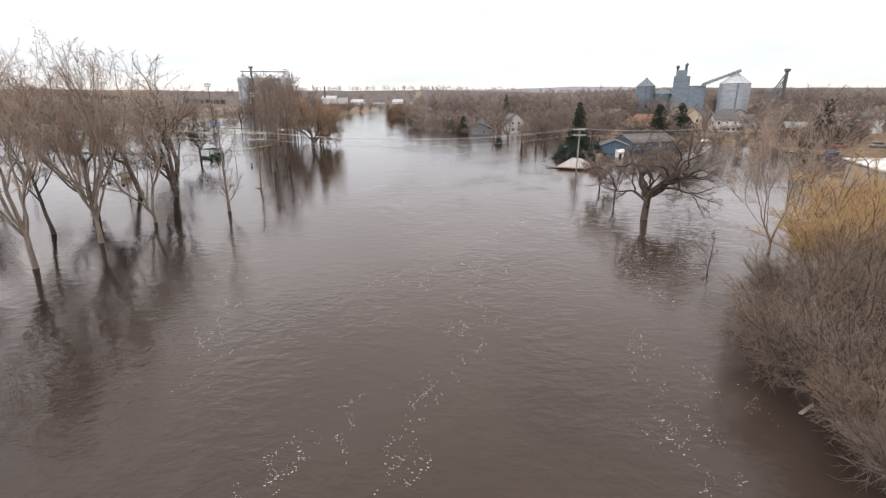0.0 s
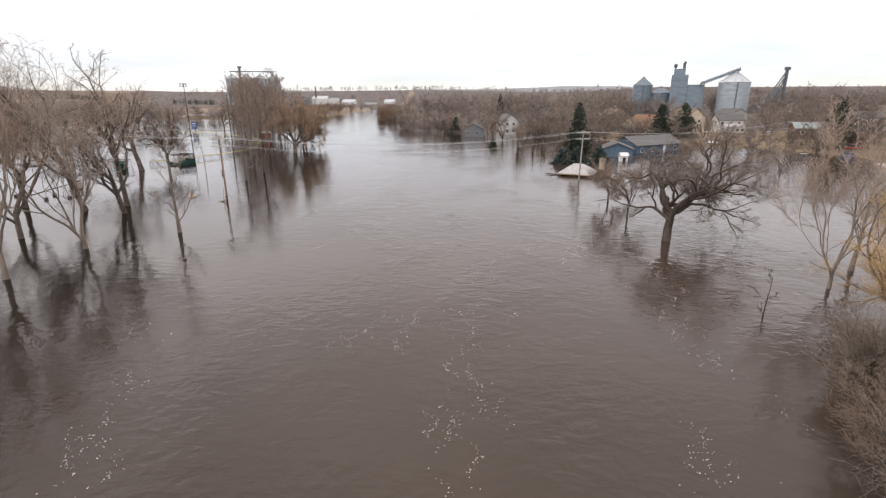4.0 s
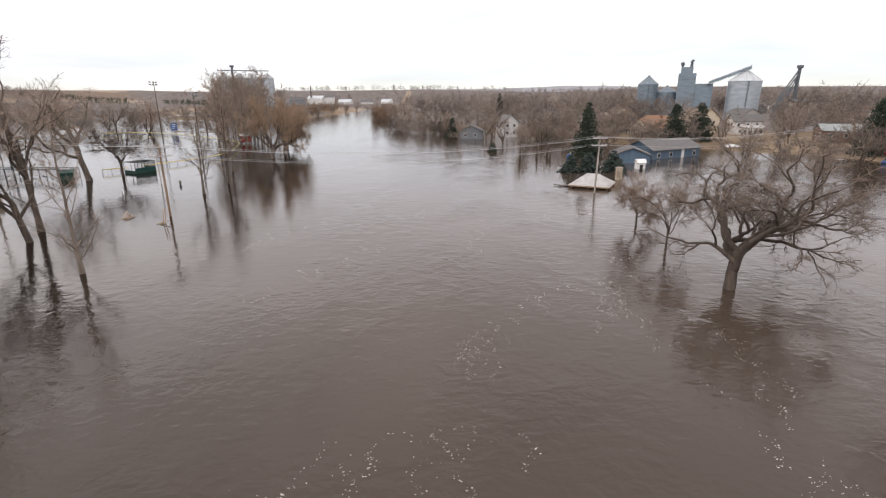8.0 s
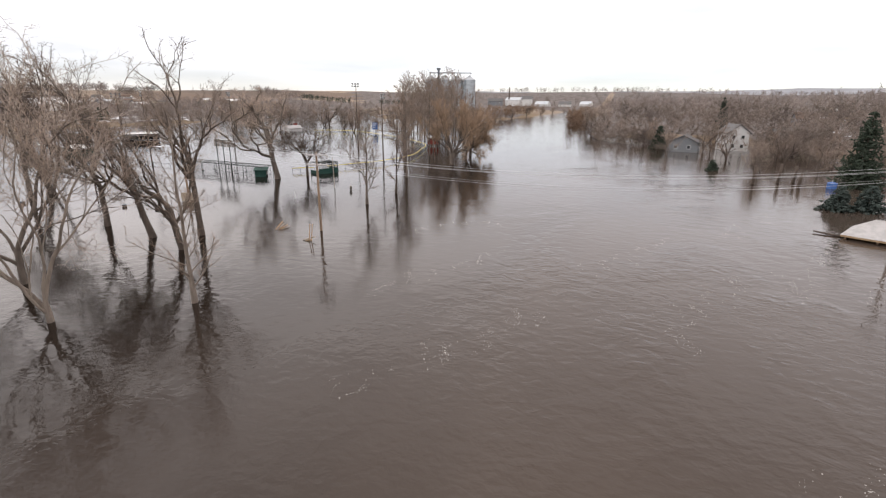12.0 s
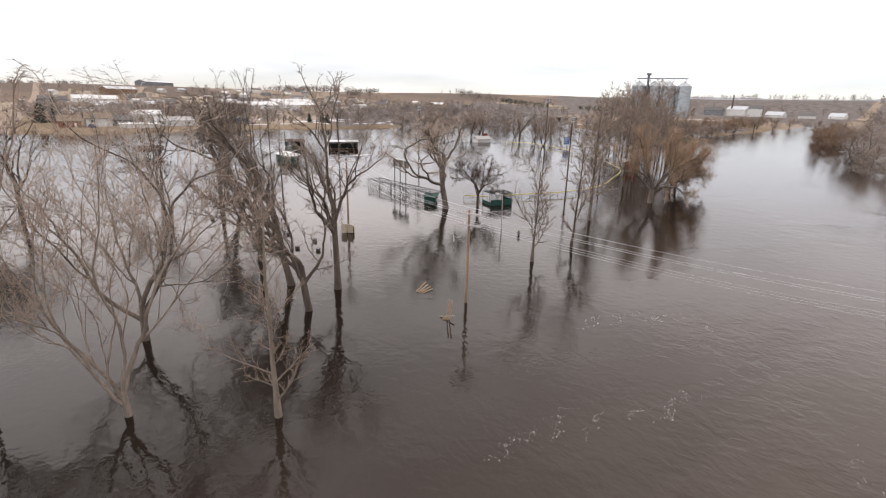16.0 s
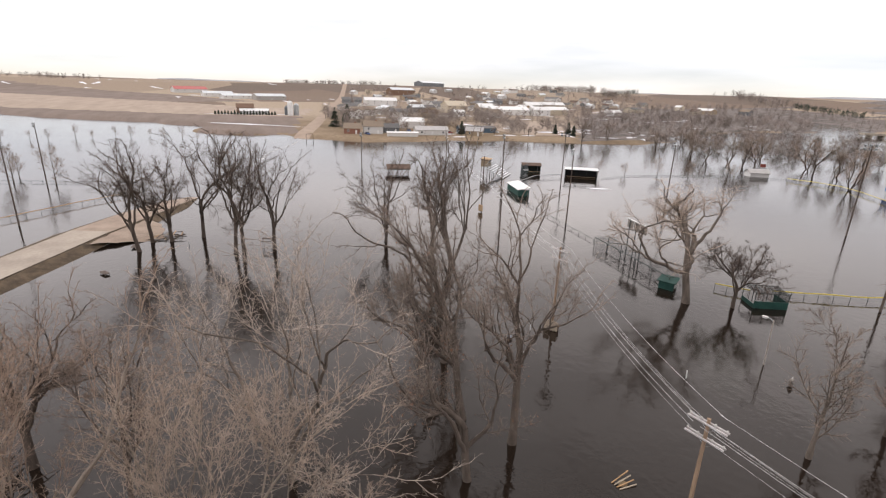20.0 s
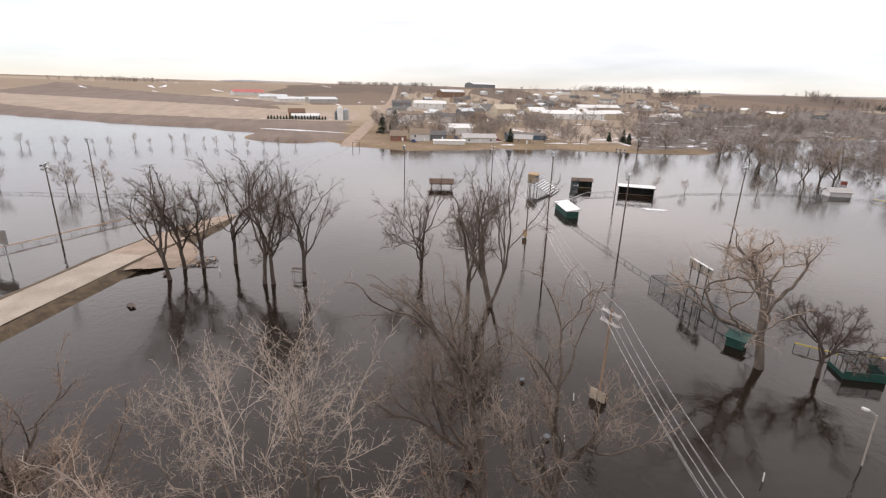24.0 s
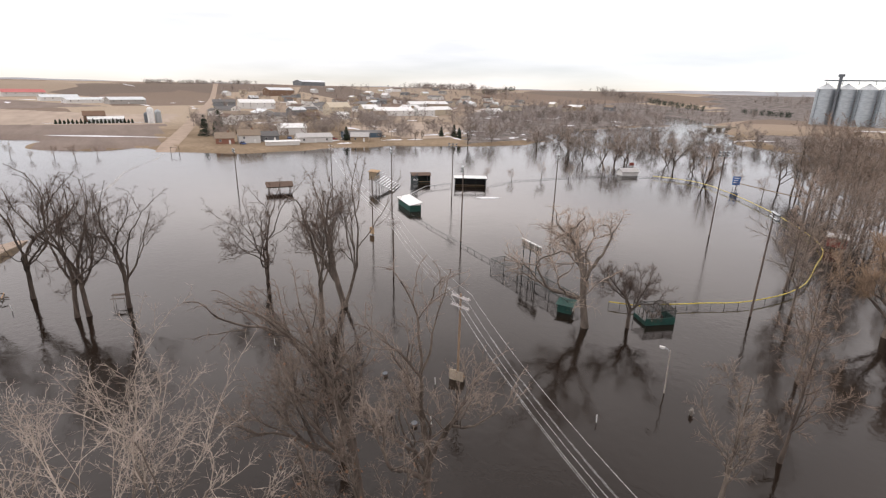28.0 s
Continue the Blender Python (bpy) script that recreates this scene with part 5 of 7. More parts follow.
for py in (0.12, CW - 0.12):
    part("side_net", net(80, 10, lambda u, v, py=py: (0.3 + u * (CL - 0.6), py, CH - 0.1 - v * (1.75 + 0.28 * math.sin(u * 26) + 0.2 * math.sin(u * 11))), 0.009), "black_mesh", bc)
    part("net_hem", Shape().tube([(0.3 + u / 48 * (CL - 0.6), py, CH - 0.1 - (1.75 + 0.28 * math.sin(u / 48 * 26) + 0.2 * math.sin(u / 48 * 11))) for u in range(49)], 0.05, 5), "black_mesh", bc)
part("top_net", net(64, 9, lambda u, v: (0.3 + u * (CL - 0.6), 0.1 + v * (CW - 0.2), CH - 0.06 - 0.25 * math.sin(v * 3.14) * abs(math.sin(u * 15.7))), 0.006), "black_mesh", bc)
part("end_net", net(14, 8, lambda u, v: (0.15, 0.1 + u * (CW - 0.2), CH - 0.1 - v * 1.8), 0.011), "black_mesh", bc)

gb = thing("ticket_booth", "small dark green wooden booth with white notices, half sunk", "booth", pose(-68.6, 119.3, 0, 0, 0, 28))
part("booth_body", Shape().box(-1.1, 1.1, -0.8, 0.8, -1.5, 1.25, bevel=0.03), "green_paint", gb)
part("booth_roof", Shape().slab([(-1.35, -1.1, 1.22), (1.35, -1.1, 1.22), (1.35, 1.1, 1.62), (-1.35, 1.1, 1.62)], 0.10), "green_paint", gb)
# black slab on the closed wall, put there as the shade inside a hatch
part("opening", Shape().box(0.95, 1.115, -0.62, 0.62, 0.05, 1.0), "black_mesh", gb)
for yy in (-0.42, 0.18):
    part("notice", Shape().box(1.118, 1.135, yy, yy + 0.42, 0.35, 0.85), "white_metal", gb, "white paper notice")

# tall three-post board behind the cage
sb = thing("sign_board", "blank grey sign board on three tall posts by the batting cage", "sign", pose(-82.2, 124.0, 0, 0, 0, -9))
for px in (-2.1, 0, 2.1):
    part("post", Shape().tube([(px, 0, -1.8), (px, 0, 6.6)], 0.09, 8), "dark_pipe", sb)
    part("panel", Shape().box(px - 0.95, px + 0.95, 0.10, 0.16, 4.9, 6.35, bevel=0.02), "sign_grey", sb)
part("top_cap", Shape().box(-3.1, 3.1, -0.10, 0.22, 6.42, 6.54), "white_metal", sb)

# dark mesh dugout at the outfield corner
dg = thing("dugout", "dark green dugout with black mesh sides, sunk to half its height", "dugout", pose(-59.9, 128.5, 0, 0, 0, 66))
part("wall", Shape().box(-2.3, 2.3, -1.7, -1.58, -1.5, 1.05), "green_paint", dg)
part("wall", Shape().box(2.18, 2.3, -1.58, 1.6, -1.5, 1.05), "green_paint", dg)
part("wall", Shape().box(-2.3, -2.18, -1.58, 1.6, -1.5, 0.6), "green_paint", dg)
for px in (-2.24, -0.75, 0.75, 2.24):
    for py in (-1.64, 1.6):
        part("post", Shape().tube([(px, py, -1.5), (px, py, 2.25)], 0.05, 6), "dark_pipe", dg)
for py in (-1.64, 1.6):
    part("top_rail", Shape().tube([(-2.3, py, 2.25), (2.3, py, 2.25)], 0.05, 6), "dark_pipe", dg)
for px in (-2.24, -0.75, 0.75, 2.24):
    part("rafter", Shape().tube([(px, -1.64, 2.25), (px, 1.6, 2.25)], 0.045, 6), "dark_pipe", dg)
part("mesh_roof", net(30, 22, lambda u, v: (-2.24 + u * 4.48, -1.6 + v * 3.2, 2.24 - 0.15 * math.sin(u * 3.14)), 0.012), "black_mesh", dg)
part("mesh_wall", net(30, 9, lambda u, v: (-2.24 + u * 4.48, -1.62, 2.2 - v * 1.2), 0.012), "black_mesh", dg)
part("mesh_wall", net(22, 9, lambda u, v: (2.24, -1.6 + u * 3.2, 2.2 - v * 1.2), 0.012), "black_mesh", dg)


def shed_dugout(x, y, rz, w, d, h, wall, roof, label, posts=True, name="dugout", fall=0.55):
    root = thing(name, label, "dugout", pose(x, y, 0, 0, 0, rz))
    part("back_wall", Shape().box(-w / 2, w / 2, d / 2 - 0.15, d / 2, -1.5, h - 0.62), wall, root)
    part("side_wall", Shape().box(-w / 2, -w / 2 + 0.12, -d / 2, d / 2 - 0.15, -1.5, h - 0.62), wall, root)
    part("side_wall", Shape().box(w / 2 - 0.12, w / 2, -d / 2, d / 2 - 0.15, -1.5, h - 0.62), wall, root)
    part("roof", Shape().slab([(-w / 2 - 0.3, -d / 2 - 0.4, h), (w / 2 + 0.3, -d / 2 - 0.4, h), (w / 2 + 0.3, d / 2 + 0.3, h - fall), (-w / 2 - 0.3, d / 2 + 0.3, h - fall)], 0.16), roof, root)
    if posts:
        for i in range(4):
            px = -w / 2 + 0.06 + (w - 0.12) * i / 3
            part("post", Shape().tube([(px, -d / 2, -1.5), (px, -d / 2, h + 0.02)], 0.06, 6), "dark_pipe", root)
    part("bench", Shape().box(-w / 2 + 0.3, w / 2 - 0.3, d / 2 - 0.7, d / 2 - 0.3, 0.2, 0.3), "plywood", root)
    part("fascia", Shape().box(-w / 2 - 0.3, w / 2 + 0.3, -d / 2 - 0.44, -d / 2 - 0.40, h - 0.15, h + 0.16), wall, root)
    return root


shed_dugout(-139.6, 131.4, 169, 10.8, 3.1, 2.3, "green_paint", "white_metal", "long green dugout with a white metal roof, sunk in the flood")
shed_dugout(-157.5, 165.0, 59, 10.5, 3.0, 2.9, "black_mesh", "white_metal", "long black dugout with a white roof, sunk in the flood", fall=-0.35)
hs = thing("equipment_shed", "low dark green shed with a grey-brown roof and white notice", "shed", pose(-172.4, 154.0, 0, 0, 0, 70))
SH = 2.5
for box in ((-3.2, 3.2, 1.8, 1.95), (-3.2, -3.05, -1.95, 1.8), (3.05, 3.2, -1.95, 1.8), (-3.05, -1.0, -1.95, -1.8)):
    part("wall", Shape().box(*box, -1.5, SH), "green_dark", hs)
part("wall", Shape().box(-1.0, 3.05, -1.95, -1.8, -1.5, 0.35), "green_dark", hs, "low counter wall under the hatch")
part("counter", Shape().box(-1.0, 3.05, -2.15, -1.8, 0.36, 0.44), "plywood", hs)
part("corner_post", Shape().box(2.0, 2.12, -1.93, -1.82, 0.44, SH), "dark_steel", hs)
part("menu_board", Shape().box(-2.9, -1.2, -2.0, -1.955, 0.75, 1.35, bevel=0.01), "white_metal", hs, "white notice board")
part("roof", Shape().slab([(-3.5, -2.5, SH + 0.05), (3.5, -2.5, SH + 0.05), (3.5, 0.2, SH + 0.75), (-3.5, 0.2, SH + 0.75)], 0.1).slab([(-3.5, 0.2, SH + 0.75), (3.5, 0.2, SH + 0.75), (3.5, 2.4, SH + 0.1), (-3.5, 2.4, SH + 0.1)], 0.1), "shingle_brown", hs)

bl = thing("bleachers", "aluminium bleachers with a tan press box, standing in the flood", "bleachers", pose(-164.5, 140.5, 0, 0, 0, 140))
for i in range(8):
    part("seat_plank", Shape().box(-5.5, 5.5, 0.75 * i, 0.75 * i + 0.40, 0.25 + 0.40 * i, 0.30 + 0.40 * i, bevel=0.01), "aluminium", bl)
    part("foot_plank", Shape().box(-5.5, 5.5, 0.75 * i + 0.44, 0.75 * i + 0.66, 0.02 + 0.40 * i, 0.06 + 0.40 * i), "dark_steel", bl)
for px in (-5.2, -2.6, 0, 2.6, 5.2):
    part("stringer", Shape().tube([(px, 0, 0.1), (px, 6.0, 3.25)], 0.06, 5), "galvanised", bl)
    for k in (2.0, 4.0, 5.9):
        part("leg", Shape().tube([(px, k, -1.8), (px, k, 0.1 + k * 0.53)], 0.05, 5), "galvanised", bl)
for px in (-5.5, 5.5):
    part("guard_rail", Shape().tube([(px, 0, 1.2), (px, 6.1, 4.4), (px, 6.1, -1.5)], 0.04, 5), "galvanised", bl)
for px in np.linspace(-5.5, 5.5, 12):
    part("back_rail_post", Shape().tube([(float(px), 6.1, 2.8), (float(px), 6.1, 4.4)], 0.03, 5), "galvanised", bl)
part("back_rail", Shape().tube([(-5.5, 6.1, 4.4), (5.5, 6.1, 4.4)], 0.04, 5), "galvanised", bl)
pb = part("press_box", Shape().box(-2.0, 2.0, 6.3, 8.8, 3.0, 5.4, bevel=0.03), "tan_siding", bl, "tan wooden press box")
part("press_roof", Shape().slab([(-2.3, 5.9, 5.35), (2.3, 5.9, 5.35), (2.3, 9.1, 5.6), (-2.3, 9.1, 5.6)], 0.12), "plywood", pb)
for px in (-1.5, -0.45, 0.6):
    part("press_window", Shape().box(px, px + 0.9, 6.27, 6.295, 4.2, 5.0), "glass_dark", pb)
for px in (-1.8, 1.8):
    for py in (6.5, 8.6):
        part("press_leg", Shape().tube([(px, py, -1.8), (px, py, 3.0)], 0.09, 6), "pole_dark", pb)
# backstop screen
bk = thing("backstop", "tall chain-link backstop screen behind home plate", "backstop", pose(-160.0, 144.5, 0, 0, 0, 140))
for i in range(6):
    part("post", Shape().tube([(-6 + 2.4 * i, 0, -1.8), (-6 + 2.4 * i, 0, 4.6)], 0.05, 6), "dark_pipe", bk)
for zz in (1.4, 3.0, 4.6):
    part("rail", Shape().tube([(-6, 0, zz), (6, 0, zz)], 0.035, 5), "dark_pipe", bk)
part("mesh", net(60, 22, lambda u, v: (-6 + 12 * u, 0.0, 4.6 - 4.5 * v), 0.008), "dark_steel", bk)
ps = thing("picnic_shelter", "brown-roofed open picnic shelter standing in the flood", "shelter", pose(-177.5, 106.0, 0, 0, 0, 80))
for px in (-4, 0, 4):
    for py in (-2.6, 2.6):
        part("post", Shape().box(px - 0.1, px + 0.1, py - 0.1, py + 0.1, -1.8, 2.0), "pole_dark", ps)
part("roof", Shape().slab([(-5, -3.4, 1.9), (5, -3.4, 1.9), (5, 0, 3.2), (-5, 0, 3.2)], 0.14).slab([(-5, 0, 3.2), (5, 0, 3.2), (5, 3.4, 1.9), (-5, 3.4, 1.9)], 0.14), "shingle_brown", ps)
part("beam", Shape().box(-4.6, 4.6, -2.7, -2.5, 1.55, 1.9), "pole_dark", ps)
part("beam", Shape().box(-4.6, 4.6, 2.5, 2.7, 1.55, 1.9), "pole_dark", ps)
ps.scale = (0.8, 0.8, 0.9)


def fence(line, z, label, cap=None, spacing=3.0, name="fence", post="dark_pipe", drop=1.6):
    root = thing(name, label, "fence")
    pts = []
    for a, b in zip(line, line[1:]):
        k = max(1, round(math.hypot(b[0] - a[0], b[1] - a[1]) / spacing))
        pts += [(a[0] + (b[0] - a[0]) * i / k, a[1] + (b[1] - a[1]) * i / k) for i in range(k)]
    pts.append(line[-1])
    me = Shape().tube([(0, 0, -drop), (0, 0, z)], 0.04, 5).mesh("post")
    me.materials.append(MATS[post])
    for x, y in pts:
        ob = part("post", me, None, root)
        ob.location = (x, y, 0)
    rail = [(x, y, z + 0.03 * math.sin(i * 1.7)) for i, (x, y) in enumerate(pts)]
    part("top_rail", Shape().tube(rail, 0.035, 5), post, root)
    part("mid_wire", Shape().tube([(x, y, q - 0.28) for x, y, q in rail], 0.015, 4), post, root)
    if z > 0.7:
        part("low_wire", Shape().tube([(x, y, q - 0.55) for x, y, q in rail], 0.015, 4), post, root)
    if cap:
        part("cap_tube", Shape().tube([(x, y, q + 0.05) for x, y, q in rail], 0.085, 7), cap, root, {"yellow_plastic": "bright yellow plastic cap tube", "orange_tube": "faded orange cap tube"}.get(cap, "heavy grey top pipe"))
    return root


def arc(points, n=4):
    """A smooth line through points (Catmull-Rom)."""
    out = []
    p = [points[0]] + list(points) + [points[-1]]
    for i in range(1, len(p) - 2):
        for j in range(n):
            t = j / n
            out.append(tuple(0.5 * (2 * p[i][k] + (p[i + 1][k] - p[i - 1][k]) * t + (2 * p[i - 1][k] - 5 * p[i][k] + 4 * p[i + 1][k] - p[i + 2][k]) * t * t
                                    + (3 * p[i][k] - p[i - 1][k] - 3 * p[i + 1][k] + p[i + 2][k]) * t ** 3) for k in (0, 1)))
    return out + [points[-1]]


fence(arc([(-61.8, 132.6), (-59.0, 138.5), (-55.2, 147.0), (-54.0, 160.0), (-57.6, 174.8), (-63.8, 193.0), (-81.0, 213.1), (-103.6, 232.6), (-124.0, 244.5), (-140.0, 241.0)]), 0.75,
      "chain-link outfield fence topped with a yellow plastic tube", cap="yellow_plastic")
fence([(-140.0, 241.0), (-149, 231), (-155, 205), (-158, 185), (-154, 171)], 0.35, "low dark fence line just above the water")
fence([(-131.5, 127.0), (-115, 125.0), (-92, 122.9)], 0.55, "chain-link foul-line fence just above the water")
fence([(-160.5, 159), (-160, 149), (-152, 139), (-139, 131)], 0.95, "dark chain-link fence with a heavy grey top pipe joining the dugouts", cap="galvanised")
fence([(-66.5, 126.5), (-65.2, 127.5), (-63.0, 129.5)], 0.75, "short yellow-capped fence beside the dugout", cap="yellow_plastic", spacing=1.5)
fence([(-108, -6), (-117.5, 1.2), (-129.1, 11.0), (-145.6, 23.7), (-154, 31)], 0.75, "outfield fence with a faded orange cap tube beside the embankment", cap="orange_tube")
fence([(-187, -60), (-184, -37), (-180, -10), (-174.7, 12.1), (-170, 30)], 0.5, "low dark fence line across the flooded park")
sg = thing("scoreboard", "grey scoreboard with blank panel on two posts in the flood", "scoreboard", pose(-119.6, 12.4, 0, 0, 0, 68))
for px in (-1.3, 1.3):
    part("post", Shape().tube([(px, 0, -2), (px, 0, 6.0)], 0.1, 8), "galvanised", sg)
part("panel", Shape().box(-2.3, 2.3, -0.22, -0.1, 3.5, 6.1, bevel=0.03), "galvanised", sg)
part("face", Shape().box(-2.1, 2.1, -0.235, -0.224, 3.7, 5.9), "sign_grey", sg)
bs = thing("blue_sign", "blue sign panel on posts at the outfield edge", "sign", pose(-112.0, 248.5, 0, 0, 0, 35))
for px in (-0.7, 0.7):
    part("post", Shape().tube([(px, 0, -2), (px, 0, 4.4)], 0.08, 6), "galvanised", bs)
part("panel", Shape().box(-1.2, 1.2, -0.16, -0.08, 1.4, 4.4, bevel=0.02), "blue_sign", bs)
for k in range(3):
    part("bar", Shape().box(-0.9, 0.8 - 0.3 * k, -0.175, -0.163, 3.7 - k * 0.8, 4.0 - k * 0.8), "white_metal", bs, "white bar of lettering")
rb = thing("red_shed", "small red shed with a pale roof on stilts among the grove", "shed", pose(-62.0, 196.0, 0, 0, 0, 20))
part("wall", Shape().box(-1.7, 1.7, -1.4, 1.4, 0.6, 2.7, bevel=0.03), "red_siding", rb)
part("roof", Shape().slab([(-2.0, -1.8, 2.65), (2.0, -1.8, 2.65), (2.0, 1.8, 3.1), (-2.0, 1.8, 3.1)], 0.12), "shingle_pale", rb)
for px in (-1.5, 1.5):
    for py in (-1.2, 1.2):
        part("leg", Shape().box(px - 0.08, px + 0.08, py - 0.08, py + 0.08, -1.8, 0.6), "pole_dark", rb)
ice = thing("ice_sheet", "flat white sheet of ice floating in the ball field", "ice", pose(-139.5, 159.0, 0.02, 0, 0, 60), kind="stuff")
s = Shape()
ring = [(3.2 * (1 + 0.18 * math.sin(3 * a) + 0.1 * math.sin(7 * a)) * math.cos(a), 1.2 * (1 + 0.2 * math.sin(2 * a + 1)) * math.sin(a)) for a in np.linspace(0, 6.283, 25)[:-1]]
s.add([(x, y, 0) for x, y in ring] + [(x * 0.9, y * 0.9, 0.10) for x, y in ring],
      [(i, (i + 1) % 24, 24 + (i + 1) % 24, 24 + i) for i in range(24)] + [tuple(range(24, 48))])
part("floe", s, "snow", ice)
# small things in the water
for x, y in ((-66.5, 88.0), (-60.9, 88.6), (-59.7, 85.2), (-57.0, 86.5), (-82.0, 84.0)):
    tb = thing("trash_barrel", "dark steel trash barrel bobbing in the flood", "barrel", pose(x, y, 0, 6, 4, 0), "park barrels")
    part("drum", Shape().lathe([(0.27, -0.5), (0.29, -0.45), (0.29, -0.05), (0.305, -0.02), (0.29, 0.01), (0.29, 0.28), (0.30, 0.33)], 14), "pole_dark", tb, smooth=True)
    part("rim", Shape().lathe([(0.30, 0.33), (0.315, 0.35), (0.30, 0.37)], 14), "dark_steel", tb)
for x, y, rz in ((-62.0, 92.0, 0), (-56.3, 88.0, 0), (-80.0, 79.0, 10), (-48.0, 102.5, 5), (-108.5, 49.5, 0), (-80.5, 86.0, 0)):
    wp = thing("marker_post", "short white marker post sticking out of the flood", "post", pose(x, y, 0, 4, 0, rz), "white marker posts")
    part("stake", Shape().tube([(0, 0, -1.2), (0, 0, 0.9)], 0.055, 7), "white_metal", wp)
    part("stake_cap", Shape().lathe([(0.06, 0.9), (0.065, 0.93), (0.03, 0.97)], 7), "white_metal", wp)
hy = thing("hydrant", "small fire hydrant top above the water", "hydrant", pose(-43.7, 112.0, 0))
part("barrel", Shape().lathe([(0.16, -1.0), (0.16, 0.55), (0.2, 0.58), (0.2, 0.64), (0.14, 0.78), (0.05, 0.86)], 12), "sign_grey", hy, smooth=True)
part("outlet", Shape().tube([(-0.3, 0, 0.4), (0.3, 0, 0.4)], 0.08, 8), "sign_grey", hy)
part("cap", Shape().lathe([(0.06, 0.86), (0.06, 0.92)], 6), "white_metal", hy)
for x, y, rz, n in ((-31.8, 83.0, 20, 3), (-38.0, 86.4, 100, 4)):
    db = thing("floating_lumber", "broken orange lumber snagged upright in the flood", "debris", pose(x, y, 0, 0, 0, rz))
    for k in range(n):
        if n == 3 and k < 2:
            part("board", Shape().tube([(0.25 * k, 0, -0.6), (0.25 * k + 0.25, 0.05, 1.9)], 0.05, 4), "lumber", db)
        else:
            part("board", Shape().tube([(-0.7, 0.25 * k - 0.3, 0.03), (0.8, 0.3 * k - 0.6, 0.10 + 0.18 * k)], 0.05, 4), "lumber" if k % 2 else "board", db)
    part("snagged_straw", Shape().lathe([(0.45, -0.1), (0.35, 0.06), (0.12, 0.11)], 9), "dead_grass", db)
for i, (x, y) in enumerate([(-108.8, 41.0), (-95.9, 39.6), (-103.6, 62.6)]):
    tbm = thing("picnic_table", "sunken picnic table with only its top frame above water", "table", pose(x, y, 0, 0, 0, 35 * i), "picnic tables")
    hz = 0.25 if i != 2 else 1.6
    part("tabletop", Shape().box(-0.9, 0.9, -0.38, 0.38, hz, hz + 0.06, bevel=0.015), "pole_dark", tbm)
    for px in (-0.75, 0.75):
        for py in (-0.35, 0.35):
            part("leg", Shape().tube([(px, py * 1.6, -0.8), (px, py * 0.6, hz)], 0.035, 5), "pole_grey", tbm)
    for py in (-0.75, 0.75):
        part("bench", Shape().box(-0.9, 0.9, py - 0.13, py + 0.13, hz - 0.33, hz - 0.28), "pole_dark", tbm)
db = thing("drift_pile", "dark tangle of drift branches caught against a tree", "debris", pose(-52.0, 43.5, 0.05))
rr = random.Random(9)
for k in range(34):
    a = rr.uniform(0, 6.28)
    lnn = rr.uniform(0.7, 2.4)
    cx, cy, cz = rr.gauss(0, 1.2), rr.gauss(0, 1.2), rr.uniform(0.0, 0.7)
    part("branch", Shape().tube([(cx - lnn * math.cos(a), cy - lnn * math.sin(a), cz), (cx, cy + 0.15, cz + 0.15), (cx + lnn * math.cos(a), cy + lnn * math.sin(a), cz + rr.uniform(-0.2, 0.5))], 0.055, 5, 0.025), rr.choice(["bark_dark", "bark_dark", "bark_grey"]), db)
db = thing("drift_pile", "heap of drift boards and straw washed against the embankment", "debris", pose(-114.0, 45.6, 0.1))
rr = random.Random(3)
for k in range(16):
    a = rr.uniform(0, 3.14)
    lnn = rr.uniform(0.8, 2.0)
    cx, cy, cz = rr.uniform(-1.8, 1.8), rr.uniform(-2.2, 2.2), rr.uniform(0.0, 0.45)
    part("board", Shape().tube([(cx - lnn * math.cos(a), cy - lnn * math.sin(a), cz), (cx + lnn * math.cos(a), cy + lnn * math.sin(a), cz + rr.uniform(-0.1, 0.4))], 0.07, 4), rr.choice(["board", "lumber", "pole_dark"]), db)


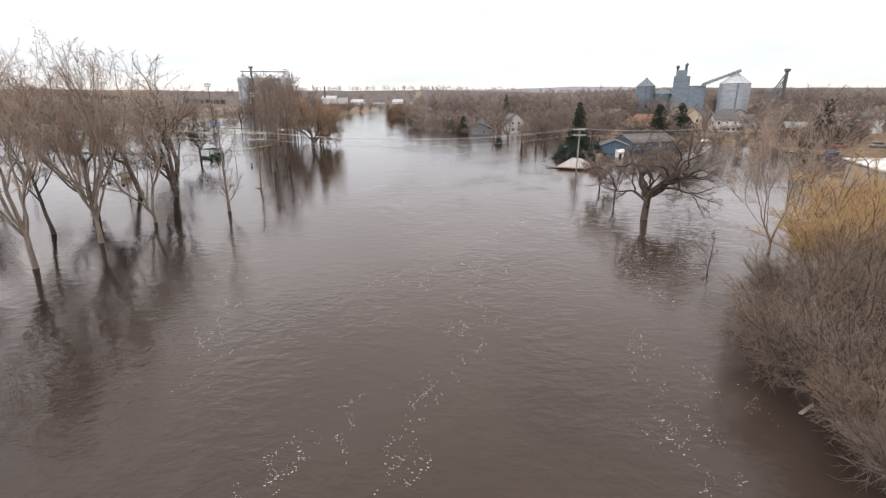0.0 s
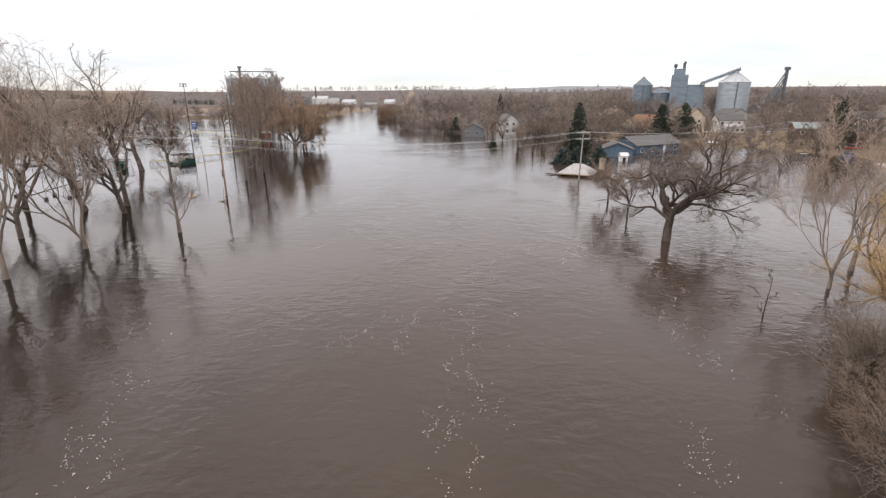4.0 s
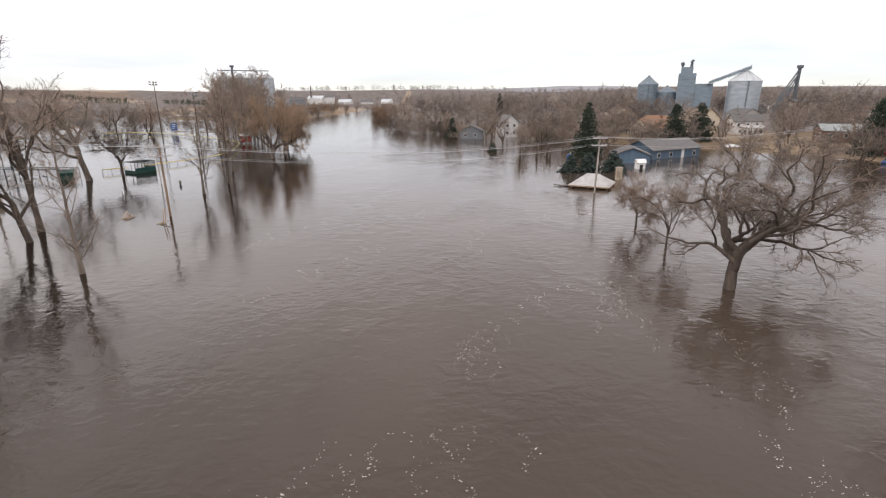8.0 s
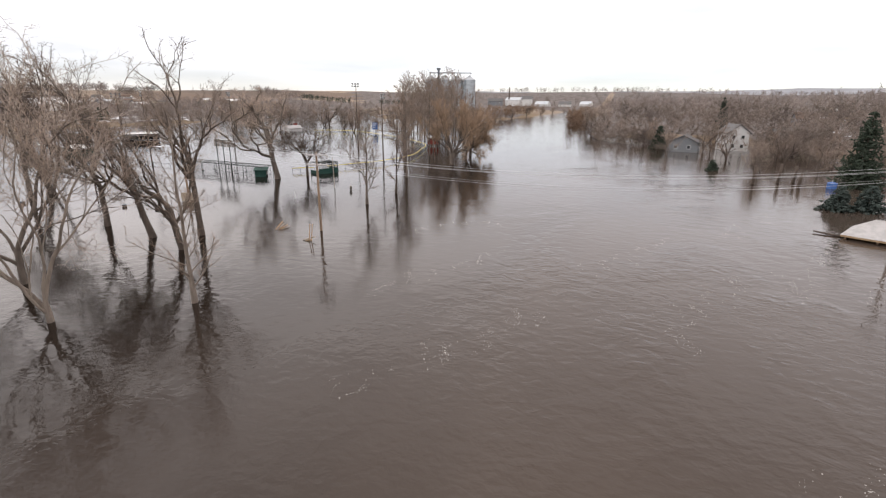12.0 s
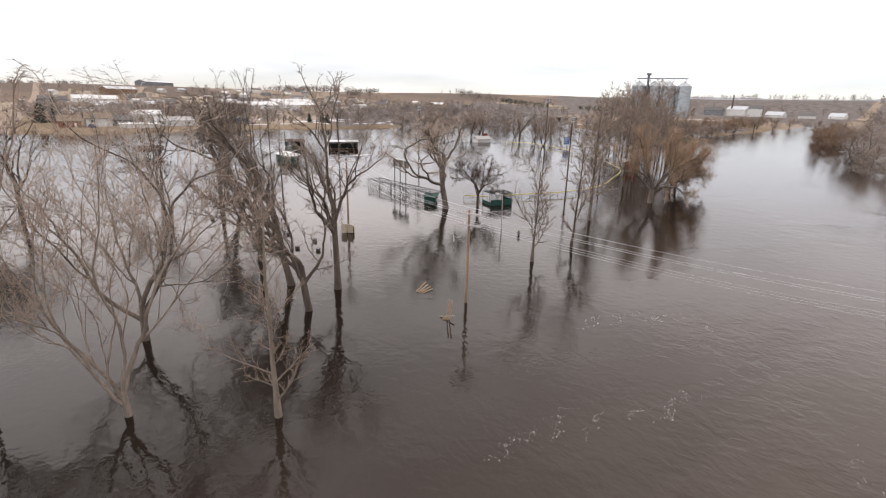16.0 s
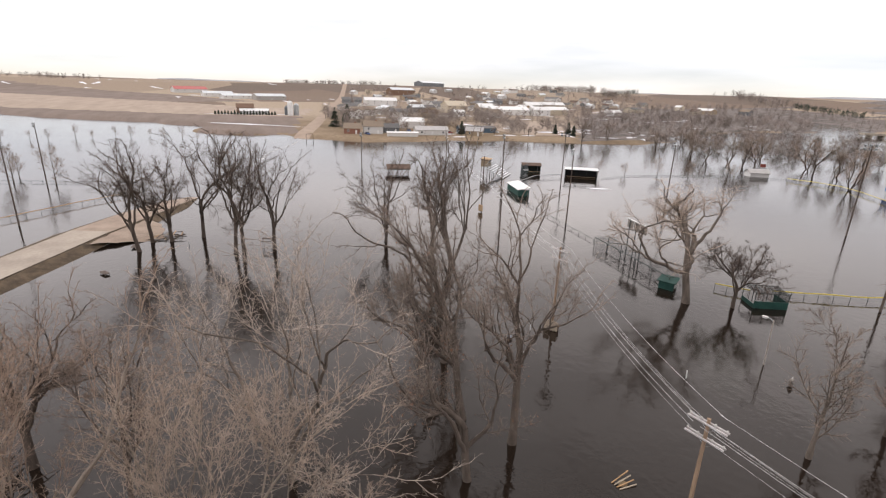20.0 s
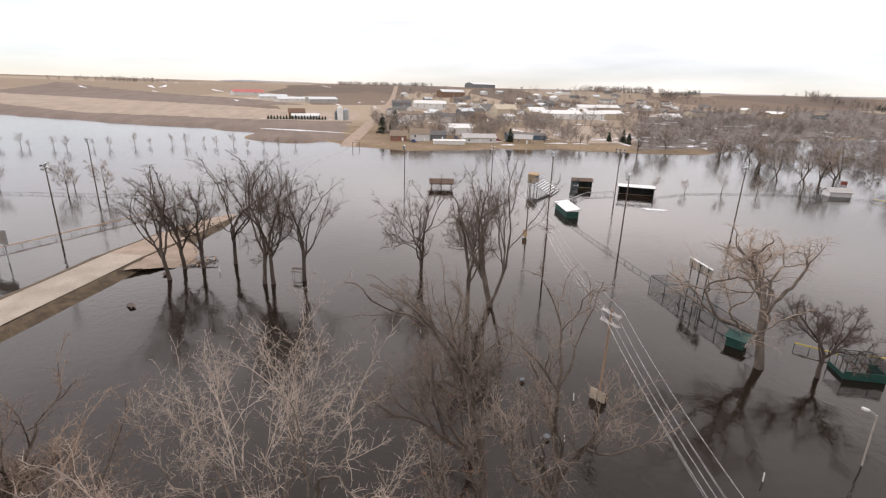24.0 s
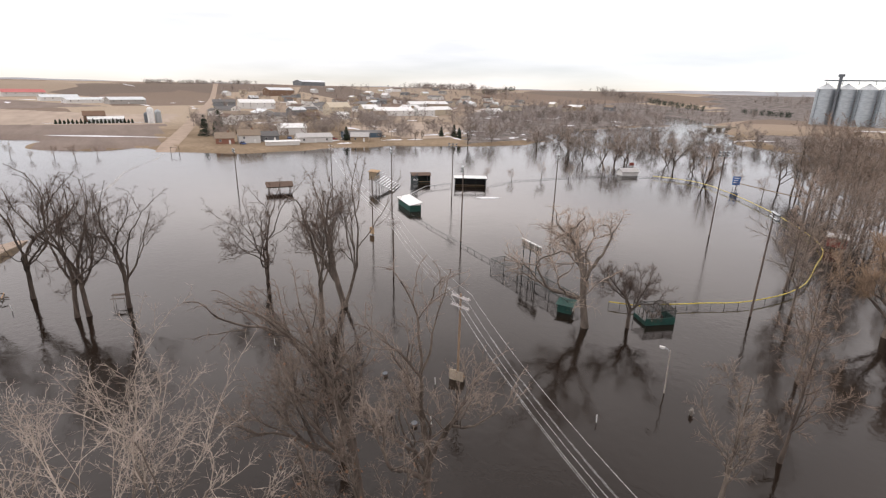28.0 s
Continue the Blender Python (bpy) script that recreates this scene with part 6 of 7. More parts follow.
# ---- buildings ----
def house(x, y, rz, w, d, h, rise, wall, roof, label, windows=2, z=None, over=0.45, name="house", door=True, chimney=False, rows=1, gable_window=True, group="", garage=False):
    """A gabled house: ridge along its local x; eaves at h, ridge rise above them."""
    base = height_at(x, y) if z is None else z
    root = thing(name, label, name.replace("_", " "), pose(x, y, base, 0, 0, rz), group)
    s = Shape()
    a, b = w / 2, d / 2
    v = [(-a, -b, -2.5), (a, -b, -2.5), (a, b, -2.5), (-a, b, -2.5), (-a, -b, h), (a, -b, h), (a, b, h), (-a, b, h), (-a, 0, h + rise), (a, 0, h + rise)]
    s.add(v, [(3, 2, 1, 0), (0, 1, 5, 4), (2, 3, 7, 6), (1, 2, 6, 9, 5), (3, 0, 4, 8, 7), (4, 5, 9, 8), (6, 7, 8, 9)])
    part("wall", s, wall, root)
    k = rise / b
    for sgn in (-1, 1):
        e = b + over
        q = [(-a - over, sgn * e, h - over * k + 0.03), (a + over, sgn * e, h - over * k + 0.03), (a + over, 0, h + rise + 0.03), (-a - over, 0, h + rise + 0.03)]
        part("roof", Shape().slab(q if sgn < 0 else [q[1], q[0], q[3], q[2]], 0.16), roof, root)

    def window(px, py, pz, along, ww=1.1, hh=1.2):
        if along == "x":
            sg = -1 if py < 0 else 1
            fr = part("window", Shape().box(px - ww / 2, px + ww / 2, min(py, py + 0.06 * sg), max(py, py + 0.06 * sg), pz, pz + hh), "window_frame", root)
            part("pane", Shape().box(px - ww / 2 + 0.1, px + ww / 2 - 0.1, min(py + 0.06 * sg, py + 0.075 * sg), max(py + 0.06 * sg, py + 0.075 * sg), pz + 0.1, pz + hh - 0.1), "glass_dark", fr)
        else:
            sg = -1 if px < 0 else 1
            fr = part("window", Shape().box(min(px, px + 0.06 * sg), max(px, px + 0.06 * sg), py - ww / 2, py + ww / 2, pz, pz + hh), "window_frame", root)
            part("pane", Shape().box(min(px + 0.06 * sg, px + 0.075 * sg), max(px + 0.06 * sg, px + 0.075 * sg), py - ww / 2 + 0.1, py + ww / 2 - 0.1, pz + 0.1, pz + hh - 0.1), "glass_dark", fr)

    for r in range(rows):
        zz = h - 1.9 - 2.7 * r
        if zz < 0.1:
            continue
        for i in range(windows):
            px = -a + w * (i + 0.5) / windows
            if not (door and r == rows - 1 and i == windows // 2):
                window(px, -b, zz, "x")
            window(px, b, zz, "x")
        for sg in (-1, 1):
            window(sg * a, -d * 0.2, zz, "y")
            if gable_window:
                window(sg * a, d * 0.22, zz, "y")
    if door:
        px = -a + w * (windows // 2 + 0.5) / windows
        dr = part("door", Shape().box(px - 0.5, px + 0.5, -b - 0.06, -b, 0.0, 2.05), "white_metal", root)
        part("door_knob", Shape().lathe([(0.04, 0.95), (0.05, 1.0), (0.03, 1.04)], 6, (px + 0.38, -b - 0.09)), "dark_steel", dr)
    if garage:
        part("garage_door", Shape().box(a, a + 0.06, -d * 0.32, d * 0.32, 0.0, 2.2), "white_metal", root)
    if chimney:
        part("chimney", Shape().box(a * 0.3, a * 0.3 + 0.7, -0.35, 0.35, h + rise * 0.4, h + rise + 0.9), "brick_red", root)
    return root


# flooded houses and sheds on the east bank
house(60.0, 151.5, 27, 17.5, 8.5, 2.2, 2.0, "blue_siding", "shingle_grey", "long blue house with a grey shingle roof standing in flood water", windows=4, z=0.0)
house(47.6, 141.0, 76, 8.0, 7.6, 1.9, 1.5, "blue_siding", "shingle_grey", "blue board garage with a white-edged gable, half sunk", windows=1, z=0.0, door=False, name="garage")
house(75.5, 193.0, 20, 13.0, 9.0, 3.2, 3.0, "cream_siding", "roof_orange", "cream house with an orange-brown roof behind the flood", windows=3, chimney=True)
house(84.0, 212.0, -60, 9.0, 8.0, 3.4, 3.0, "cream_siding", "roof_orange", "cream gabled house with an orange-brown roof", windows=2)
house(114.0, 207.0, -10, 9.0, 7.5, 4.6, 2.2, "white_siding", "shingle_grey", "white two-storey house with a grey roof below the grain bin", windows=3, rows=2)
house(114.0, 202.0, -10, 7.0, 3.0, 2.4, 0.8, "white_siding", "shingle_pale", "white enclosed porch with a low pale roof", windows=4, rows=1, name="porch", door=False)
house(126.0, 171.0, -22, 19.0, 9.0, 3.4, 1.6, "brown_siding", "roof_greenish", "long brown building with a grey-green metal roof", windows=5, name="warehouse")
house(30.0, 221.5, 105, 7.5, 6.5, 5.6, 2.4, "white_siding", "shingle_grey", "white two-storey house with a grey roof at the water's edge", windows=2, rows=2, z=0.0)
house(15.5, 212.5, 80, 8.0, 8.6, 2.8, 2.0, "grey_siding", "shingle_grey", "dark grey garage with a shallow roof standing in flood water", windows=2, z=0.0, name="garage", door=False)
house(45.5, 222.0, 10, 9.5, 7.0, 4.2, 2.6, "cream_siding", "shingle_grey", "cream house with a grey roof among bare trees by the flood", windows=3, z=0.0)
house(52.0, 240.0, -15, 10.0, 8.0, 3.2, 2.4, "grey_siding", "shingle_grey", "grey house among bare trees", windows=3)
# tan metal shed with white roof near the start
sh = thing("metal_shed", "pale grey metal shed with a white roof and white door", "shed", pose(77.0, 80.5, height_at(66, 76) - 0.2, 0, 0, -8))
part("wall", Shape().box(-8, 8, -4.5, 4.5, -2.5, 4.2, bevel=0.02), "shed_grey", sh)
part("roof", Shape().slab([(-8.5, -5.0, 4.25), (8.5, -5.0, 4.25), (8.5, 5.0, 5.1), (-8.5, 5.0, 5.1)], 0.18), "white_metal", sh)
part("door", Shape().box(-7.0, -5.2, -4.56, -4.5, 0.4, 2.9), "white_metal", sh)
part("roller_door", Shape().box(-2.2, 1.2, -4.55, -4.5, 0.4, 3.2), "galvanised", sh)
part("fascia", Shape().box(-8.5, 8.5, -5.06, -5.0, 4.2, 4.5), "white_metal", sh)

# sunken picnic shelter with a pale hipped roof
pv = thing("sunken_shelter", "pale hipped shingle roof of a drowned picnic shelter", "shelter", pose(28.3, 107.4, 0, 0, 0, -28.4))
a, b, zt = 3.35, 3.2, 2.15
part("roof", Shape().add([(-a, -b, 0.5), (a, -b, 0.5), (a, b, 0.5), (-a, b, 0.5), (-1.0, 0, zt), (1.0, 0, zt)], [(0, 1, 5, 4), (1, 2, 5), (2, 3, 4, 5), (3, 0, 4), (3, 2, 1, 0)]), "shingle_pale", pv)
part("fascia", Shape().box(-a + 0.05, a - 0.05, -b + 0.05, b - 0.05, 0.28, 0.49), "plywood", pv)
for px in (-2.9, 0, 2.9):
    for py in (-2.7, 2.7):
        part("post", Shape().box(px - 0.1, px + 0.1, py - 0.1, py + 0.1, -2.0, 0.28), "wood_pole", pv)
part("ridge_cap", Shape().tube([(-1.0, 0, zt), (1.0, 0, zt)], 0.06, 6), "shingle_pale", pv)
dp = thing("drift_log", "weathered drift log lodged against the sunken shelter", "log", pose(23.5, 107.5, 0.05, 0, 0, 155))
part("log_body", Shape().tube([(-1.6, 0, 0), (0.2, 0.1, 0.08), (1.8, -0.1, 0.15)], 0.13, 7, 0.08), "bark_dark", dp, smooth=True)
part("stub", Shape().tube([(0.4, 0.1, 0.1), (0.7, 0.5, 0.35)], 0.05, 5), "bark_dark", dp)
ch = thing("stone_grill", "tan stone barbecue chimney beside the sunken shelter", "grill", pose(35.2, 114.0, 0, 0, 0, 10))
part("chimney_body", Shape().box(-0.5, 0.5, -0.4, 0.4, -1.5, 2.2, bevel=0.04), "board", ch)
part("stack_cap", Shape().box(-0.58, 0.58, -0.48, 0.48, 2.2, 2.32), "concrete", ch)
for i, (x, y, m, lb) in enumerate([(45.0, 128.5, "white_metal", "white")]):
    pf = thing("playhouse", lb + " plastic play hut standing in the flood", "play hut", pose(x, y, 0, 0, 0, 40 * i))
    part("hut_wall", Shape().box(-0.9, 0.9, -0.7, 0.7, -1, 1.3, bevel=0.05), m, pf)
    part("hut_roof", Shape().slab([(-1.05, -0.95, 1.25), (1.05, -0.95, 1.25), (1.05, 0, 2.0), (-1.05, 0, 2.0)], 0.07).slab([(-1.05, 0, 2.0), (1.05, 0, 2.0), (1.05, 0.95, 1.25), (-1.05, 0.95, 1.25)], 0.07), m, pf)
    # no hole in the hut: a thin black plate paints the doorway's shade
    part("hut_opening", Shape().box(-0.35, 0.35, -0.72, -0.705, -0.2, 0.9), "black_mesh", pf)


for i, (x, y, h) in enumerate([(22.6, 147.0, 3.4), (27.4, 150.5, 3.6), (30.4, 152.5, 3.2), (29.6, 146.0, 2.6)]):
    sp = thing("dead_stump", "broken dark tree stump standing in the flood", "stump", pose(x, y, 0, 3, 2 * i, 0), "broken stumps")
    part("bole", Shape().tube([(0, 0, -1.5), (0.05, 0, h * 0.5), (0.0, 0.1, h)], 0.34, 8, 0.26), "bark_dark", sp, smooth=True)
    part("snag", Shape().tube([(0, 0, h - 0.6), (0.35, 0.1, h + 0.2)], 0.12, 5, 0.05), "bark_dark", sp)

# ---- grain elevators ----
def grain_bin(x, y, r, eave, apex, material, label, base=None, ribs=14):
    z0 = (height_at(x, y) if base is None else base) - 1
    root = thing("grain_bin", label, "grain bin", pose(x, y, 0), "grain bins")
    rings = []
    for i in range(ribs):
        za = z0 + (eave - z0) * i / ribs
        zb = z0 + (eave - z0) * (i + 1) / ribs
        rings += [(r, za), (r, zb - 0.12), (r + 0.10, zb - 0.08), (r + 0.10, zb - 0.02)]
    part("bin_wall", Shape().lathe(rings, 36), material, root)
    part("bin_roof", Shape().lathe([(r + 0.35, eave - 0.05), (r + 0.35, eave + 0.1), (r * 0.12, apex - 0.3), (r * 0.12, apex)], 36), "roof_metal" if material == "bin_steel" else material, root)
    part("roof_cap", Shape().lathe([(r * 0.14, apex), (r * 0.14, apex + 0.5), (0.1, apex + 0.8)], 16), "galvanised", root)
    for k in range(12):
        t = 2 * math.pi * k / 12
        part("roof_rib", Shape().tube([(r * 0.14 * math.cos(t), r * 0.14 * math.sin(t), apex - 0.2), ((r + 0.3) * math.cos(t), (r + 0.3) * math.sin(t), eave + 0.14)], 0.09, 4), "galvanised", root)
    for k in range(-1, 2):
        part("ladder_rail", Shape().tube([((r + 0.35) * math.cos(-1.9 + 0.03 * k), (r + 0.35) * math.sin(-1.9 + 0.03 * k), z0), ((r + 0.35) * math.cos(-1.9 + 0.03 * k), (r + 0.35) * math.sin(-1.9 + 0.03 * k), eave)], 0.07, 4), "dark_steel", root)
    return root


grain_bin(174.0, 309.5, 8.3, 22.5, 28.2, "bin_steel", "tall corrugated steel grain bin with a conical roof")
grain_bin(133.8, 342.3, 5.8, 21.7, 26.5, "bin_blue", "blue-grey steel grain bin with a conical roof")
grain_bin(145.0, 340.5, 6.4, 17.0, 20.6, "bin_blue", "blue-grey steel grain bin with a low conical roof")
el = thing("grain_elevator", "dark blue-grey grain elevator tower with a conveyor", "grain elevator", pose(150.5, 329.5, 0, 0, 0, -25))
part("tower", Shape().box(-4.2, 5.2, -5, 5, 1, 27.5, bevel=0.1), "bin_blue", el)
part("headhouse", Shape().box(-3.2, 3.2, -3.4, 3.4, 27.5, 31.0, bevel=0.1), "bin_blue", el)
part("annex", Shape().box(5.25, 14.5, -4.5, 4.5, 1, 21.5, bevel=0.1), "bin_blue", el)
part("annex_roof", Shape().box(5.0, 14.8, -4.8, 4.8, 21.5, 21.8), "roof_metal", el)
for k in range(6):
    part("panel_seam", Shape().box(-4.2, 5.2, -5.06, -5.01, 4 + 4 * k, 4.12 + 4 * k), "dark_steel", el)
part("vent_stack", Shape().tube([(2.2, 0, 31), (2.2, 0, 34.2), (3.0, 0, 34.9)], 0.8, 10), "dark_steel", el)
part("cyclone", Shape().lathe([(0.3, 31.0), (1.0, 32.6), (1.0, 33.6), (0.4, 34.0)], 12, (-2.6, 1.0)), "dark_steel", el)
cv = thing("conveyor", "enclosed inclined conveyor bridge between elevator and bin", "conveyor")
d0, d1 = Vector((158.5, 318.5, 22.0)), Vector((175.5, 308.0, 29.8))
part("gallery", Shape().tube([d0, d1], 0.9, 4), "bin_blue", cv)
for o in (-1.0, 1.0):
    part("chord", Shape().tube([d0 + Vector((0, 0, o)), d1 + Vector((0, 0, o))], 0.14, 4), "dark_steel", cv)
for k in range(10):
    q0, q1 = d0.lerp(d1, k / 10), d0.lerp(d1, (k + 1) / 10)
    part("lattice", Shape().tube([q0 + Vector((0, 0, -1.0)), q1 + Vector((0, 0, 1.0))], 0.1, 4), "dark_steel", cv)
lg = thing("bucket_elevator", "dark steel bucket-elevator leg with slanting spouts", "grain elevator", pose(207.5, 315.5, 0))
part("leg_casing", Shape().box(-0.65, 0.65, -0.6, 0.6, 1, 29.5), "dark_steel", lg)
part("leg_head", Shape().box(-1.3, 1.5, -1.0, 1.0, 29.5, 31.2, bevel=0.2), "dark_steel", lg)
for k in range(4):
    part("spout", Shape().tube([(-0.6, 0, 28 - 2.5 * k), (-12.0, -3.0 + k, 12.5 - 3 * k)], 0.4, 6), "dark_steel", lg)
part("bracing", Shape().tube([(-0.9, 0, 3), (-4.5, -1, 16), (-0.9, 0, 24)], 0.2, 4), "dark_steel", lg)
house(206.0, 310.0, -25, 7.0, 6.0, 9.0, 1.6, "cream_siding", "shingle_grey", "narrow cream grain office tower", windows=1, name="grain_office", rows=2)
# far bins to the north
for k in range(4):
    t = k / 3
    grain_bin(-263 + 48 * t, 694 + 17.5 * t, 8.4, 40.0, 45.0, "bin_steel", "tall corrugated steel grain bin in a far row", base=5)
fl = thing("bucket_elevator", "steel elevator leg with a catwalk over the far bins", "grain elevator", pose(-251, 690, 0))
part("leg_casing", Shape().box(-1.1, 1.1, -1.1, 1.1, 3, 52.0), "dark_steel", fl)
part("leg_head", Shape().box(-2.2, 2.2, -1.8, 1.8, 52, 54.5), "dark_steel", fl)
part("catwalk", Shape().tube([(-14, 0, 48.5), (40, 19, 48.5)], 0.8, 4), "dark_steel", fl)
for k in range(5):
    part("catwalk_post", Shape().tube([(-12 + 12.5 * k, 0.8 + 4.4 * k, 44), (-12 + 12.5 * k, 0.8 + 4.4 * k, 48.2)], 0.25, 4), "dark_steel", fl)
# white plant buildings far up the river
for i, (x, y, w, h) in enumerate([(-222, 880, 24, 8), (-192, 888, 26, 10), (-172, 892, 18, 12), (-146, 896, 22, 4), (-112, 912, 20, 4), (-80, 940, 18, 4)]):
    house(x, y, 8 - 20 * (i % 2), w, 16, h, 4.5, "white_siding" if i != 0 else "grey_siding", "roof_metal" if i % 2 else "shingle_grey", "white industrial building far beyond the river bend", windows=3, name="industrial_building", z=4, group="far plant buildings")
st = thing("smokestack", "dark brick smokestack above the far plant", "chimney", pose(-200, 884, 0))
part("chimney_shaft", Shape().lathe([(1.5, 2), (1.0, 33), (1.2, 33.2), (1.2, 34)], 14), "pole_dark", st)
part("chimney_band", Shape().lathe([(1.25, 30), (1.25, 31)], 14), "pole_grey", st)

# ---- the town on the west shore ----
WEST = [  # x, y, along the shore, depth, eaves, rise, wall, roof, label, rz
    (-307, 113, 9, 8, 3.0, 2.6, "brick_red", "shingle_tan", "small orange brick house on the west shore", 80),
    (-307, 125, 11, 8, 4.2, 2.6, "white_siding", "shingle_tan", "white house with a tan roof on the west shore", 84),
    (-313, 137, 9, 8, 3.0, 2.2, "grey_siding", "shingle_grey", "grey house with a grey roof by the shore", 90),
    (-347, 160, 16, 11, 4.5, 2.2, "white_siding", "white_metal", "white building with a bright white metal roof", 86),
    (-299, 158, 19, 9, 2.9, 1.8, "white_siding", "shingle_pale", "long low white house with a pale roof on the shore", 85),
    (-289, 138, 17, 3, 1.9, 0.5, "white_siding", "white_metal", "long white trailer parked on the shore", 85),
    (-315, 194, 24, 8, 2.8, 1.2, "blue_siding", "shingle_grey", "long dark blue shed on the shore", 85),
    (-294, 184, 10, 7, 2.8, 2.0, "tan_siding", "shingle_pale", "tan cottage with a pale roof on the shore", 60),
    (-664, 211, 41, 14, 7.0, 3.5, "white_siding", "white_metal", "large white-roofed hall in the town", 88),
    (-533, 262, 24, 16, 8.0, 4.5, "cream_siding", "cream_siding", "cream metal storage building in the town", 98),
    (-520, 292, 18, 14, 7.0, 4.0, "cream_siding", "white_metal", "cream storage hall with a white roof", 95),
    (-512, 316, 44, 18, 5.5, 3.2, "white_siding", "white_metal", "long white-roofed commercial building in the town", 91),
    (-505, 350, 20, 16, 6.0, 3.0, "white_siding", "white_metal", "white commercial building in the town", 91),
    (-929, -37, 50, 18, 5.0, 4.0, "white_siding", "roof_red", "long low building with a bright red roof in far fields", 115),
    (-768, 36, 40, 12, 4.0, 2.4, "white_siding", "roof_metal", "long pale metal shed in far fields", 120),
    (-758, 79, 42, 14, 5.0, 3.0, "shed_grey", "roof_metal", "long pale grey farm building in far fields", 116),
    (-820, 10, 40, 14, 4.5, 3.0, "white_siding", "roof_metal", "long pale farm shed in far fields", 110),
    (-718, 184, 26, 12, 5.0, 3.0, "grey_siding", "shingle_grey", "grey building beside the road in the town", 83),
    (-980, 323, 52, 20, 9.0, 4.0, "brown_siding", "roof_metal", "large brown hall on the far ridge", 109),
    (-1250, 470, 90, 26, 9.0, 4.0, "grey_siding", "roof_metal", "very long grey building on the far ridge", 125),
    (-637, 282, 26, 12, 5.0, 3.2, "white_siding", "shingle_grey", "white building in the town centre", 104),
    (-457, 180, 15, 10, 4.4, 2.6, "white_siding", "shingle_grey", "white house in the town", 85),
    (-455, 207, 16, 10, 4.4, 2.6, "tan_siding", "shingle_brown", "tan house in the town", 90),
    (-653, 426, 27, 12, 6.0, 3.6, "white_siding", "white_metal", "white building in the far town", 89),
    (-655, 458, 36, 14, 6.0, 3.6, "tan_siding", "white_metal", "tan building with a white roof in the far town", 93),
    (-470, 53, 13, 9, 5.0, 3.0, "brown_siding", "brown_siding", "brown farm tower shed beside a conifer hedge", 94),
    (-466, 60, 22, 8, 2.8, 1.6, "white_siding", "white_metal", "low white farm building beside a conifer hedge", 94),
]
for i, (x, y, w, d, h, r, wa, ro, lb, rz) in enumerate(WEST):
    house(x, y, rz, w, d, h, r, wa, ro, lb, windows=max(2, min(5, int(w / 6))), chimney=(i in (0, 1, 2)), group="town houses", rows=2 if h > 5.5 else 1)
for i, (x, y) in enumerate([(-455, 88), (-459, 93), (-462, 86)]):
    tk = thing("storage_tank", "pale upright farm storage tank", "tank", pose(x, y, height_at(x, y)), "farm tanks")
    part("tank_wall", Shape().lathe([(2.2, -1), (2.2, 10 - 2 * i), (1.4, 11.2 - 2 * i), (0.2, 11.6 - 2 * i)], 16), ["white_metal", "galvanised", "dark_steel"][i], tk, smooth=False)
    part("tank_hatch", Shape().lathe([(0.4, 11.4 - 2 * i), (0.4, 11.9 - 2 * i)], 8), "galvanised", tk)
rng1 = np.random.default_rng(21)
walls = ["white_siding", "white_siding", "cream_siding", "tan_siding", "grey_siding", "shed_grey", "white_siding"]
roofs = ["shingle_grey", "shingle_grey", "shingle_brown", "shingle_tan", "white_metal", "roof_metal"]
wname = {"white_siding": "white", "cream_siding": "cream", "tan_siding": "tan", "grey_siding": "grey", "shed_grey": "pale grey"}
rname = {"shingle_grey": "grey shingle", "shingle_brown": "brown shingle", "shingle_tan": "tan shingle", "white_metal": "white metal", "roof_metal": "bare metal"}
placed = [(q[0], q[1], max(q[2], q[3])) for q in WEST]
tries = 0
while len(placed) < len(WEST) + 75 and tries < 6000:
    tries += 1
    x, y = rng1.uniform(-1050, -395), rng1.uniform(120, 700)
    if y < 92 + (-339 - x) * 0.187 + 14 or (y > 300 and x > -480) or (x > -440 and y > 240):
        continue
    if any(math.hypot(x - a, y - b) < 15 + c * 0.6 for a, b, c in placed):
        continue
    w, d, h = rng1.uniform(10, 18), rng1.uniform(8, 11), rng1.uniform(3.2, 5.5)
    if rng1.random() < 0.2:
        w, d, h = rng1.uniform(20, 34), rng1.uniform(12, 16), rng1.uniform(4.5, 6)
    wa, ro = walls[rng1.integers(len(walls))], roofs[rng1.integers(len(roofs))]
    house(x, y, rng1.choice([12, 102]) + rng1.normal(0, 3), w, d, h, rng1.uniform(1.8, 3.2), wa, ro, f"{wname[wa]} town building with a {rname[ro]} roof", windows=2, group="town houses", gable_window=False)
    placed.append((x, y, max(w, d)))
# houses among the trees on the east side
for i in range(26):
    for _ in range(60):
        x, y = rng1.uniform(60, 360), rng1.uniform(190, 520)
        if shore_distance(np.array([x]), np.array([y]))[0] > 25 and all(math.hypot(x - a, y - b) > 26 for a, b, c in placed) and not (120 < x < 220 and 290 < y < 365):
            break
    wa, ro = walls[rng1.integers(len(walls))], roofs[rng1.integers(4)]
    house(x, y, rng1.choice([0, 90]) + rng1.normal(0, 5), rng1.uniform(10, 15), rng1.uniform(8, 10), rng1.uniform(3.2, 5.6), rng1.uniform(2.2, 3.4), wa, ro, f"{wname[wa]} house with a {rname[ro]} roof among bare trees", windows=2, group="houses among the trees", gable_window=False)
    placed.append((x, y, 14))


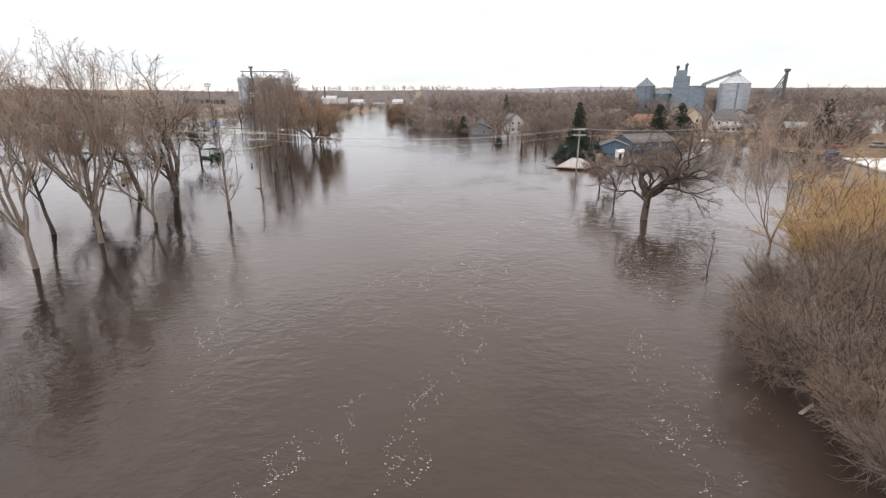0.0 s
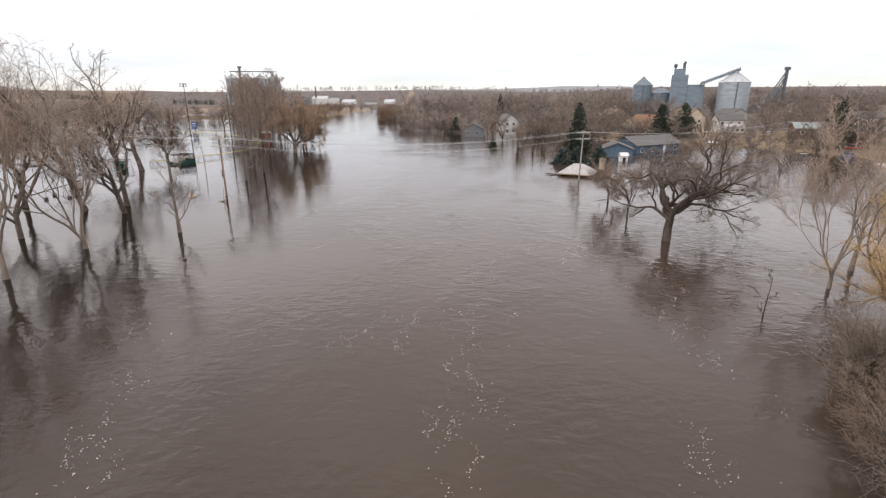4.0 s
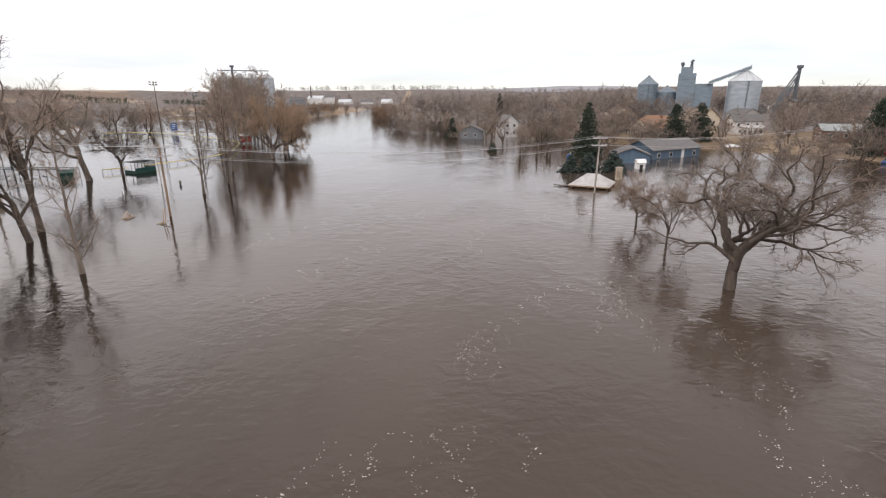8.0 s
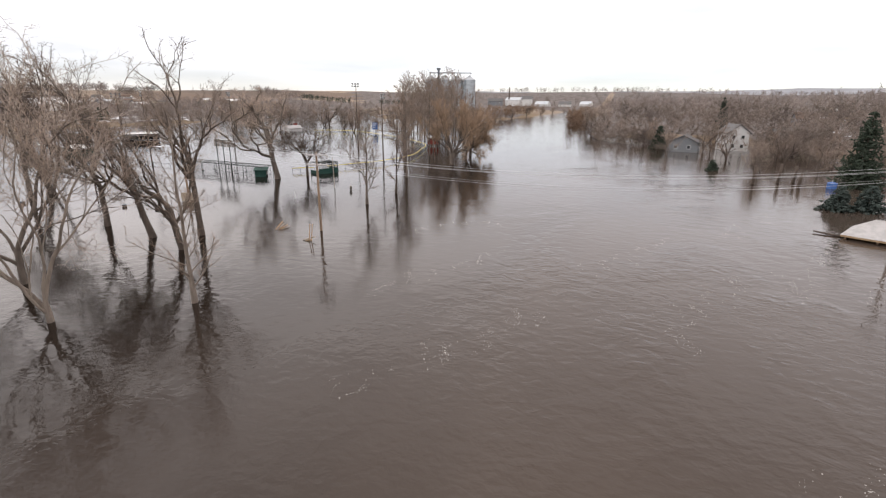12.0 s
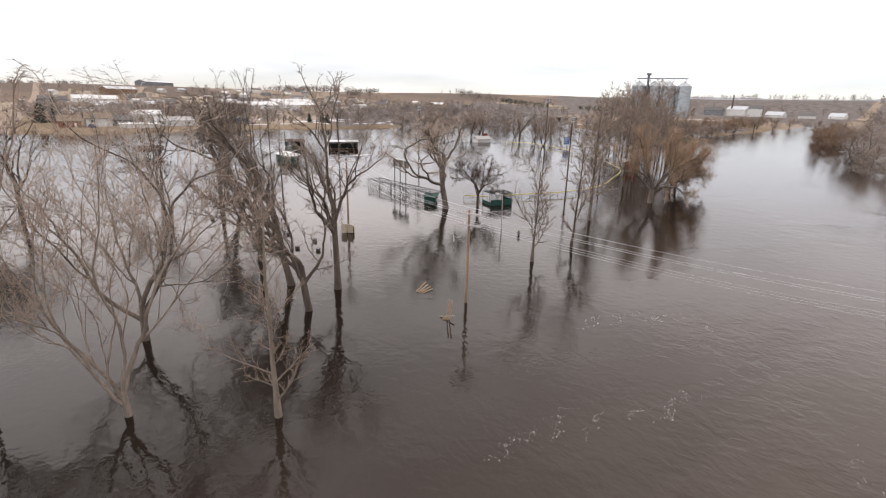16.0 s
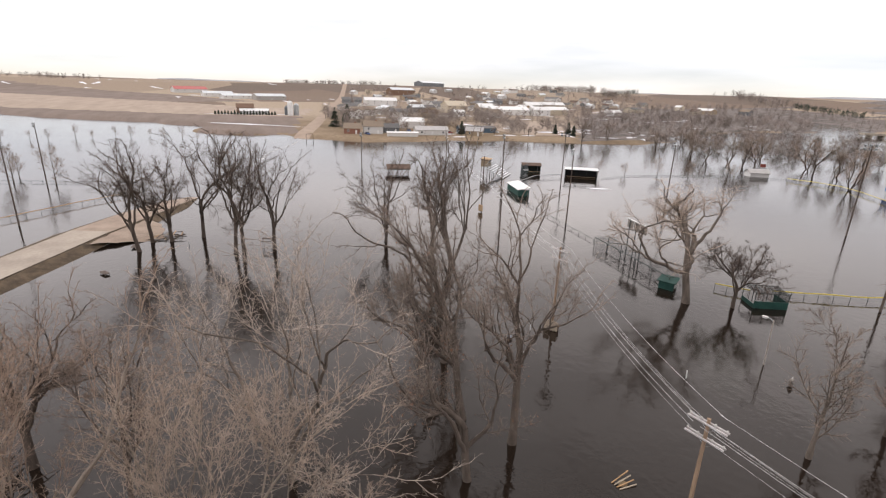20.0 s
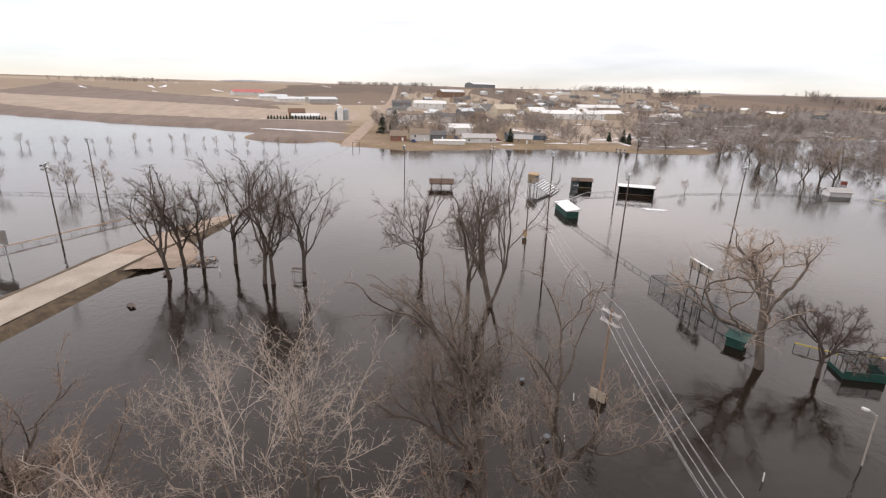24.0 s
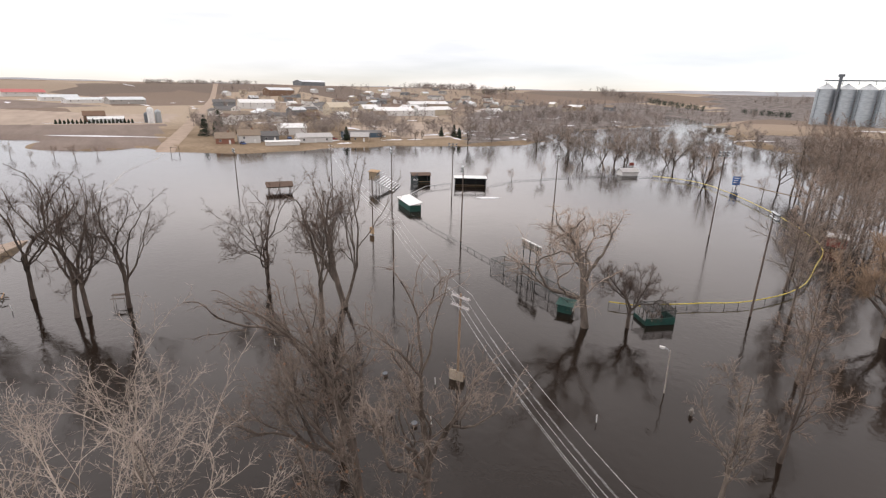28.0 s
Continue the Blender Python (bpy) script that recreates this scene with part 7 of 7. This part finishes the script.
def car(x, y, rz, paint, label, z=None):
    root = thing("parked_car", label, "car", pose(x, y, height_at(x, y) if z is None else z, 0, 0, rz), "parked cars")
    part("car_body", Shape().box(-2.2, 2.2, -0.88, 0.88, 0.32, 0.95, bevel=0.14), paint, root)
    cb = part("cabin", Shape().add([(-1.5, -0.8, 0.95), (1.1, -0.8, 0.95), (1.1, 0.8, 0.95), (-1.5, 0.8, 0.95), (-1.1, -0.66, 1.5), (0.4, -0.66, 1.5), (0.4, 0.66, 1.5), (-1.1, 0.66, 1.5)],
                                    [(0, 1, 5, 4), (1, 2, 6, 5), (2, 3, 7, 6), (3, 0, 4, 7), (4, 5, 6, 7)]), "glass_dark", root)
    part("car_roof", Shape().box(-1.12, 0.42, -0.68, 0.68, 1.5, 1.55), paint, cb)
    for px in (-1.35, 1.35):
        for py in (-0.82, 0.82):
            wh = part("wheel", Shape().tube([(px, py - 0.1, 0.32), (px, py + 0.1, 0.32)], 0.32, 12), "tyre", root)
            part("rim", Shape().tube([(px, py - 0.11, 0.32), (px, py + 0.11, 0.32)], 0.18, 10), "galvanised", wh)


for i, (x, y, rz) in enumerate([(-300, 150, 80), (-298, 120, 10), (-305, 172, 85), (-303, 178, 80), (-310, 206, 20), (-318, 150, 0), (-420, 118, 12), (-560, 150, 12), (96, 138, 20), (104, 134, 25), (110, 140, 15), (118, 136, -10), (90, 135, 60)]):
    car(x, y, rz, ("car_paint_white", "car_paint_blue", "car_paint_red", "galvanised")[i % 4], ("white", "dark blue", "red", "silver")[i % 4] + " car parked on dry ground")
gt = thing("road_barrier", "dark pipe gate posts where the road meets the flood", "gate", pose(-284, 87, 0, 0, 0, 12))
for px in (-1.8, 1.8):
    part("post", Shape().tube([(0, px, -1), (0, px, 3.1)], 0.12, 7), "pole_dark", gt)
part("beam", Shape().tube([(0, -1.8, 3.0), (0, 1.8, 3.0)], 0.1, 6), "pole_dark", gt)
ws = house(-149.5, 237.5, 68, 6.8, 4.4, 1.6, 1.1, "white_siding", "shingle_pale", "white shed with a pale roof half sunk beyond the ball field", windows=2, z=0.0, name="shed", door=False)
rs = thing("red_sign", "small dark red sign on posts beyond the ball field", "sign", pose(-158, 251, 0, 0, 0, 60))
part("panel", Shape().box(-1.0, 1.0, -0.06, 0.0, 1.9, 3.1), "red_siding", rs)
for px in (-0.8, 0.8):
    part("post", Shape().tube([(px, 0.06, -1.5), (px, 0.06, 3.1)], 0.07, 6), "pole_dark", rs)
# hedge of clipped conifers by the farm
for i in range(20):
    x, y = -457 + (-2.5) * i / 19, 31 + 45 * i / 19
    hp = thing("hedge_conifer", "small dark columnar conifer in a hedge row", "tree", pose(x, y, height_at(x, y)), "conifer hedge")
    hk = 2.6 + 0.5 * math.sin(i * 2.3)
    rng2 = np.random.default_rng(i)
    P = np.zeros((90, 3, 3))
    zz = rng2.random(90) * hk
    az = rng2.random(90) * 6.283
    w = 1.0 - 0.8 * zz / hk
    P[:, 0] = np.stack([0.2 * w * np.cos(az), 0.2 * w * np.sin(az), zz], -1)
    P[:, 1] = np.stack([0.8 * w * np.cos(az), 0.8 * w * np.sin(az), zz + 0.2], -1)
    P[:, 2] = np.stack([1.1 * w * np.cos(az), 1.1 * w * np.sin(az), zz + 0.55], -1)
    v, q = skin(P, np.repeat(np.array([[0.2, 0.28, 0.03]]), 90, 0), 3)
    part("crown", array_mesh("crown", v, q), "needle", hp)
    part("trunk", Shape().tube([(0, 0, -0.5), (0, 0, hk * 0.8)], 0.1, 5), "bark_dark", hp)

hut = thing("portable_toilet", "small blue plastic hut half sunk near the spruces", "toilet hut", pose(35.0, 147.0, -1.2, 3, -2, 30))
part("cabin", Shape().box(-0.55, 0.55, -0.55, 0.55, 0.0, 2.1, bevel=0.05), "blue_sign", hut)
part("roof", Shape().lathe([(0.80, 2.1), (0.74, 2.2), (0.35, 2.34), (0.05, 2.37)], 12), "blue_sign", hut)
part("door", Shape().box(-0.38, 0.38, -0.60, -0.555, 0.1, 1.95, bevel=0.02), "blue_sign", hut)
part("vent_pipe", Shape().tube([(0.4, 0.4, 1.0), (0.4, 0.4, 2.65)], 0.05, 7), "white_metal", hut)

# ---- trees further off ----
mids = [bare_tree("shore", 201 + i, (14.5, 13.5, 15.5, 12.0)[i], 0.30, *[(-148, 266), (-190, 255.5), (-171.5, 256.5), (-20, 318)][i], ("bark_dark", "bark_grey")[i % 2], ("twig_brown", "twig_grey", "twig_red", "twig_grey")[i],
                  "bare tree standing at the flood's edge", (0.05 * (-1) ** i, 0.06), split=False, group="trees at the flood's edge", thick=2.0, keep=0.8, stems=(1, 2, 2, 2)[i]) for i in range(4)]
spots = [(22, 205), (34, 208), (8, 222), (-143.5, 272.5), (-167, 258), (-179, 257), (-121, 244.5), (-205, 262), (-104, 262), (-218, 275), (-160, 280), (-190, 290), (-232, 290), (-240, 272), (-250, 300),
         (-150, 300), (-112, 400), (-100, 420),
         (-92, 440), (-96, 462), (-90, 490), (-94, 520), (-88, 548), (-92, 580), (-86, 610), (-90, 640), (-80, 660), (-70, 668), (-60, 664), (-52, 640), (-46, 610), (-44, 560), (-41, 500), (-40, 470), (-36, 430), (-30, 400), (-28, 370),
         (-16, 330), (-12, 300), (-6, 285), (2, 268), (-3, 255), (6, 246), (0, 234), (14, 243), (10, 198), (24, 188), (28, 170), (34, 176), (38, 165), (44, 178), (25.5, 160), (50, 170), (58, 188), (36, 192), (42, 205), (20, 205),
         (62, 170), (90, 178), (96, 186), (104, 168), (88, 160), (118, 160), (124, 150), (85, 120), (92, 100), (84, 90), (98, 92), (60, 118), (72, 112), (110, 110), (120, 125), (-262, 238), (-270, 262),
         (-328, 140), (-322, 150), (-330, 170), (-326, 184), (-300, 200), (-295, 226), (-312, 132), (-340, 130), (-350, 145), (-345, 180), (-284, 215), (-360, 120)]
for i, (x, y) in enumerate(spots):
    k = rng0.uniform(0.88, 1.1) * (0.5 if x < -260 and y < 230 else 0.66 if x > -15 else 0.75 if y > 390 else 1)
    ob = copy_thing(mids[i % 4], pose(x, y, max(-0.5, min(0, height_at(x, y))) if height_at(x, y) < 0 else height_at(x, y), rng0.normal(0, 3), rng0.normal(0, 3), rng0.uniform(0, 360)))
    ob.scale = (k, k, k)
sapl = [bare_tree("sapling", 221 + i, 5.6, 0.10, -187 + i, (-21, -2)[i], "bark_grey", "twig_red", "young bare park tree standing in the flood", (0, 0), split=False, group="park saplings") for i in range(2)]
row = [(-187.5, -30.5, 1.45), (-178, -0.5, 1.5), (-173.2, 10.5, 1.5), (-150, 223, 0.8), (-163, 176, 0.75), (-160.5, 186, 0.7), (-157.5, 198, 0.95), (-155, 210, 0.85), (-146, 222, 0.8), (-100, 243, 1.0), (-112, 249, 1.1)]
row += [(-290 - 8 * math.sin(i * 0.5) - (6 if i % 2 else 0), -118 + 7.6 * i, 0.74 + 0.18 * math.sin(i * 2.1)) for i in range(24)]
for i, (x, y, k) in enumerate(row):
    ob = copy_thing(sapl[i % 2], pose(x, y, 0, 0, 0, 77 * i))
    ob.scale = (k, k, k)

# distant woods: many bare trees, joined region by region
far = []
for i in range(7):
    v, q = join_levels(grow("far", 301 + i, 9.0, 0.12), (4, 3, 3))
    far.append((v, q))
belt = [join_levels(grow("belt", 331 + i, 9.0, 0.18), (3, 3, 3)) for i in range(5)]


def woods(name, n, where, label, material, seed, lo=0.8, hi=1.3, ok=None, trees=far, wet=12):
    rg = np.random.default_rng(seed)
    vs, qs, k, made, tried = [], [], 0, 0, 0
    while made < n and tried < n * 30:
        tried += 1
        x, y = where(rg)
        d = float(shore_distance(np.array([x]), np.array([y]))[0])
        if d < -wet or any(abs(x - a) < c * 0.5 + 5 and abs(y - b) < c * 0.5 + 5 for a, b, c in placed) or (ok and not ok(x, y)):
            continue
        v, q = trees[rg.integers(len(trees))]
        t, sc = rg.uniform(0, 6.283), rg.uniform(lo, hi)
        c, sn = math.cos(t), math.sin(t)
        w = np.stack([v[:, 0] * c - v[:, 1] * sn, v[:, 0] * sn + v[:, 1] * c, v[:, 2]], -1) * sc + np.array([x, y, max(-0.6, height_at(x, y))])
        vs.append(w)
        qs.append(q + k)
        k += len(w)
        made += 1
    ob = part(name, array_mesh(name, np.concatenate(vs), np.concatenate(qs)), material)
    return tagged(ob, label, "woods", kind="stuff")


def open_view(x, y):
    """True off the cleared strip that leads up to the tall steel bin."""
    return abs((x - 1) * 0.856 - (y - 18) * 0.517) > 12 or y > 325 or y < 150


woods("woods", 270, lambda r: (r.uniform(-30, 330), r.uniform(175, 420)), "dense bare brown woods behind the east bank houses", "bank_wood", 1, 0.8, 1.3, ok=lambda x, y: open_view(x, y) and x > 40 - (y - 175) * 0.3 and math.hypot(x - 174, y - 309) > 16 and math.hypot(x - 150, y - 330) > 18 and not (60 < x < 130 and y < 215 and x - 60 > (y - 150)))
woods("woods", 520, lambda r: (r.uniform(-38, 620), r.uniform(420, 900)), "dense bare brown woods on the far east side", "far_wood", 2, 0.9, 1.5, trees=belt)
placed += [(60, 151.5, 18), (48, 140.5, 9), (75.5, 193, 13), (84, 212, 10), (114, 205, 11), (126, 171, 20), (30, 221.5, 10), (13.5, 211.5, 10), (45.5, 222, 10), (20, 233, 11), (52, 240, 10), (71.5, 80.5, 18)]
woods("woods", 90, lambda r: (r.uniform(40, 150), r.uniform(128, 235)), "low bare trees and brush between the flooded houses", "bank_wood", 13, 0.45, 0.95, wet=25, ok=lambda x, y: open_view(x, y) and y > 128 + (x - 40) * 0.1 and x > 36 + (y - 128) * 0.05)
woods("woods", 46, lambda r: (lambda t: (-22 + 34 * t + r.normal(2.5, 2.5), 262 - 48 * t + r.normal(2, 3)))(r.random()), "tangled brown thicket along the flooded east shore", "bank_wood", 16, 0.4, 0.75, wet=80)
woods("woods", 26, lambda r: (r.uniform(24, 50), r.uniform(196, 228)), "brown yard trees and brush round the flooded white house", "bank_wood", 17, 0.45, 0.95, wet=80, ok=lambda x, y: x + 0.2 * y > 76)
woods("woods", 120, lambda r: (r.uniform(110, 420), r.uniform(60, 300)), "bare woods among the streets east of the flood", "far_wood", 3, 0.8, 1.2, ok=lambda x, y: open_view(x, y) and math.hypot(x - 174, y - 309) > 20)
woods("woods", 260, lambda r: (r.uniform(-520, -255), r.uniform(228, 560)), "dense bare woods on the west bank", "far_wood", 4, 0.45, 0.8, wet=3, ok=lambda x, y: y > 235 + (-262 - x) * 0.62)
woods("woods", 480, lambda r: (r.uniform(-1100, -330), r.uniform(110, 800)), "scattered bare street trees through the town", "far_wood", 5, 0.6, 0.95, trees=belt, ok=lambda x, y: y > 104 + (-339 - x) * 0.187)
woods("woods", 60, lambda r: (-38 + r.normal(0, 5), r.uniform(270, 470)), "rust-coloured willow thicket along the river's east bank", "far_wood_rust", 6, 0.5, 0.8)
woods("woods", 90, lambda r: (r.uniform(-160, -95), r.uniform(400, 640)), "bare thicket along the river's west bank", "far_wood_rust", 7, 0.45, 0.85, ok=lambda x, y: x > -120 or y < 430)
woods("woods", 1100, lambda r: (lambda a, d: (d * math.cos(a), 150 + d * math.sin(a)))(r.uniform(0.35, 1.62), 800 + 2200 * r.random() ** 1.3), "far wooded rise beyond the east bank", "far_wood", 9, 0.7, 1.25, trees=belt)

woods("woods", 210, lambda r: (r.uniform(-300, -96), r.uniform(285, 440)), "dense bare thicket standing in the shallow flood north of the ball field", "far_wood", 10, 0.5, 0.85, wet=200, ok=lambda x, y: y > 288 + 0.42 * (x + 200) * (x > -200) - 0.25 * (-200 - x) * (x < -200) and (x < -150 or y > 345))
woods("woods", 250, lambda r: (r.uniform(-700, -330), r.uniform(420, 900)), "bare woods and hedgerows north of the town", "far_wood", 11, 0.45, 0.8, trees=belt, ok=lambda x, y: math.sin(x * 0.013 + y * 0.004) > -0.35)


woods("woods", 170, lambda r: (r.uniform(-520, 20), r.uniform(930, 1500)), "grey tree lines and thickets far up the valley", "far_wood", 15, 0.7, 1.2, trees=belt, ok=lambda x, y: math.sin(y * 0.021 + x * 0.004) > 0.2)


def shelter_belt(a, b, n, seed, lo, hi, label, material="needle", width=5.0):
    return woods("woods", n, lambda r: (lambda t: (a[0] + (b[0] - a[0]) * t + r.normal(0, width), a[1] + (b[1] - a[1]) * t + r.normal(0, width)))(r.random()), label, material, seed, lo, hi, trees=belt)


woods("woods", 110, lambda r: (r.uniform(-450, -286), r.uniform(112, 260)), "bare yard trees among the shore houses", "far_wood", 14, 0.7, 1.15)
shelter_belt((-1101, -362), (-1252, -264), 60, 27, 0.5, 0.95, "bare tree clump on the far ridge", "far_wood", 14)
shelter_belt((-619, 900), (-455, 815), 70, 21, 0.6, 0.9, "dark conifer shelter belt in the far fields")
shelter_belt((-404, 819), (-330, 790), 40, 22, 0.5, 0.8, "dark conifer shelter belt in the far fields")
shelter_belt((-928, 754), (-963, 866), 40, 23, 0.7, 1.0, "dark conifer row beside the far fields")
shelter_belt((-852, 1003), (-620, 900), 60, 24, 0.8, 1.3, "bare farmstead trees in the far fields", "far_wood", 14)
shelter_belt((-1675, 147), (-1455, 371), 120, 25, 0.8, 1.3, "tall bare tree row on the far ridge", "far_wood", 12)
shelter_belt((-1405, 840), (-873, 741), 120, 26, 1.0, 1.6, "bare tree line climbing past the town", "far_wood", 16)
br = thing("road_bridge", "low grey concrete road bridge over the flooded north channel", "bridge", pose(-285, 545, 0, 0, 0, 62))
part("deck", Shape().box(-15, 15, -4, 4, 2.2, 3.0, bevel=0.1), "concrete", br)
for py in (-3.9, 3.9):
    part("parapet", Shape().box(-15, 15, py - 0.15, py + 0.15, 3.0, 3.7), "concrete", br)
for px in (-9, 0, 9):
    part("pier", Shape().box(px - 0.6, px + 0.6, -3.5, 3.5, -2, 2.2), "concrete", br)

# snow left in drifts along the shore and between buildings
rg = np.random.default_rng(12)
sv, sf = [], []
drifts = [(-292, 205, 14, 1.6, 88), (-290, 218, 10, 1.4, 80), (-288, 172, 8, 1.2, 85), (-300, 168, 10, 2, 85), (-470, 225, 40, 3, 92), (-480, 250, 45, 3, 92), (-462, 54, 60, 2.5, 92), (-365, 56, 60, 2, 62), (-205, 440, 30, 4, 40), (-185, 640, 60, 7, 15),
          (95, 128, 6, 1.5, 10), (84, 112, 6, 1.6, 30), (100, 140, 7, 1.4, -20), (76, 92, 4, 1.0, 30), (72, 83, 4, 1, 40)]
drifts += [(rg.uniform(-900, -300), rg.uniform(130, 520), rg.uniform(6, 22), rg.uniform(1.2, 3.5), rg.choice([10, 100]) + rg.normal(0, 8)) for _ in range(70)]
drifts += [(rg.uniform(-340, -262), rg.uniform(235, 330), rg.uniform(4, 14), rg.uniform(0.8, 2), rg.uniform(0, 180)) for _ in range(24)]
drifts += [(rg.uniform(70, 260), rg.uniform(110, 330), rg.uniform(3, 9), rg.uniform(0.8, 2), rg.uniform(0, 180)) for _ in range(30)]
drifts += [(rg.uniform(-1300, -700), rg.uniform(-300, 100), rg.uniform(15, 50), rg.uniform(2, 4), 20 + rg.normal(0, 15)) for _ in range(16)]
for x, y, ln, wd, ang in drifts:
    if shore_distance(np.array([x]), np.array([y]))[0] < 2:
        continue
    c, sn, k0 = math.cos(radians(ang)), math.sin(radians(ang)), len(sv)
    ph = rg.uniform(0, 6)
    for j in range(18):
        t = 2 * math.pi * j / 18
        rr = 1 + 0.25 * math.sin(3 * t + ph) + 0.15 * math.sin(5 * t + 2 * ph)
        px, py = ln * 0.5 * rr * math.cos(t), wd * rr * math.sin(t)
        qx, qy = x + px * c - py * sn, y + px * sn + py * c
        sv.append((qx, qy, height_at(qx, qy) + 0.10))
    sv.append((x, y, height_at(x, y) + 0.55))
    sf += [(k0 + j, k0 + (j + 1) % 18, k0 + 18) for j in range(18)]
tagged(part("snow_patches", Shape().add(sv, sf), "snow"), "old snow drifts left along banks and between buildings", "snow", kind="stuff")

# low mud bank showing above the water behind the outfield fence
s = Shape()
bank = [(-118, 262), (-110, 259), (-102, 256), (-95, 254), (-88, 252)]
bv = []
for x, y in bank:
    bv += [(x - 0.6, y - 1.6, -0.3), (x, y, 0.16), (x + 0.6, y + 1.8, -0.3)]
s.add(bv, [(3 * k + j, 3 * k + j + 1, 3 * k + 4 + j, 3 * k + 3 + j) for k in range(4) for j in range(2)])
me = s.mesh("mud_bank")
me.materials.append(MATS["dead_grass"])
tagged(part("mud_bank", me, None), "narrow strip of brown bank just above the flood", "ground", kind="structure")

# a thin line of foam where the current crosses the sunken road
rg = np.random.default_rng(8)
dv, df = [], []
for _ in range(260):
    t = rg.random()
    x, y = -288 + 96 * t + rg.normal(0, 0.3), 82.5 - 27 * t + rg.normal(0, 0.35) + 1.5 * math.sin(t * 9)
    a, b, ph, k0 = rg.uniform(0.2, 0.9), rg.uniform(0.02, 0.08), rg.normal(-0.27, 0.3), len(dv)
    for q in np.linspace(0, 6.283, 8)[:-1]:
        px, py = a * math.cos(q) * (1 + 0.3 * math.sin(3 * q)), b * math.sin(q)
        dv.append((x + px * math.cos(ph) - py * math.sin(ph), y + px * math.sin(ph) + py * math.cos(ph), 0.02))
    dv.append((x, y, 0.05))
    df += [(k0 + j, k0 + (j + 1) % 7, k0 + 7) for j in range(7)]
tagged(part("foam_line", Shape().add(dv, df), "foam"), "thin pale line of foam over the sunken road", "foam", kind="stuff")

# flecks of foam drifting on the river
rg = np.random.default_rng(5)
fv, ff = [], []
streaks = [((-4, 12), (2, 34)), ((-9, 8), (-5, 22)), ((9, 10), (12, 30)), ((14, 18), (19, 52)), ((16, 36), (14, 70)), ((-6, 38), (6, 44)), ((-14, 24), (-20, 40)), ((2, 48), (12, 62)), ((12, 50), (16, 62)), ((17, 60), (22, 92)),
           ((-12, 60), (-4, 74)), ((4, 70), (10, 86)), ((-2, 84), (6, 100)), ((14, 84), (20, 100)), ((-20, 70), (-10, 88)), ((10, 100), (20, 118)), ((-24, 92), (-14, 100)), ((0, 20), (4, 50))]
for (ax, ay), (bx, by) in streaks:
    for _ in range(18):
        t = rg.random()
        cx, cy = ax + (bx - ax) * t + rg.normal(0, 0.9), ay + (by - ay) * t + rg.normal(0, 0.9)
        wig = rg.uniform(0, 6.28)
        for _ in range(rg.integers(4, 34)):
            u = rg.normal(0, 0.7)
            px, py = cx + 0.35 * math.sin(u * 2.5 + wig) + rg.normal(0, 0.12), cy + u + rg.normal(0, 0.12)
            sz = rg.uniform(0.009, 0.034) * (1.6 if rg.random() < 0.1 else 1)
            k0 = len(fv)
            ph = rg.uniform(0, 6.28)
            m = 6
            fv += [(px + sz * (1 + 0.5 * math.sin(2 * a + ph)) * math.cos(a), py + sz * 0.7 * math.sin(a), 0.006) for a in np.linspace(0, 6.283, m + 1)[:-1]]
            ff.append(tuple(range(k0, k0 + m)))
tagged(part("foam_flecks", Shape().add(fv, ff), "foam"), "white foam flecks drifting in streaks on the river", "foam", kind="stuff")
